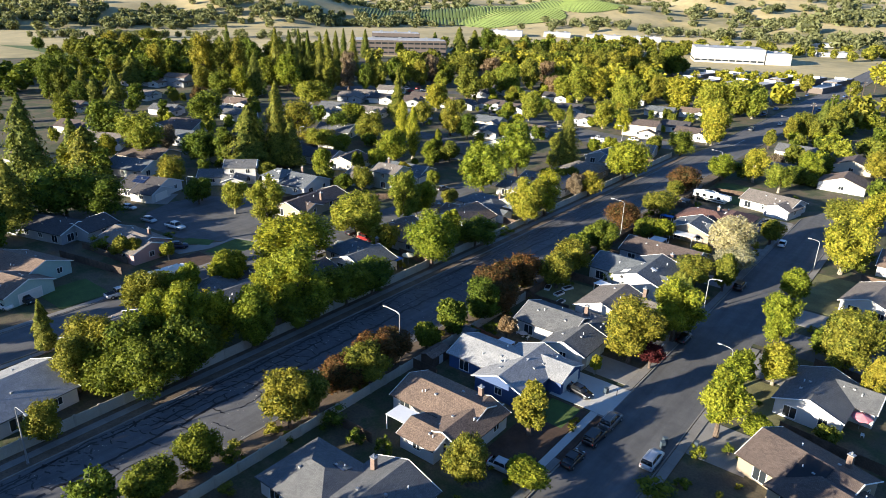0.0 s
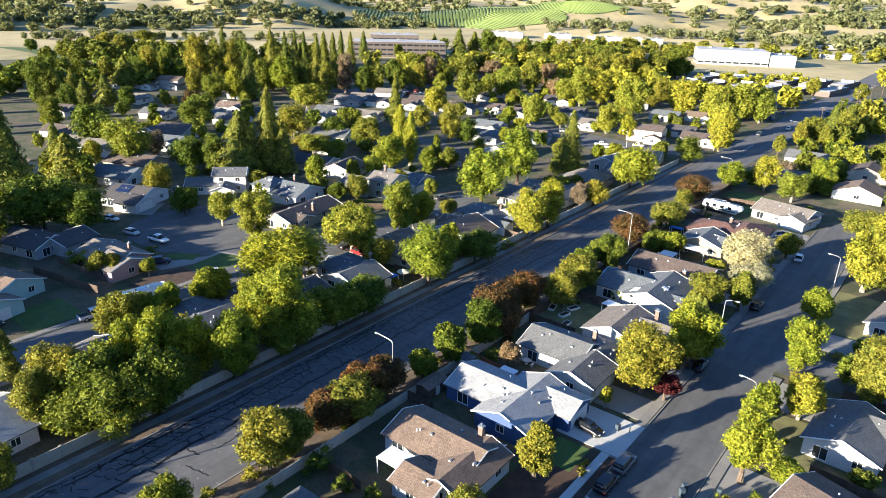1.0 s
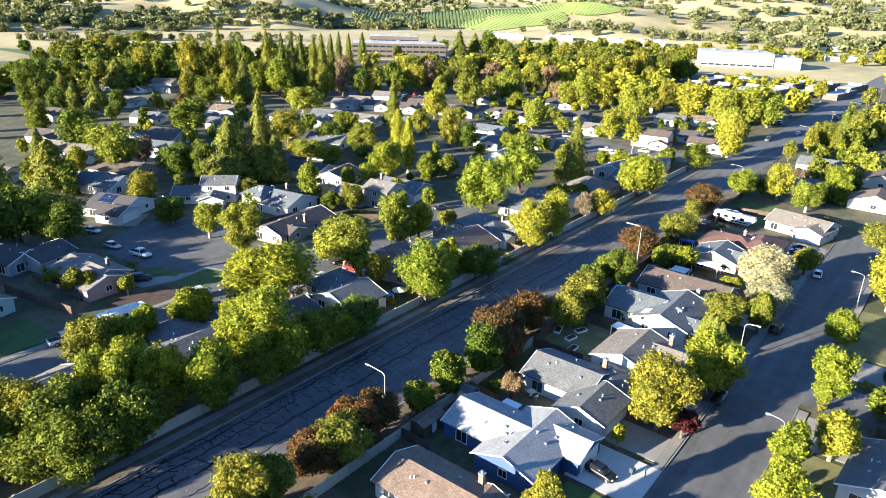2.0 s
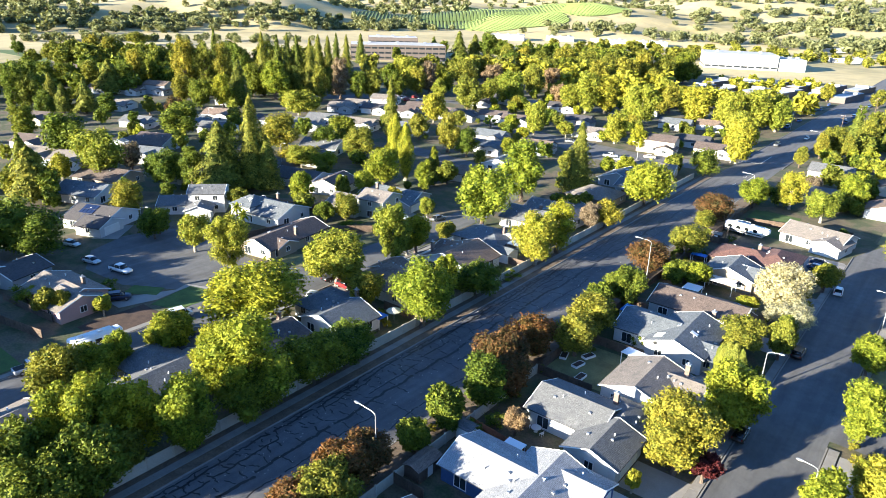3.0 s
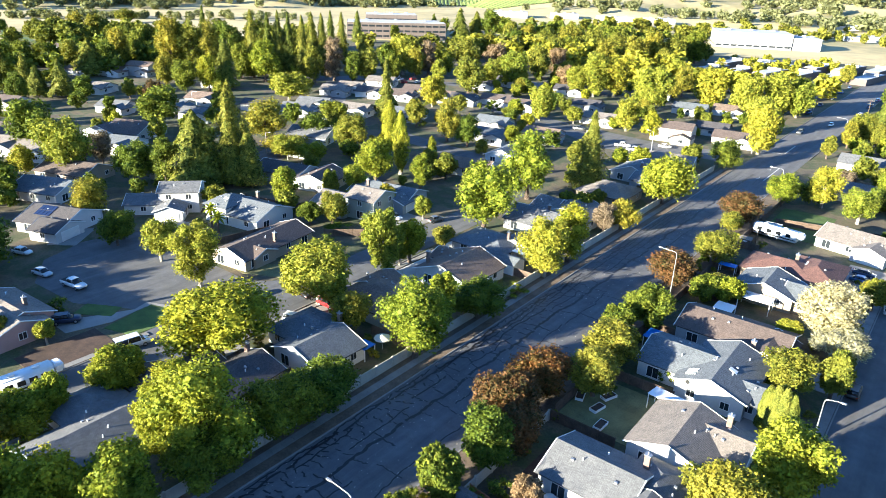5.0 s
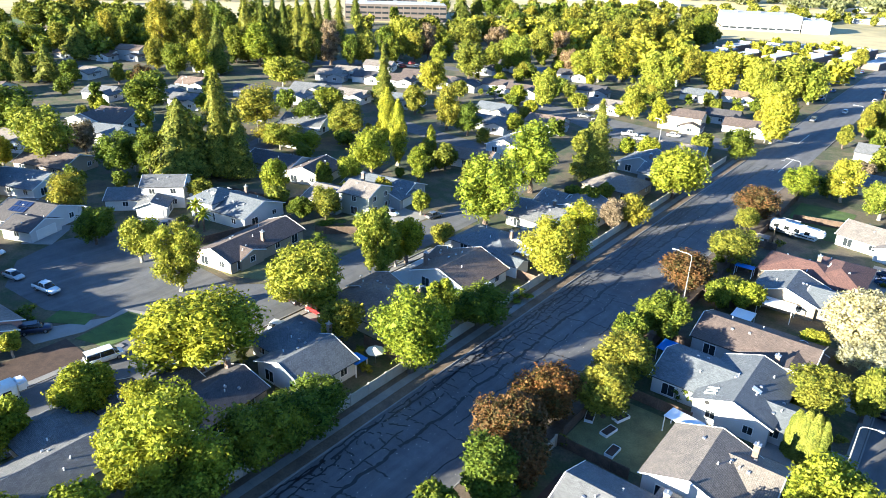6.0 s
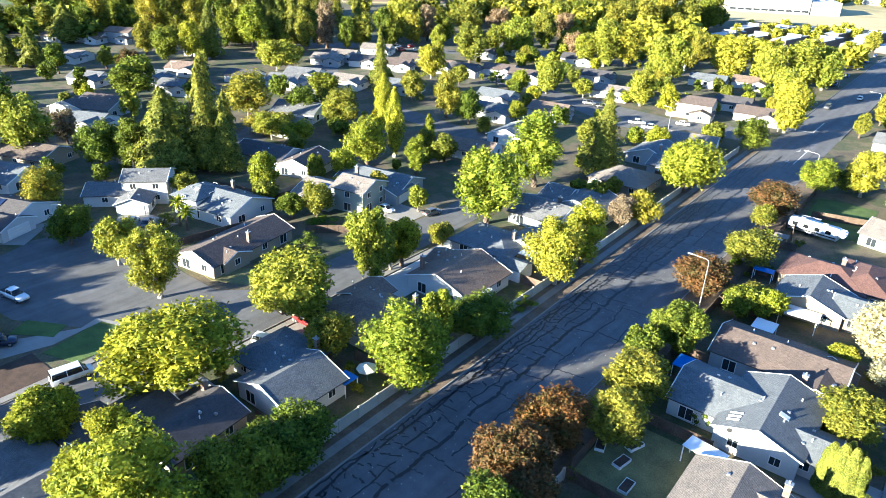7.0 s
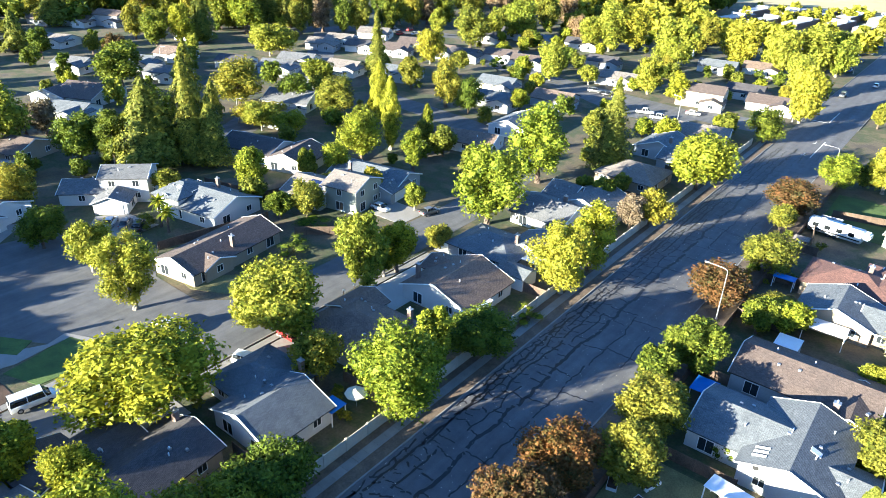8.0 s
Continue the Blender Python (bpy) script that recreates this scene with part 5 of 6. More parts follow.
# ---- vehicles ----
car("sedan", "black", -39.4, 87.6, -8, "black hatchback parked on a pale concrete driveway")
car("suv", "black", -32.1, 78.2, 90, "black car parked beside the kerb")
car("suv", "gray", -32.0, 83.4, 90, "dark gray car parked at the kerb", True)
car("sedan", "black", -32.2, 71.8, 90, "black sedan parked by a planting bed")
car("suv", "silver", -23.7, 78.7, 90, "silver off-roader with a roof rack at the kerb", True)
car("sedan", "silver", -38.6, 64.3, 5, "pale car parked beside the brown-roofed house")
car("sedan", "white", -31.9, 184.5, 95, "small white car parked on the street")
car("suv", "black", -32.2, 148.5, 90, "dark car parked under a tree")
car("sedan", "black", -33.0, 116.5, 90, "dark sedan parked in tree shade")
car("sedan", "blue", -38.4, 196.5, 0, "blue car on a driveway")
car("sedan", "darkblue", -38.6, 200.8, 0, "dark blue car on a driveway")
car("pickup", "white", -156.6, 88.2, 10, "white pickup truck parked at the kerb")
car("sedan", "silver", -166.5, 86.6, 12, "silver sedan parked in the turning circle")
car("sedan", "white", -180.5, 88.5, 20, "white car on a driveway")
car("suv", "black", -184.0, 84.0, 20, "dark pickup-sized car on a driveway")
car("suv", "darkblue", -143.5, 80.8, 60, "dark blue off-roader on a driveway")
car("van", "white", -127.3, 84.0, 80, "long white passenger van parked at the kerb")
car("pickup", "silver", -128.2, 58.5, 85, "pale pickup parked at the kerb")
car("sedan", "black", -139.0, 45.0, 15, "dark car in front of a garage")
car("sedan", "white", -139.6, 41.0, 15, "white car in front of a garage")
car("pickup", "silver", -129.5, 104.5, 10, "silver pickup parked at the corner")
car("sedan", "white", -137.0, 158.5, 0, "white car on a driveway")
car("sedan", "gray", -128.0, 164.0, 80, "gray sedan parked at the kerb")
car("suv", "silver", -120.6, 148.0, 100, "silver car parked at the kerb")
car("sedan", "silver", -171.4, 117.4, 135, "silver sedan in front of the two-storey house")
car("suv", "black", -165.6, 120.2, 135, "black car on a driveway")
car("sedan", "gray", -168.6, 119.0, 135, "gray car on a driveway")
car("sedan", "white", -131.4, 196.0, 110, "white car parked at the kerb")
car("suv", "red", -134.5, 186.0, 100, "dark red car on a driveway")
car("suv", "red", -114.0, 115.0, 0, "dark red car on a driveway")
car("suv", "white", -113.6, 107.0, 20, "white car beside a hedge")
car("pickup", "black", -119.0, 116.5, 85, "dark pickup parked under a tree")
car("pickup", "white", -127.0, 271.0, 20, "white pickup with a rack in the turning circle")
car("pickup", "silver", -121.0, 268.0, 10, "silver pickup in the turning circle")
car("suv", "black", -146.0, 283.0, 15, "black car parked at the kerb")
car("suv", "gray", -152.0, 284.5, 15, "gray car parked at the kerb")
car("sedan", "white", -115.0, 281.0, 10, "white car parked at the corner")
car("sedan", "white", -77.0, 372.0, 90, "white car on the main road")
car("suv", "gray", -83.5, 345.0, -90, "gray car on the main road")
for i in range(9):
    car(g.choice(("sedan", "suv")), g.choice(("white", "silver", "black", "red")), -300 + i * 4.2, 318 + (i % 3) * 6, 95, "car parked in a far turning circle")
for i in range(10):
    car(g.choice(("sedan", "suv", "pickup")), g.choice(("white", "silver", "gray", "blue")), -90.8 + (i % 2) * 19.5, 395 + i * 13, 90, "car parked along the far main road")
motorhome(-59.4, 211.2, -7, 10.4, "long white travel trailer parked on a garden lot", "travel_trailer")
motorhome(-127.4, 68.0, 86, 7.4, "large white motorhome parked on the street")

# ---- lamps, poles ----
for x, y, a in ((-68.3, 76.6, 180), (-67.2, 163.6, 180), (-67.0, 244.1, 180), (-67.0, 340, 180), (-87.6, 24.5, 0), (-88.6, 296, 0), (-88.6, 392, 0)):
    street_lamp(x, y, a, 9.2, 3.1)
for x, y, a in ((-34.4, 131.6, 0), (-21.9, 171.5, 180), (-21.8, 105.0, 180), (-115.5, 96.5, 180), (-175.5, 104.0, 20), (-116.5, 272, 180), (-210, 176, 0), (-290, 200, 20)):
    street_lamp(x, y, a, 7.4, 1.9)
for i in range(8):
    power_pole(-66.0 + i * 1.5, 385 + i * 42, 0)
bm = bmesh.new()
for k in (-1.1, -.5, .5, 1.1):
    for i in range(7):
        a, c = Vector((-66 + i * 1.5 + k, 385 + i * 42, 10.9)), Vector((-66 + (i + 1) * 1.5 + k, 385 + (i + 1) * 42, 10.9))
        add_tube(bm, [a.lerp(c, q) - Vector((0, 0, 3.2 * q * (1 - q))) for q in (0, .25, .5, .75, 1)], [.03] * 5, 4)
tagged(mesh_ob("power_line", bm, MAT["cable"]), "black power lines between wooden poles", "cable")

# ---- walls and fences ----
fence("cream panel wall with posts along the pavement", -91.1, 18, -91.1, 262, 1.9, "cream_wall", False, 3.6)
fence("cream panel wall behind the kerb trees", -65.0, 20, -65.0, 112, 1.7, "cream_wall", False, 3.6)
fence("weathered wooden fence along the main road", -65.0, 114, -65.0, 262, 1.8)
fence("red cedar board fence between gardens", -64.6, 92.6, -53.5, 91.4, 1.9, "redwood")
for y, x1 in ((57, -56), (76.4, -60), (112.3, -55), (128.2, -53), (147.2, -56), (166.4, -58), (183.6, -58), (199.0, -60)):
    fence("weathered wooden fence between gardens", -64.9, y, x1, y, 1.8)
for y in (75.5, 95.2, 113.2, 131.5, 150.2, 169.6, 201, 224, 246):
    fence("weathered wooden fence between gardens", -91.3, y, -101, y, 1.8)
fence("dark wooden fence behind the ranch house", -154.5, 117.5, -150.5, 139.5, 1.8)
fence("wooden fence in the shaded gardens", -158, 60, -138, 64, 1.8)
fence("wooden fence beside the pink house", -160, 66, -143, 68, 1.6)
for x0, y0, x1, y1 in ((-141, 138.5, -133, 146), (-160, 144, -156, 165), (-140, 166, -157, 165), (-176, 142, -157, 146), (-12, 98, 6, 96), (-12, 122, 8, 120), (-12, 171, 6, 171), (-62, 222, -36, 228), (-66, 226, -62, 204)):
    fence("weathered wooden garden fence", x0, y0, x1, y1, 1.8)

# ---- garden things ----
shed("small white garden shed with a gray roof", -63.6, 90.4, 2.4, 2.0, 0)
shed("low brown garden shed beside the wall", -63.6, 80.6, 4.4, 2.6, 90, 2.0, "wood", "brown")
shed("white shed behind a house", -98.5, 152.0, 5.5, 4.5, 0, 2.4, "trim", "bluegray")
shed("white storage shed beside a trailer", -61.0, 215.0, 3.4, 2.6, 0, 2.3, "trim", "pale")
shed("tan garden shed by the fence", -63.5, 201.0, 2.2, 2.2, 0, 2.2, "wood", "tan")
shed("gray garden shed behind the blue-gray roof", -97.0, 99.0, 3.4, 3.0, 0, 2.1, "trim", "gray")
patio_cover("white metal patio cover on posts", -52.4, 168.4, 6.0, 3.6, 0)
patio_cover("white metal patio cover on posts", -55.8, 160.2, 3.4, 3.6, 0)
patio_cover("white patio cover beside the house", -97.4, 137.8, 4.0, 6.0, 0)
patio_cover("white patio cover behind the low house", -98.8, 158.2, 4.0, 5.0, 0)
patio_cover("white corrugated garden cover", -53.0, 125.0, 4.8, 2.6, -8)
patio_cover("white slatted patio cover", -55.8, 90.6, 2.8, 2.2, 0, 2.3)
patio_cover("blue tarpaulin shelter in a back garden", -61.8, 142.2, 3.0, 3.6, 0, 2.1, "blue_tarp")
patio_cover("blue tarpaulin shelter by the fence", -61.8, 182.0, 3.6, 2.0, 0, 2.0, "blue_tarp")
patio_cover("blue cloth garden canopy on posts", -96.6, 107.0, 2.6, 2.6, 0, 2.2, "blue_tarp")
patio_cover("pale covered porch on posts", -54.8, 62.4, 4.2, 3.2, 0, 2.5, "white_metal")
parasol("cream canvas garden parasol by the wall", -96.0, 110.6, "canvas")
parasol("pink canvas garden parasol on a terrace", -2.8, 106.6, "pink_canvas")
for i, (x, y) in enumerate(((-60.8, 122.8), (-60.8, 119.0), (-58.6, 115.6), (-63.2, 125.4), (-64.2, 120.2))):
    t = stem("planter_box", pose(x, y, 0.02, 0, 0, 70 + i * 9), "raised white-edged planter box with soil", "planter")
    bm = bmesh.new()
    for b in ((-1.2, 1.2, -.6, -.54), (-1.2, 1.2, .54, .6), (-1.2, -1.14, -.54, .54), (1.14, 1.2, -.54, .54)):
        add_box(bm, *b, 0, .45)
    part("side_board", bm, MAT["trim"], t)
    part("soil", box(-1.14, 1.14, -.54, .54, .02, .38), MAT["mulch"], t)
t = stem("swimming_pool", pose(-97.6, 60.0, 0.02), "small round blue garden pool", "pool")
part("pool_wall", tube([(0, 0, 0), (0, 0, .8)], [1.3, 1.3], 20), MAT["blue_tarp"], t)
part("water", tube([(0, 0, .78), (0, 0, .83)], [1.2, 1.2], 20), MAT["pool"], t)
for x, y in ((-23.9, 83.0), (-24.0, 84.2), (-20.2, 86.2), (-36.2, 90.5), (-44.5, 122.8)):
    t = stem("wheeled_bin", pose(x, y, 0.02, 0, 0, x * 13), "dark plastic wheeled bin", "bin")
    part("body", loft([(-.3, .26, 0, .5, .95, .28), (.3, .28, 0, .5, 1.0, .3)]), MAT["bin"], t)
    part("lid", box(-.34, .34, -.32, .32, 1.0, 1.06, .02), MAT["bin"], t)
for x, y in ((-34.6, 91.0), (-34.6, 110.0), (-117.0, 128.5), (-117.0, 131.0)):
    t = stem("mailbox", pose(x, y, 0.1), "white mailbox on a post", "mailbox")
    part("post", box(-.05, .05, -.05, .05, 0, 1.1), MAT["wood"], t)
    part("box", box(-.12, .12, -.25, .25, 1.1, 1.38, .05), MAT["trim"], t)

for i, (x, y) in enumerate(((-61.6, 88.9), (-60.3, 89.3), (-59.1, 89.8), (-60.9, 90.6), (-59.6, 91.1))):
    t = stem("stepping_stone", pose(x, y, 0.0), "round pale concrete stepping stone in a back garden", "paving", "stepping stones")
    part("disc", tube([(0, 0, -.02), (0, 0, .06), (0, 0, .08)], [.5, .5, .46], 14), MAT["pale_drive"], t)
t = stem("patio_table", pose(-56.6, 98.0, 0.03), "round white garden table on a red patio", "table", "")
part("tabletop", tube([(0, 0, .7), (0, 0, .76)], [.75, .75], 18), MAT["trim"], t)
part("pedestal", tube([(0, 0, 0), (0, 0, .04), (0, 0, .7)], [.3, .06, .05], 8), MAT["trim"], t)


def garden_chair(x, y, turn):
    """A moulded chair facing local +x."""
    c = stem("garden_chair", pose(x, y, 0.03, 0, 0, turn), "white moulded plastic garden chair", "chair", "garden chairs")
    part("seat", box(-.24, .24, -.24, .24, .40, .45, .02), MAT["trim"], c)
    part("backrest", box(-.26, -.21, -.24, .24, .45, .88, .02), MAT["trim"], c)
    for px in (-.2, .2):
        for py in (-.2, .2):
            part("leg", tube([(px, py, 0), (px * .9, py * .9, .41)], [.025, .03], 6), MAT["trim"], c)
    return c


for x, y, a in ((-57.9, 98.2, 0), (-55.4, 97.6, 170), (-59.2, 99.6, -60), (-2.0, 104.6, 80), (-4.6, 107.4, -20)):
    garden_chair(x, y, a)

# ---- palms ----
palm(-163.2, 123.4, 5.6)
palm(-160.0, 123.0, 4.4)

# ---- far buildings ----
def block(name, label, x, y, w, d, h, turn, wall, roof, bands=0, category="building"):
    """A large flat-roofed building with parapet and window bands."""
    t = stem(name, pose(x, y, 0, 0, 0, turn), label, category)
    wl = part("wall", box(-w / 2, w / 2, -d / 2, d / 2, -.1, h, 0), MAT[wall], t)
    part("roof", box(-w / 2 + .4, w / 2 - .4, -d / 2 + .4, d / 2 - .4, h - .05, h + .12), MAT[roof], t)
    for i in range(bands):
        z = 1.4 + i * (h - .6) / bands
        for s, ln, off in ((0, w, d), (90, d, w)):
            for q in (-1, 1):
                n = int(ln / 6)
                for k in range(n):
                    o = -ln / 2 + (k + .5) * ln / n
                    part("window", box(-ln / n * .42, ln / n * .42, -.06, .06, z, z + 1.5), MAT["glass"], wl, "", pose(0, 0, 0, 0, 0, s) @ pose(o, q * off / 2, 0))
    for k in range(3):
        part("roof_unit", box(-1.5, 1.5, -1, 1, h, h + 1.6, .1), MAT["metal"], t, "", pose(-w * .3 + k * w * .3, d * .1, 0))
    return t


block("office_building", "brown three-storey office building with window bands", -446, 500, 84, 34, 13, 45, "far_brown", "far_white", 3)
block("office_building", "stepped wing of the brown office building", -470, 520, 46, 24, 17, 45, "far_brown", "far_white", 3)
block("warehouse", "large white flat-roofed warehouse", -205, 702, 62, 40, 13, 24, "far_white", "far_white", 1)
block("warehouse", "white flat-roofed warehouse wing", -164, 716, 22, 30, 10, 24, "far_white", "far_white", 0)
for i in range(6):
    for k in range(2):
        block("storage_unit", "long low storage building with a white roof", -172 + i * 17, 500 + i * 7 + k * 48, 9, 38, 3.6, -8, "far_brown", "far_white", 0)
for x, y, w, d, h in ((-405, 850, 44, 22, 7), (-365, 890, 36, 20, 6), (-530, 810, 44, 22, 7), (-480, 860, 36, 18, 6), (-180, 1010, 40, 18, 5), (-90, 930, 36, 16, 5), (-60, 1000, 40, 20, 5), (-140, 860, 34, 16, 4.5)):
    block("industrial_building", "white low industrial building", x, y, w, d, h, 30, "far_white", "far_white", 0)

# ---- trees and shrubs ----
tree("maple", -114.1, 92.0, 9.3, 12.9)
tree("maple", -90.2, 112.0, 6.9, 14.1)
tree("maple", -92.4, 121.9, 3.0, 11.6)
tree("oak", -90.5, 129.7, 5.6, 8.5, 1.0, "near")
tree("yellow", -116.2, 114.5, 7.9, 12.8)
tree("yellow", -116.2, 132.5, 4.5, 14.8)
tree("maple", -116.2, 140.6, 3.9, 10.2)
tree("yellow", -139.0, 104.3, 5.0, 13.4)
tree("yellow", -155.5, 105.9, 4.2, 9.7, 1.3, "mid")
tree("maple", -116.2, 168.3, 8.0, 17.3, 1.3, "mid")
tree("maple", -120.8, 195.5, 7.8, 20.4, 1.3, "mid")
tree("conifer", -111.9, 214.4, 6.5, 23.7, 0.6, "mid")
tree("yellow", -90.5, 153.7, 6.0, 13.7)
tree("maple", -90.5, 163.7, 5.2, 14.0, 1.3, "mid")
tree("bare", -92.7, 185.5, 3.3, 7.9, 1.3, "mid")
tree("olive", -90.5, 190.3, 4.7, 8.3, 1.3, "mid")
tree("maple", -90.5, 217.4, 8.3, 14.6, 1.3, "mid")
tree("oak", -89.3, 266.8, 5.7, 10.7, 1.0, "mid")
tree("yellow", -131.5, 163.2, 2.7, 6.1, 1.3, "mid")
tree("olive", -116.2, 152.9, 3.1, 5.3, 1.3, "mid")
tree("maple", -158.1, 165.5, 3.7, 8.7, 1.3, "mid")
tree("oak", -161.8, 160.1, 2.4, 7.6, 1.0, "mid")
tree("maple", -164.4, 146.3, 3.6, 11.2, 1.3, "mid")
tree("oak", -149.3, 141.7, 3.0, 6.1, 1.0, "mid")
tree("shrub", -141.8, 143.4, 4.5, 1.6, 0.0, "bush")
tree("shrub", -135.7, 133.7, 4.1, 2.7, 0.0, "bush")
tree("poplar", -180.8, 204.5, 3.7, 18.2, 1.0, "mid")
tree("poplar", -162.1, 189.0, 3.0, 19.6, 1.0, "mid")
tree("maple", -161.9, 178.0, 6.5, 13.3, 1.3, "mid")
tree("maple", -147.0, 180.6, 3.1, 11.4, 1.3, "mid")
tree("olive", -143.2, 162.7, 2.8, 6.9, 1.3, "mid")
tree("conifer", -188.7, 147.7, 6.1, 28.5, 0.6, "mid")
tree("oak", -202.8, 147.1, 5.5, 17.2, 1.0, "mid")
tree("conifer", -184.9, 150.6, 4.6, 17.7, 0.6, "mid")
tree("olive", -193.8, 199.5, 6.2, 13.3, 1.3, "mid")
tree("yellow", -199.5, 176.2, 5.2, 8.1, 1.3, "mid")
tree("maple", -190.6, 178.9, 5.1, 7.2, 1.3, "mid")
tree("olive", -177.9, 231.8, 5.5, 16.8, 1.3, "mid")
tree("oak", -168.0, 231.0, 5.0, 11.8, 1.0, "mid")
tree("bare", -240.3, 130.6, 6.1, 8.6, 1.3, "mid")
tree("oak", -210.0, 130.7, 6.9, 12.5, 1.0, "mid")
tree("oak", -201.1, 134.7, 3.8, 14.5, 1.0, "mid")
tree("olive", -191.3, 108.6, 4.9, 10.6, 1.3, "mid")
tree("oak", -173.0, 106.9, 3.6, 6.9, 1.0, "mid")
tree("maple", -116.2, 77.2, 3.0, 7.8)
tree("olive", -224.7, 187.5, 8.0, 15.5, 1.3, "mid")
tree("shrub", -90.5, 143.1, 3.1, 2.0, 0.0, "bush")
tree("shrub", -195.3, 286.6, 4.5, 6.2, 0.0, "bush")
tree("yellow", -116.7, 137.9, 1.4, 5.1)
tree("poplar", -163.7, 205.8, 1.9, 9.0, 1.0, "mid")
tree("red", -68.8, 116.3, 5.3, 8.0, 0.8, "near")
tree("red", -68.9, 106.8, 5.2, 9.0, 0.8, "near")
tree("oak", -66.1, 97.9, 3.7, 9.6, 1.0, "near")
tree("red", -65.5, 103.3, 4.0, 7.1, 0.8, "near")
tree("oak", -66.4, 89.3, 2.6, 7.2, 1.0, "near")
tree("olive", -64.3, 130.3, 4.7, 8.7)
tree("olive", -62.9, 121.6, 4.4, 8.1)
tree("oak", -65.3, 146.5, 4.4, 8.7, 1.0, "near")
tree("oak", -68.0, 140.6, 2.9, 6.7, 1.0, "near")
tree("red", -68.3, 168.1, 5.7, 8.0, 0.8, "mid")
tree("olive", -65.7, 184.9, 5.4, 7.9, 1.3, "mid")
tree("red", -68.8, 216.4, 6.1, 8.9, 0.8, "mid")
tree("maple", -64.8, 239.0, 5.1, 10.2, 1.3, "mid")
tree("yellow", -55.9, 245.9, 4.5, 12.3, 1.3, "mid")
tree("yellow", -45.7, 237.7, 5.4, 10.2, 1.3, "mid")
tree("oak", -61.0, 163.5, 2.8, 6.4, 1.0, "near")
tree("maple", -56.9, 165.7, 2.9, 6.6)
tree("silver", -39.2, 163.1, 6.1, 12.2)
tree("silver", -35.8, 157.4, 5.3, 7.0)
tree("olive", -40.2, 141.5, 4.3, 8.0)
tree("olive", -34.7, 144.1, 2.8, 9.0)
for x, y, r, h in ((-40.8, 130.6, 1.2, 7.0), (-39.7, 130.0, 1.25, 7.8), (-38.6, 129.7, 1.2, 8.0), (-37.6, 129.9, 1.15, 7.2), (-39.2, 131.3, 1.2, 7.6), (-38.0, 131.2, 1.1, 7.0)):
    tree("cypress", x, y, r, h, 0.2, "near")
tree("maple", -34.7, 118.2, 4.6, 10.0)
tree("olive", -40.4, 108.2, 4.5, 6.7)
tree("olive", -37.7, 110.9, 3.8, 5.3)
tree("yellow", -44.5, 158.6, 2.5, 4.6)
tree("olive", -34.7, 182.7, 2.4, 7.2, 1.3, "mid")
tree("bare", -58.5, 95.2, 2.0, 4.5)
tree("shrub", -61.7, 95.1, 2.0, 2.4, 0.0, "bush")
tree("shrub", -55.9, 132.5, 1.7, 2.8, 0.0, "bush")
tree("maple", -116.2, 76.2, 3.9, 7.9)
tree("maple", -116.2, 62.6, 4.0, 7.5)
tree("maple", -116.2, 66.7, 2.8, 8.0)
tree("maple", -102.6, 56.7, 3.7, 5.8)
tree("maple", -107.3, 79.9, 3.3, 8.0)
tree("conifer", -217.0, 172.7, 3.8, 12.2, 0.6, "mid")
tree("bare", -54.2, 266.6, 3.8, 6.7, 1.3, "mid")
tree("maple", -41.9, 260.5, 4.9, 11.0, 1.3, "mid")
tree("olive", -68.8, 206.1, 3.2, 6.3, 1.3, "mid")
tree("yellow", -138.5, 75.4, 1.7, 4.3)
tree("shrub", -148.2, 81.5, 2.3, 3.0, 0.0, "bush")
tree("olive", -144.1, 70.2, 2.1, 5.5)
tree("olive", -45.2, 270.4, 3.7, 8.8, 1.3, "mid")
tree("shrub", -42.6, 141.8, 1.6, 2.8, 0.0, "bush")
tree("oak", -66.7, 83.9, 2.0, 3.7, 1.0, "near")
tree("olive", -103.7, 41.5, 5.0, 10.7)
tree("oak", -96.3, 44.6, 4.5, 11.7, 1.0, "near")
tree("oak", -90.5, 50.1, 4.8, 11.2, 1.0, "near")
tree("oak", -94.5, 40.2, 4.2, 7.9, 1.0, "near")
tree("red", -68.6, 64.0, 3.7, 6.7, 0.8, "near")
tree("red", -68.8, 71.6, 3.9, 7.5)
tree("olive", -67.6, 55.7, 3.3, 8.0)
tree("olive", -99.7, 36.9, 3.3, 10.4)
tree("olive", -98.2, 41.5, 4.4, 10.6)
tree("oak", -90.5, 43.8, 5.3, 10.4, 1.0, "near")
tree("maple", -96.7, 53.5, 4.3, 14.3)
tree("olive", -116.2, 58.0, 4.6, 9.4)
tree("maple", -116.2, 75.8, 3.9, 8.5)
tree("olive", -90.5, 28.2, 3.1, 6.5)
tree("conifer", -116.2, 39.2, 1.9, 10.0, 0.6, "near")
tree("oak", -68.6, 38.0, 3.1, 7.8, 1.0, "near")
tree("oak", -68.8, 31.4, 3.5, 5.6, 1.0, "near")
tree("red", -68.8, 24.3, 4.0, 2.5, 0.8, "near")
tree("olive", -67.6, 52.0, 4.2, 9.7)
tree("red", -68.8, 63.8, 4.0, 5.6, 0.8, "near")
tree("olive", -66.9, 66.8, 4.0, 8.1)
tree("red", -68.8, 75.6, 3.8, 6.3, 0.8, "near")
tree("oak", -67.5, 90.2, 2.9, 7.4, 1.0, "near")
tree("oak", -67.3, 82.7, 2.4, 5.3, 1.0, "near")
tree("shrub", -57.4, 55.3, 1.6, 2.7, 0.0, "bush")
tree("shrub", -53.1, 56.5, 1.6, 2.6, 0.0, "bush")
tree("olive", -40.1, 73.1, 2.4, 9.4)
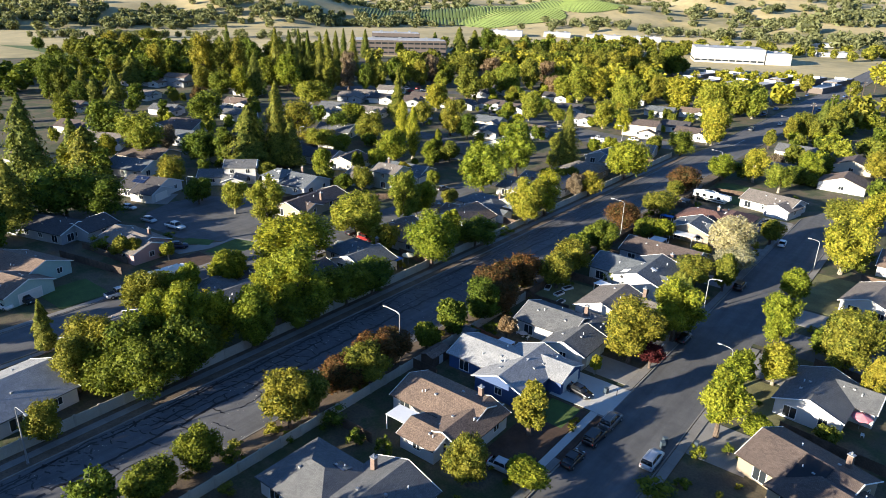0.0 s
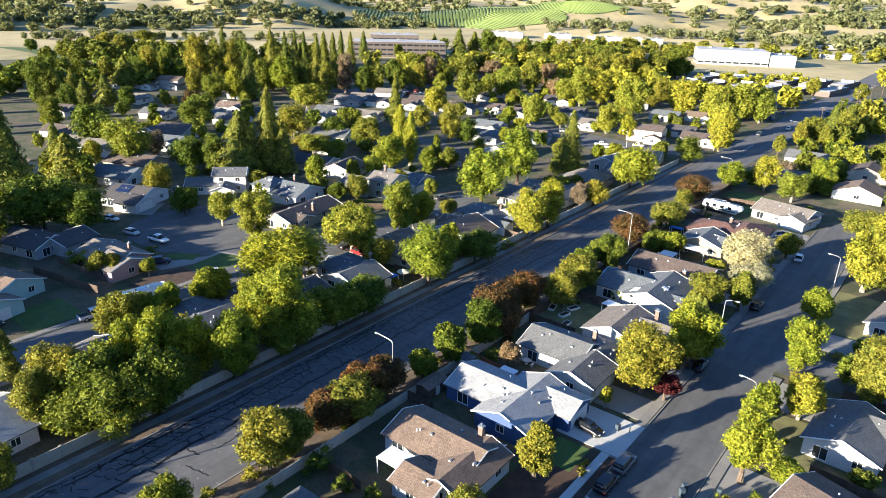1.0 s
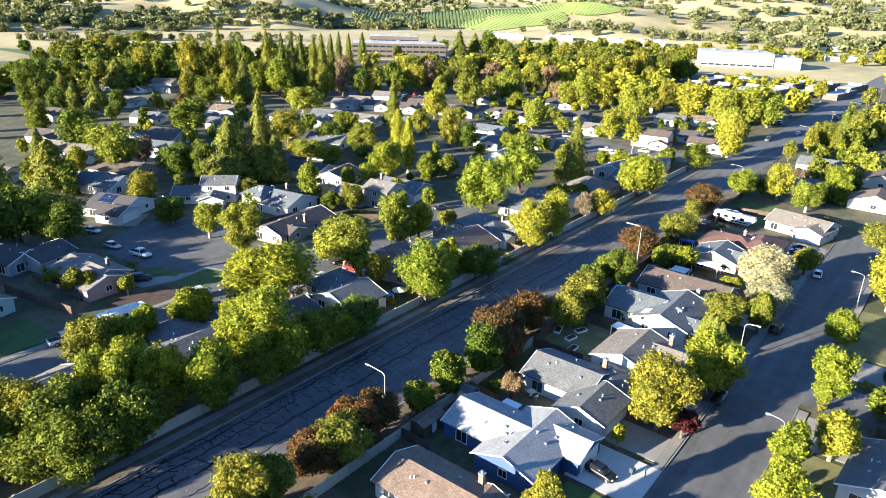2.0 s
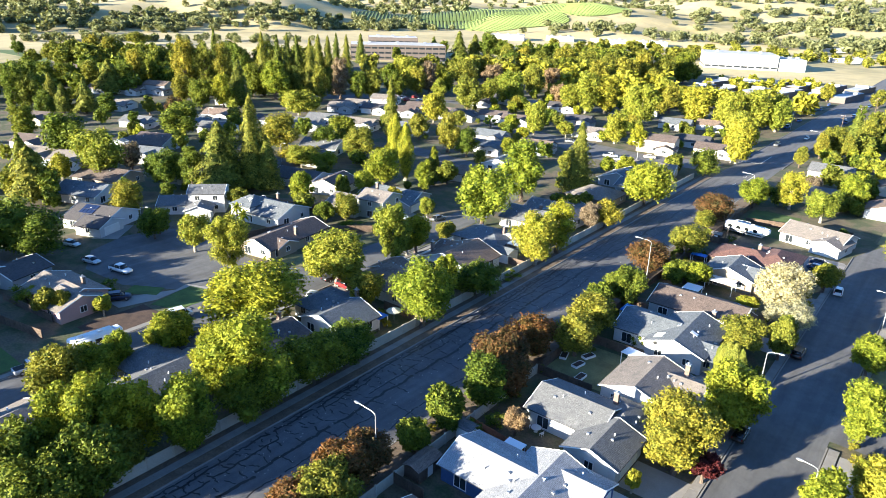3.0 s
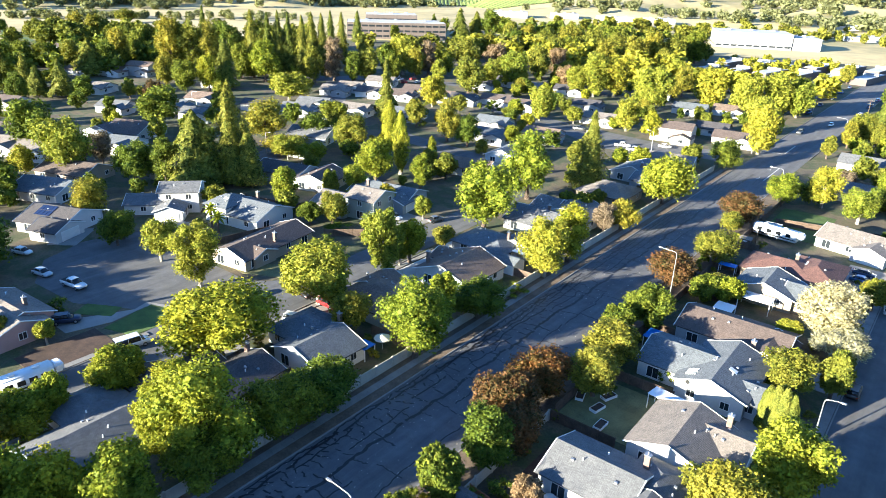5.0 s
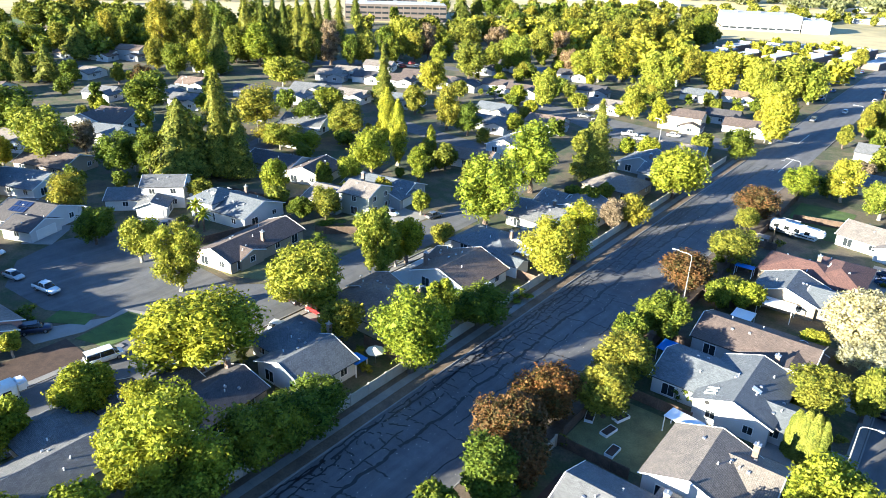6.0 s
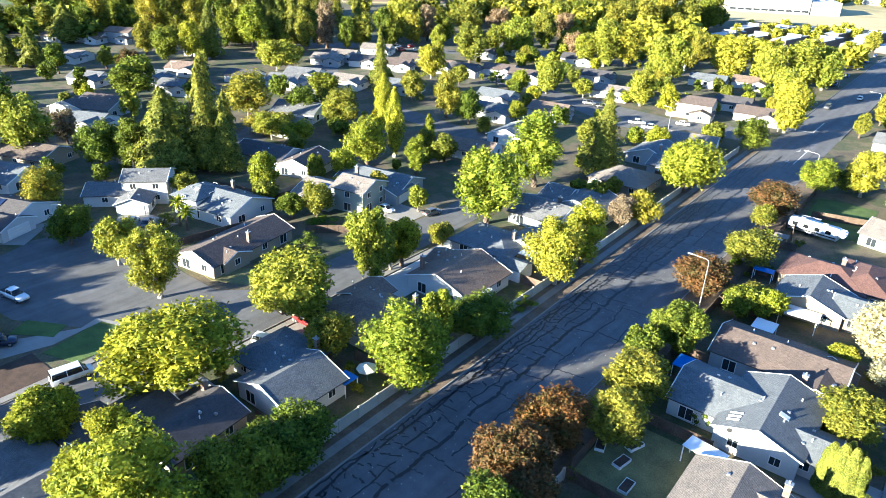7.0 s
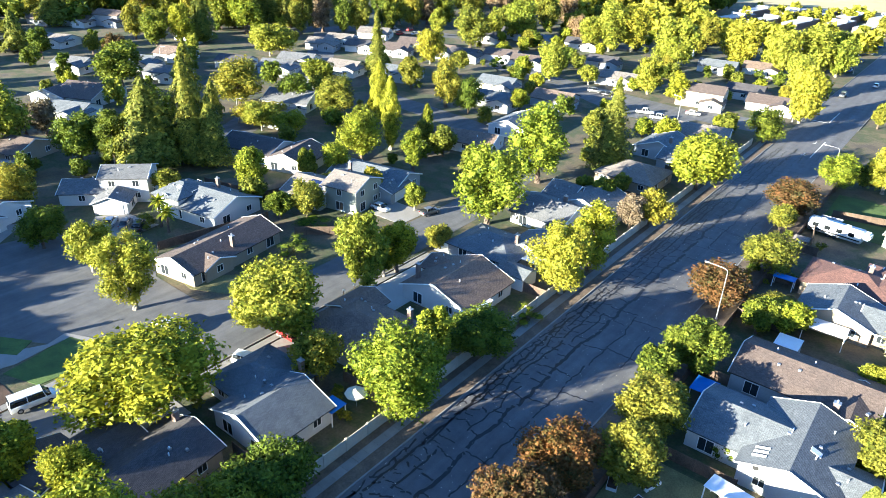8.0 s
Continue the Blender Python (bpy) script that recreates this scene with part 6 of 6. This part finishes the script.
tree("olive", -40.5, 58.8, 3.2, 7.7)
tree("maple", -34.7, 63.6, 3.5, 3.6)
tree("olive", -37.6, 101.9, 5.3, 12.6)
tree("maple", -34.7, 114.8, 4.6, 13.0)
tree("crimson", -34.0, 102.6, 2.4, 4.8)
tree("maple", -18.8, 90.5, 3.6, 12.1)
tree("maple", -20.4, 105.6, 2.7, 7.2)
tree("yellow", -16.2, 111.2, 3.2, 7.6)
tree("maple", -19.3, 125.0, 3.3, 11.6)
tree("maple", -21.6, 148.6, 3.6, 7.9)
tree("olive", -7.3, 121.6, 5.2, 12.8)
tree("olive", -2.5, 113.8, 1.9, 9.9)
tree("yellow", -16.6, 173.3, 6.2, 14.4, 1.3, "mid")
tree("olive", -21.1, 206.0, 6.2, 10.4, 1.3, "mid")
tree("yellow", -15.6, 204.4, 4.8, 13.4, 1.3, "mid")
tree("maple", -13.7, 92.5, 2.4, 5.0)
tree("shrub", -19.3, 83.8, 1.3, 2.3, 0.0, "bush")
tree("shrub", -18.3, 76.7, 1.0, 1.9, 0.0, "bush")
tree("shrub", -16.1, 87.5, 1.1, 2.0, 0.0, "bush")
tree("shrub", -21.1, 72.7, 2.9, 2.5, 0.0, "bush")
tree("shrub", -67.5, 42.0, 1.9, 2.5, 0.0, "bush")
tree("yellow", -40.4, 94.8, 1.1, 3.6)
tree("shrub", -63.1, 56.4, 2.5, 2.8, 0.0, "bush")
tree("shrub", -62.9, 91.3, 2.1, 2.4, 0.0, "bush")
tree("olive", -145.9, 68.6, 2.6, 5.9)
tree("shrub", -155.0, 68.4, 2.9, 4.0, 0.0, "bush")
tree("shrub", -141.2, 76.0, 1.6, 2.6, 0.0, "bush")
tree("olive", -34.7, 183.7, 3.2, 6.4, 1.3, "mid")
tree("olive", -59.4, 169.0, 5.2, 4.6)
tree("conifer", -212.2, 77.0, 8.4, 30.1, 0.6, "mid")
tree("oak", -184.5, 73.6, 9.6, 15.4, 1.0, "mid")
tree("oak", -176.0, 79.0, 6.7, 13.4, 1.0, "mid")
tree("conifer", -183.0, 60.4, 6.3, 19.0, 0.6, "mid")
tree("yellow", -230.2, 121.3, 8.4, 18.0, 1.3, "mid")
tree("bare", -236.1, 134.0, 4.6, 10.6, 1.3, "mid")
tree("conifer", -224.4, 98.6, 8.8, 15.9, 0.6, "mid")
tree("oak", -170.4, 104.2, 3.9, 8.1, 1.0, "mid")
tree("conifer", -194.1, 140.1, 9.1, 22.0, 0.6, "mid")
tree("conifer", -192.0, 150.7, 7.1, 29.4, 0.6, "mid")
tree("oak", -213.1, 200.0, 6.0, 10.5, 1.0, "mid")
tree("olive", -204.2, 179.3, 7.8, 6.8, 1.3, "mid")
tree("olive", -23.6, 278.8, 5.0, 11.2, 1.3, "mid")

tree("olive", -687.8, 384.2, 12.0, 13.7, 1.3, "far")
tree("olive", -574.7, 257.0, 9.2, 16.9, 1.3, "far")
tree("olive", -559.6, 264.5, 10.4, 19.1, 1.3, "far")
tree("olive", -559.1, 278.7, 9.6, 21.9, 1.3, "far")
tree("olive", -533.5, 280.9, 8.3, 21.8, 1.3, "far")
tree("oak", -651.3, 261.4, 5.5, 11.9, 1.3, "far")
tree("oak", -410.2, 170.2, 9.7, 22.3, 1.3, "far")
tree("oak", -453.7, 199.1, 6.4, 15.8, 1.3, "far")
tree("oak", -447.0, 207.1, 7.1, 14.9, 1.3, "far")
tree("conifer", -404.3, 212.9, 9.9, 19.0, 0.6, "far")
tree("olive", -421.6, 237.8, 6.4, 22.6, 1.3, "far")
tree("oak", -425.6, 252.6, 6.9, 20.0, 1.3, "far")
tree("olive", -383.0, 247.9, 8.1, 31.8, 1.3, "far")
tree("olive", -376.4, 255.7, 7.7, 30.1, 1.3, "far")
tree("olive", -369.8, 263.5, 6.9, 29.7, 1.3, "far")
tree("conifer", -451.4, 313.6, 4.5, 30.9, 0.6, "far")
tree("oak", -383.6, 283.7, 6.2, 26.2, 1.3, "far")
tree("olive", -346.2, 221.2, 5.1, 16.3, 1.3, "far")
tree("oak", -326.7, 220.0, 6.7, 15.5, 1.3, "far")
tree("maple", -319.5, 228.0, 5.6, 18.3, 1.3, "far")
tree("conifer", -321.0, 239.0, 6.6, 24.2, 0.6, "far")
tree("conifer", -343.0, 271.6, 6.9, 35.5, 0.6, "far")
tree("conifer", -344.3, 283.3, 4.8, 33.6, 0.6, "far")
tree("conifer", -337.2, 284.9, 5.1, 34.9, 0.6, "far")
tree("conifer", -333.7, 289.0, 4.8, 34.1, 0.6, "far")
tree("conifer", -325.7, 291.7, 6.2, 33.0, 0.6, "far")
tree("maple", -326.2, 266.2, 8.5, 22.3, 1.3, "far")
tree("conifer", -332.0, 290.9, 5.9, 20.4, 0.6, "far")
tree("conifer", -352.1, 321.6, 6.2, 32.1, 0.6, "far")
tree("conifer", -348.4, 326.2, 5.9, 31.5, 0.6, "far")
tree("conifer", -354.6, 339.3, 5.6, 32.4, 0.6, "far")
tree("conifer", -360.6, 354.1, 5.7, 30.6, 0.6, "far")
tree("conifer", -429.4, 436.6, 5.3, 25.1, 0.6, "far")
tree("olive", -306.8, 282.5, 5.5, 20.9, 1.3, "far")
tree("bare", -305.7, 295.7, 5.8, 23.8, 1.3, "far")
tree("olive", -293.8, 309.5, 8.1, 18.5, 1.3, "far")
tree("conifer", -342.4, 354.3, 4.3, 17.8, 0.6, "far")
tree("yellow", -295.6, 340.3, 10.0, 22.2, 1.3, "far")
tree("oak", -301.5, 333.3, 6.0, 18.3, 1.3, "far")
tree("bare", -286.0, 351.5, 6.7, 20.7, 1.3, "far")
tree("oak", -279.5, 359.2, 6.2, 15.3, 1.3, "far")
tree("conifer", -400.1, 532.2, 9.1, 26.0, 0.6, "far")
tree("conifer", -397.7, 553.0, 8.2, 22.7, 0.6, "far")
tree("oak", -384.0, 555.0, 7.5, 26.3, 1.3, "far")
tree("conifer", -448.2, 555.1, 5.7, 17.6, 0.6, "far")
tree("olive", -291.3, 395.0, 9.3, 18.2, 1.3, "far")
tree("olive", -319.0, 456.7, 10.4, 16.6, 1.3, "far")
tree("yellow", -260.4, 329.4, 4.4, 14.1, 1.3, "far")
tree("olive", -231.9, 317.5, 9.4, 19.5, 1.3, "far")
tree("bare", -271.9, 398.1, 7.4, 16.8, 1.3, "far")
tree("yellow", -226.7, 350.1, 8.5, 19.7, 1.3, "far")
tree("olive", -234.1, 387.8, 8.0, 20.3, 1.3, "far")
tree("bare", -234.4, 412.0, 6.9, 16.4, 1.3, "far")
tree("bare", -202.4, 363.4, 5.5, 13.6, 1.3, "far")
tree("olive", -223.5, 353.7, 4.4, 11.6, 1.3, "far")
tree("olive", -290.5, 493.0, 9.6, 20.6, 1.3, "far")
tree("olive", -288.7, 524.8, 10.4, 21.5, 1.3, "far")
tree("olive", -267.6, 522.3, 10.4, 21.0, 1.3, "far")
tree("yellow", -183.5, 358.3, 8.2, 22.2, 1.3, "far")
tree("yellow", -191.4, 354.6, 5.9, 15.4, 1.3, "far")
tree("yellow", -176.1, 366.4, 8.0, 21.7, 1.3, "far")
tree("yellow", -147.2, 345.9, 8.9, 20.7, 1.3, "far")
tree("olive", -212.9, 468.4, 8.1, 21.9, 1.3, "far")
tree("olive", -209.1, 494.3, 9.6, 24.5, 1.3, "far")
tree("olive", -199.3, 506.2, 9.2, 22.8, 1.3, "far")
tree("oak", -194.8, 534.7, 8.3, 23.6, 1.3, "far")
tree("olive", -151.0, 393.9, 5.5, 16.3, 1.3, "far")
tree("yellow", -128.4, 370.0, 10.3, 20.1, 1.3, "far")
tree("yellow", -110.7, 364.8, 7.9, 19.0, 1.3, "far")
tree("yellow", -101.8, 374.1, 7.9, 20.4, 1.3, "far")
tree("yellow", -92.9, 379.7, 7.9, 17.0, 1.3, "far")
tree("yellow", -86.7, 296.2, 7.5, 18.5, 1.3, "far")
tree("yellow", -95.5, 328.5, 5.5, 16.1, 1.3, "far")
tree("oak", -95.5, 394.2, 6.3, 16.8, 1.3, "far")
tree("yellow", -137.3, 296.3, 6.0, 13.8, 1.3, "far")
tree("maple", -125.0, 291.3, 4.3, 11.1, 1.3, "far")
tree("oak", -306.2, 129.1, 5.2, 15.4, 1.3, "far")
tree("oak", -267.7, 127.7, 8.6, 17.4, 1.3, "far")
tree("conifer", -252.8, 107.0, 5.3, 14.0, 0.6, "far")
tree("conifer", -368.7, 166.4, 5.1, 18.1, 0.6, "far")
tree("conifer", -358.1, 166.9, 6.0, 14.1, 0.6, "far")
tree("conifer", -351.5, 174.1, 6.6, 16.7, 0.6, "far")
tree("yellow", -238.2, 112.4, 3.6, 9.6, 1.3, "far")
tree("red", -288.9, 182.9, 5.1, 15.2, 1.3, "far")
tree("oak", -271.0, 174.1, 8.4, 15.9, 1.3, "far")
tree("olive", -328.3, 193.0, 3.2, 8.6, 1.3, "far")
tree("oak", -268.8, 198.8, 3.3, 8.5, 1.3, "far")
tree("yellow", -277.9, 241.4, 9.5, 13.5, 1.3, "far")
tree("oak", -223.9, 219.6, 5.9, 10.5, 1.3, "far")
tree("conifer", -212.9, 237.3, 4.3, 25.7, 0.6, "far")
tree("yellow", -222.6, 277.8, 6.4, 14.8, 1.3, "far")
tree("olive", -201.1, 241.6, 4.6, 11.6, 1.3, "far")
tree("yellow", -173.0, 288.8, 6.6, 14.7, 1.3, "far")
tree("yellow", -159.1, 293.0, 4.0, 7.3, 1.3, "far")
tree("oak", -290.4, 164.7, 2.7, 10.2, 1.3, "far")
tree("olive", -426.5, 213.6, 6.4, 17.2, 1.3, "far")
tree("oak", -414.9, 227.5, 5.8, 15.8, 1.3, "far")
tree("oak", -380.1, 153.8, 5.8, 23.0, 1.3, "far")
tree("oak", -349.9, 155.0, 5.0, 13.5, 1.3, "far")
tree("olive", -375.3, 159.2, 5.3, 18.0, 1.3, "far")
tree("oak", -331.5, 174.8, 4.5, 12.5, 1.3, "far")
tree("oak", -342.0, 263.2, 5.5, 19.7, 1.3, "far")
tree("oak", -296.1, 300.7, 5.6, 16.8, 1.3, "far")
tree("oak", -284.3, 320.3, 4.8, 15.0, 1.3, "far")
tree("olive", -281.0, 333.7, 5.8, 17.5, 1.3, "far")
tree("olive", -247.6, 519.9, 8.3, 18.4, 1.3, "far")
tree("olive", -208.9, 473.1, 6.7, 18.3, 1.3, "far")
tree("olive", -192.8, 472.2, 6.7, 16.2, 1.3, "far")
tree("olive", -242.8, 361.6, 5.8, 14.3, 1.3, "far")
tree("olive", -262.0, 452.5, 7.7, 18.9, 1.3, "far")
tree("oak", -254.1, 462.2, 6.1, 19.0, 1.3, "far")
tree("olive", -224.5, 454.5, 7.4, 19.9, 1.3, "far")
tree("yellow", -164.8, 419.6, 5.8, 15.8, 1.3, "far")
tree("yellow", -235.6, 340.1, 4.8, 13.6, 1.3, "far")
tree("conifer", -58.3, 372.5, 6.4, 14.6, 0.6, "far")
tree("olive", -61.6, 340.1, 5.0, 12.9, 1.3, "far")
tree("olive", -52.4, 363.4, 5.2, 14.1, 1.3, "far")
tree("olive", -64.1, 331.1, 3.1, 11.2, 1.3, "far")
tree("olive", -55.6, 339.6, 3.6, 10.1, 1.3, "far")
tree("olive", -95.5, 517.0, 5.5, 12.9, 1.3, "far")
tree("olive", -66.5, 510.0, 4.7, 11.5, 1.3, "far")
tree("oak", -66.5, 447.0, 2.4, 8.9, 1.3, "far")
tree("olive", -66.5, 307.5, 2.5, 8.5, 1.3, "far")
tree("olive", -419.5, 530.6, 6.0, 14.8, 1.3, "far")
tree("olive", -366.8, 562.3, 7.9, 17.0, 1.3, "far")
tree("olive", -343.8, 554.2, 7.1, 16.5, 1.3, "far")
tree("oak", -316.1, 489.2, 7.8, 16.9, 1.3, "far")
tree("oak", -420.8, 470.9, 4.5, 13.8, 1.3, "far")

tree("maple", -98.2, 72.1, 3.4, 12.5, 1.3, "near")
tree("maple", -92.6, 75.5, 6.4, 17.0, 1.3, "near")
tree("maple", -90.5, 63.1, 4.3, 12.3, 1.3, "near")
tree("maple", -95.2, 58.3, 4.0, 11.8, 1.3, "near")
tree("maple", -99.4, 50.8, 3.9, 13.2, 1.3, "near")
tree("yellow", -102.5, 57.5, 2.2, 7.0, 1.3, "near")
tree("olive", -92.4, 54.8, 3.4, 7.5, 1.3, "near")
tree("oak", -90.5, 63.7, 3.6, 8.7, 1.0, "near")
tree("oak", -90.5, 73.3, 5.2, 7.5, 1.0, "near")
tree("oak", -90.5, 85.4, 5.8, 9.6, 1.0, "near")
tree("oak", -90.5, 92.8, 5.5, 8.8, 1.0, "near")
tree("olive", -99.9, 47.2, 3.3, 8.3, 1.3, "near")

# ---- far woods ----
def woods(name, label, spots, kind, leaf, per=22, size=1.35, clumps=14, core=False):
    """Many far trees in one mesh: leaf clumps over each spot (x, y, radius, height)."""
    chunks = []
    for i, (x, y, r, h) in enumerate(spots):
        co = crown_arrays(kind, r, h * .9, h * .08, clumps, per, size * r / 6, i + 3, core)
        chunks.append(co + np.array([x, y, height_at(x, y)]))
    return tagged(data_ob(name, leaf_mesh(name, np.concatenate(chunks)), LEAF[leaf]), label, "woods", kind="stuff")


g = random.Random(77)


def belt(n, x0, y0, x1, y1, spread, r=(4, 8), h=(7, 15)):
    spots = []
    for i in range(n):
        q = g.random()
        rr = g.uniform(*r)
        spots.append((x0 + (x1 - x0) * q + g.gauss(0, spread), y0 + (y1 - y0) * q + g.gauss(0, spread), rr, g.uniform(*h) * rr / r[1] + 3))
    return spots


woods("far_woods", "belt of dark trees beyond the town", belt(70, -470, 120, -440, 300, 24, (4, 7), (7, 11)) + belt(50, -420, 600, -300, 680, 26, (4, 7), (7, 11)), "round", "oak")
woods("far_woods", "olive-green trees between far buildings", belt(130, -420, 680, -140, 880, 45, (4, 7), (6, 10)) + belt(40, -360, 420, -230, 500, 26), "round", "olive")
woods("far_woods", "yellow-green street trees far off", belt(60, -300, 470, -130, 420, 26, (5, 8), (9, 14)) + belt(40, -48, 560, -20, 800, 12) + belt(30, -170, 530, -100, 570, 16, (2.5, 4), (4, 6)), "round", "yellow")
woods("far_woods", "tall olive-green trees beyond the far houses", belt(40, -560, 245, -440, 330, 14, (6, 9), (13, 19)) + belt(24, -440, 325, -405, 365, 8, (5, 8), (14, 22)) + belt(36, -330, 470, -220, 560, 20, (6, 9), (10, 15)), "egg", "olive", 24, 0.8, 40, True)
woods("far_woods", "olive trees past the side streets", belt(110, 30, 330, 10, 640, 32) + belt(40, 40, 240, 20, 330, 18), "round", "olive")
woods("hill_woods", "oak woods on the far hills", belt(90, -1150, 330, -900, 560, 60, (5, 9), (6, 10)) + belt(60, -760, 1290, -560, 1420, 30, (5, 9), (6, 10)) + belt(120, -700, 1600, -250, 1750, 80, (6, 10), (7, 12)) + belt(90, -300, 1380, -40, 1320, 40, (5, 9), (6, 10)) + belt(70, -1300, 700, -900, 1150, 60, (6, 12), (8, 14)) + belt(170, -500, 1300, 0, 1500, 90, (5, 9), (6, 10)) + belt(420, -1700, 1300, -300, 2300, 190, (5, 10), (6, 10)) + belt(200, -200, 1150, 60, 1900, 120, (7, 13), (9, 16)), "round", "brush", 10, 1.65)
woods("hill_woods", "scrubby oak woods at the foot of the hills", belt(150, -1010, 300, -890, 600, 42, (5, 9), (6, 11)) + belt(130, -890, 620, -760, 900, 36, (5, 8), (6, 10)) + belt(190, -1420, 420, -1240, 900, 90, (6, 11), (7, 12)) + belt(90, -1240, 1000, -1000, 1300, 60, (6, 10), (7, 11)), "round", "brush", 10, 1.6)
woods("hill_woods", "olive brush along the far fields", belt(60, -800, 330, -640, 560, 14, (3, 6), (4, 7)) + belt(110, -1250, 640, -960, 900, 30, (4, 7), (5, 8)) + belt(140, -520, 960, -60, 1080, 30, (4, 8), (6, 12)), "round", "brush", 10, 1.55)


# ---- garden trees between the farther houses ----
def clear_of_houses(x, y, r):
    for t in HOUSES:
        if math.hypot(x - t[0], y - t[1]) < r:
            return False
    return True


HOUSES = [(o.matrix_basis.translation.x, o.matrix_basis.translation.y) for o in scene.objects if o.name.startswith("house") and not o.parent]
STREETS = ((-205, 160, -235, 227), (-235, 227, -305, 297), (-305, 297, -240, 340), (-118, 280, -230, 305), (-135, 210, -200, 228), (-165, 288, -118, 266))


def off_streets(x, y):
    for x0, y0, x1, y1 in STREETS:
        L2 = (x1 - x0) ** 2 + (y1 - y0) ** 2
        q = max(0, min(1, ((x - x0) * (x1 - x0) + (y - y0) * (y1 - y0)) / L2))
        if math.hypot(x - x0 - q * (x1 - x0), y - y0 - q * (y1 - y0)) < 7.5:
            return False
    return True


g = random.Random(3)
SPOTS = {"oak": [], "olive": [], "maple": [], "conifer": [], "yellow": []}
n = 0
while n < 90:
    x, y = g.uniform(-430, -192), g.uniform(60, 400)
    if clear_of_houses(x, y, 9.5) and off_streets(x, y):
        k = g.choice(("oak", "oak", "olive", "olive", "maple", "yellow"))
        r = g.uniform(2.0, 4.4)
        SPOTS[k].append((x, y, r * (.7 if k == "conifer" else 1), r * g.uniform(1.7, 2.3) + (6 if k == "conifer" else 1)))
        n += 1
n = 0
while n < 60:
    x, y = g.uniform(-64, 40), g.uniform(230, 420)
    if clear_of_houses(x, y, 9.0) and abs(y - 236 - max(0, x * .1)) > 9:
        r = g.uniform(2.2, 4.6)
        SPOTS[g.choice(("oak", "olive", "olive", "maple", "yellow", "conifer"))].append((x, y, r, r * 2.1 + .5))
        n += 1
g2 = random.Random(21)
for want, x0, x1, y0, y1, r0, r1 in ((80, -232, -98, 125, 420, 1.4, 3.8), (46, -16, 34, 95, 232, 1.3, 3.6), (26, -62, -38, 205, 330, 1.4, 3.6)):
    n = 0
    while n < want:
        x, y = g2.uniform(x0, x1), g2.uniform(y0, y1)
        if clear_of_houses(x, y, 8.6) and off_streets(x, y) and not (-133 < x < -113 and y < 210) and abs(y - 236 - max(0, x * .1)) > 9:
            r = g2.uniform(r0, r1)
            SPOTS[g2.choice(("oak", "olive", "olive", "maple", "oak"))].append((x, y, r, r * g2.uniform(1.5, 2.2) + .4))
            n += 1
for k, shape, what in (("oak", "round", "dark green garden trees"), ("olive", "egg", "olive-green garden trees"), ("maple", "egg", "bright green garden trees"), ("conifer", "cone", "dark conifers"), ("yellow", "round", "yellow-green garden trees")):
    woods("garden_woods", what + " between the farther houses", SPOTS[k], shape, k, 22, 0.72, 42, True)
n = 0
while n < 70:
    x, y = g.uniform(-230, -97), g.uniform(110, 400)
    if clear_of_houses(x, y, 9.0) and off_streets(x, y) and not (-133 < x < -114 and y < 205) and not (-182 < x < -128 and 80 < y < 118):
        k = g.choice(("oak", "olive", "shrub", "shrub_olive", "shrub", "maple", "olive"))
        r = g.uniform(1.4, 2.6) if "shrub" in k else g.uniform(2.0, 4.2)
        tree(k, x, y, r, r * (1.3 if "shrub" in k else 2.0) + .5, 1.0, "bush" if "shrub" in k else "mid" if y < 180 else "far")
        n += 1
n = 0
while n < 130:
    x, y = g.choice((g.uniform(-69.6, -66.8), g.uniform(-67, -57), g.uniform(-100, -95.5), g.uniform(-41, -35.5), g.uniform(-20, -12), g.uniform(-112, -96))), g.uniform(36, 205)
    if clear_of_houses(x, y, 7.4) and not (-43.5 < x < -33 and 84 < y < 102):
        r = g.uniform(.5, 1.5)
        tree(g.choice(("shrub", "shrub_olive")), x, y, r, r * 1.4, .1, "bush")
        n += 1
# oaks added by the view's lower edge to cast shade on the right-hand lots
for x, y, h in ((-19, 50, 14), (-11, 47, 14), (-3, 45, 14.5), (-36.6, 31, 14), (-18, 36, 15), (-8, 34, 15), (2, 38, 15), (-41, 28, 14), (9, 46, 14), (-37, 20, 15)):
    tree("oak", x, y, 4.6, h, 1.4, "mid")
# unseen trees along the roads behind the first view, added to cast shade
for i in range(10):
    tree(("maple", "oak", "olive")[i % 3], -94.0 - (i % 2) * 3, -62 + i * 8.2, 4.2 + (i % 3) * .6, 8.6 + (i % 3) * .6, 1.4, "far")
for i in range(9):
    tree(("olive", "red", "oak")[i % 3], -68.6 + (i % 3), -52 + i * 9.5, 3.2 + (i % 2) * .8, 8.0 + (i % 3), 1.2, "far")
for i in range(8):
    tree(("maple", "olive")[i % 2], -46 - (i % 3) * 6, -50 + i * 10.5, 4.2, 10.5 + (i % 3), 1.4, "far")
for i in range(8):
    tree(("oak", "maple")[i % 2], -18 + (i % 3) * 5, -45 + i * 13, 4.4, 11.0 + (i % 3), 1.4, "far")
for i in range(8):
    tree(("oak", "maple", "conifer")[i % 3], -134 - (i % 3) * 9, -40 + i * 10, 4.6, 12.0 + (i % 3), 1.4, "far")
# oaks added just left of the view to keep the turning circle in shade
for x, y, h in ((-186, 55, 13), (-180, 44, 13), (-172, 51, 12), (-166, 41, 13), (-191, 64, 12), (-160, 33, 12), (-176, 34, 14), (-198, 50, 13)):
    tree("oak", x, y, 4.6, h, 1.4, "far")
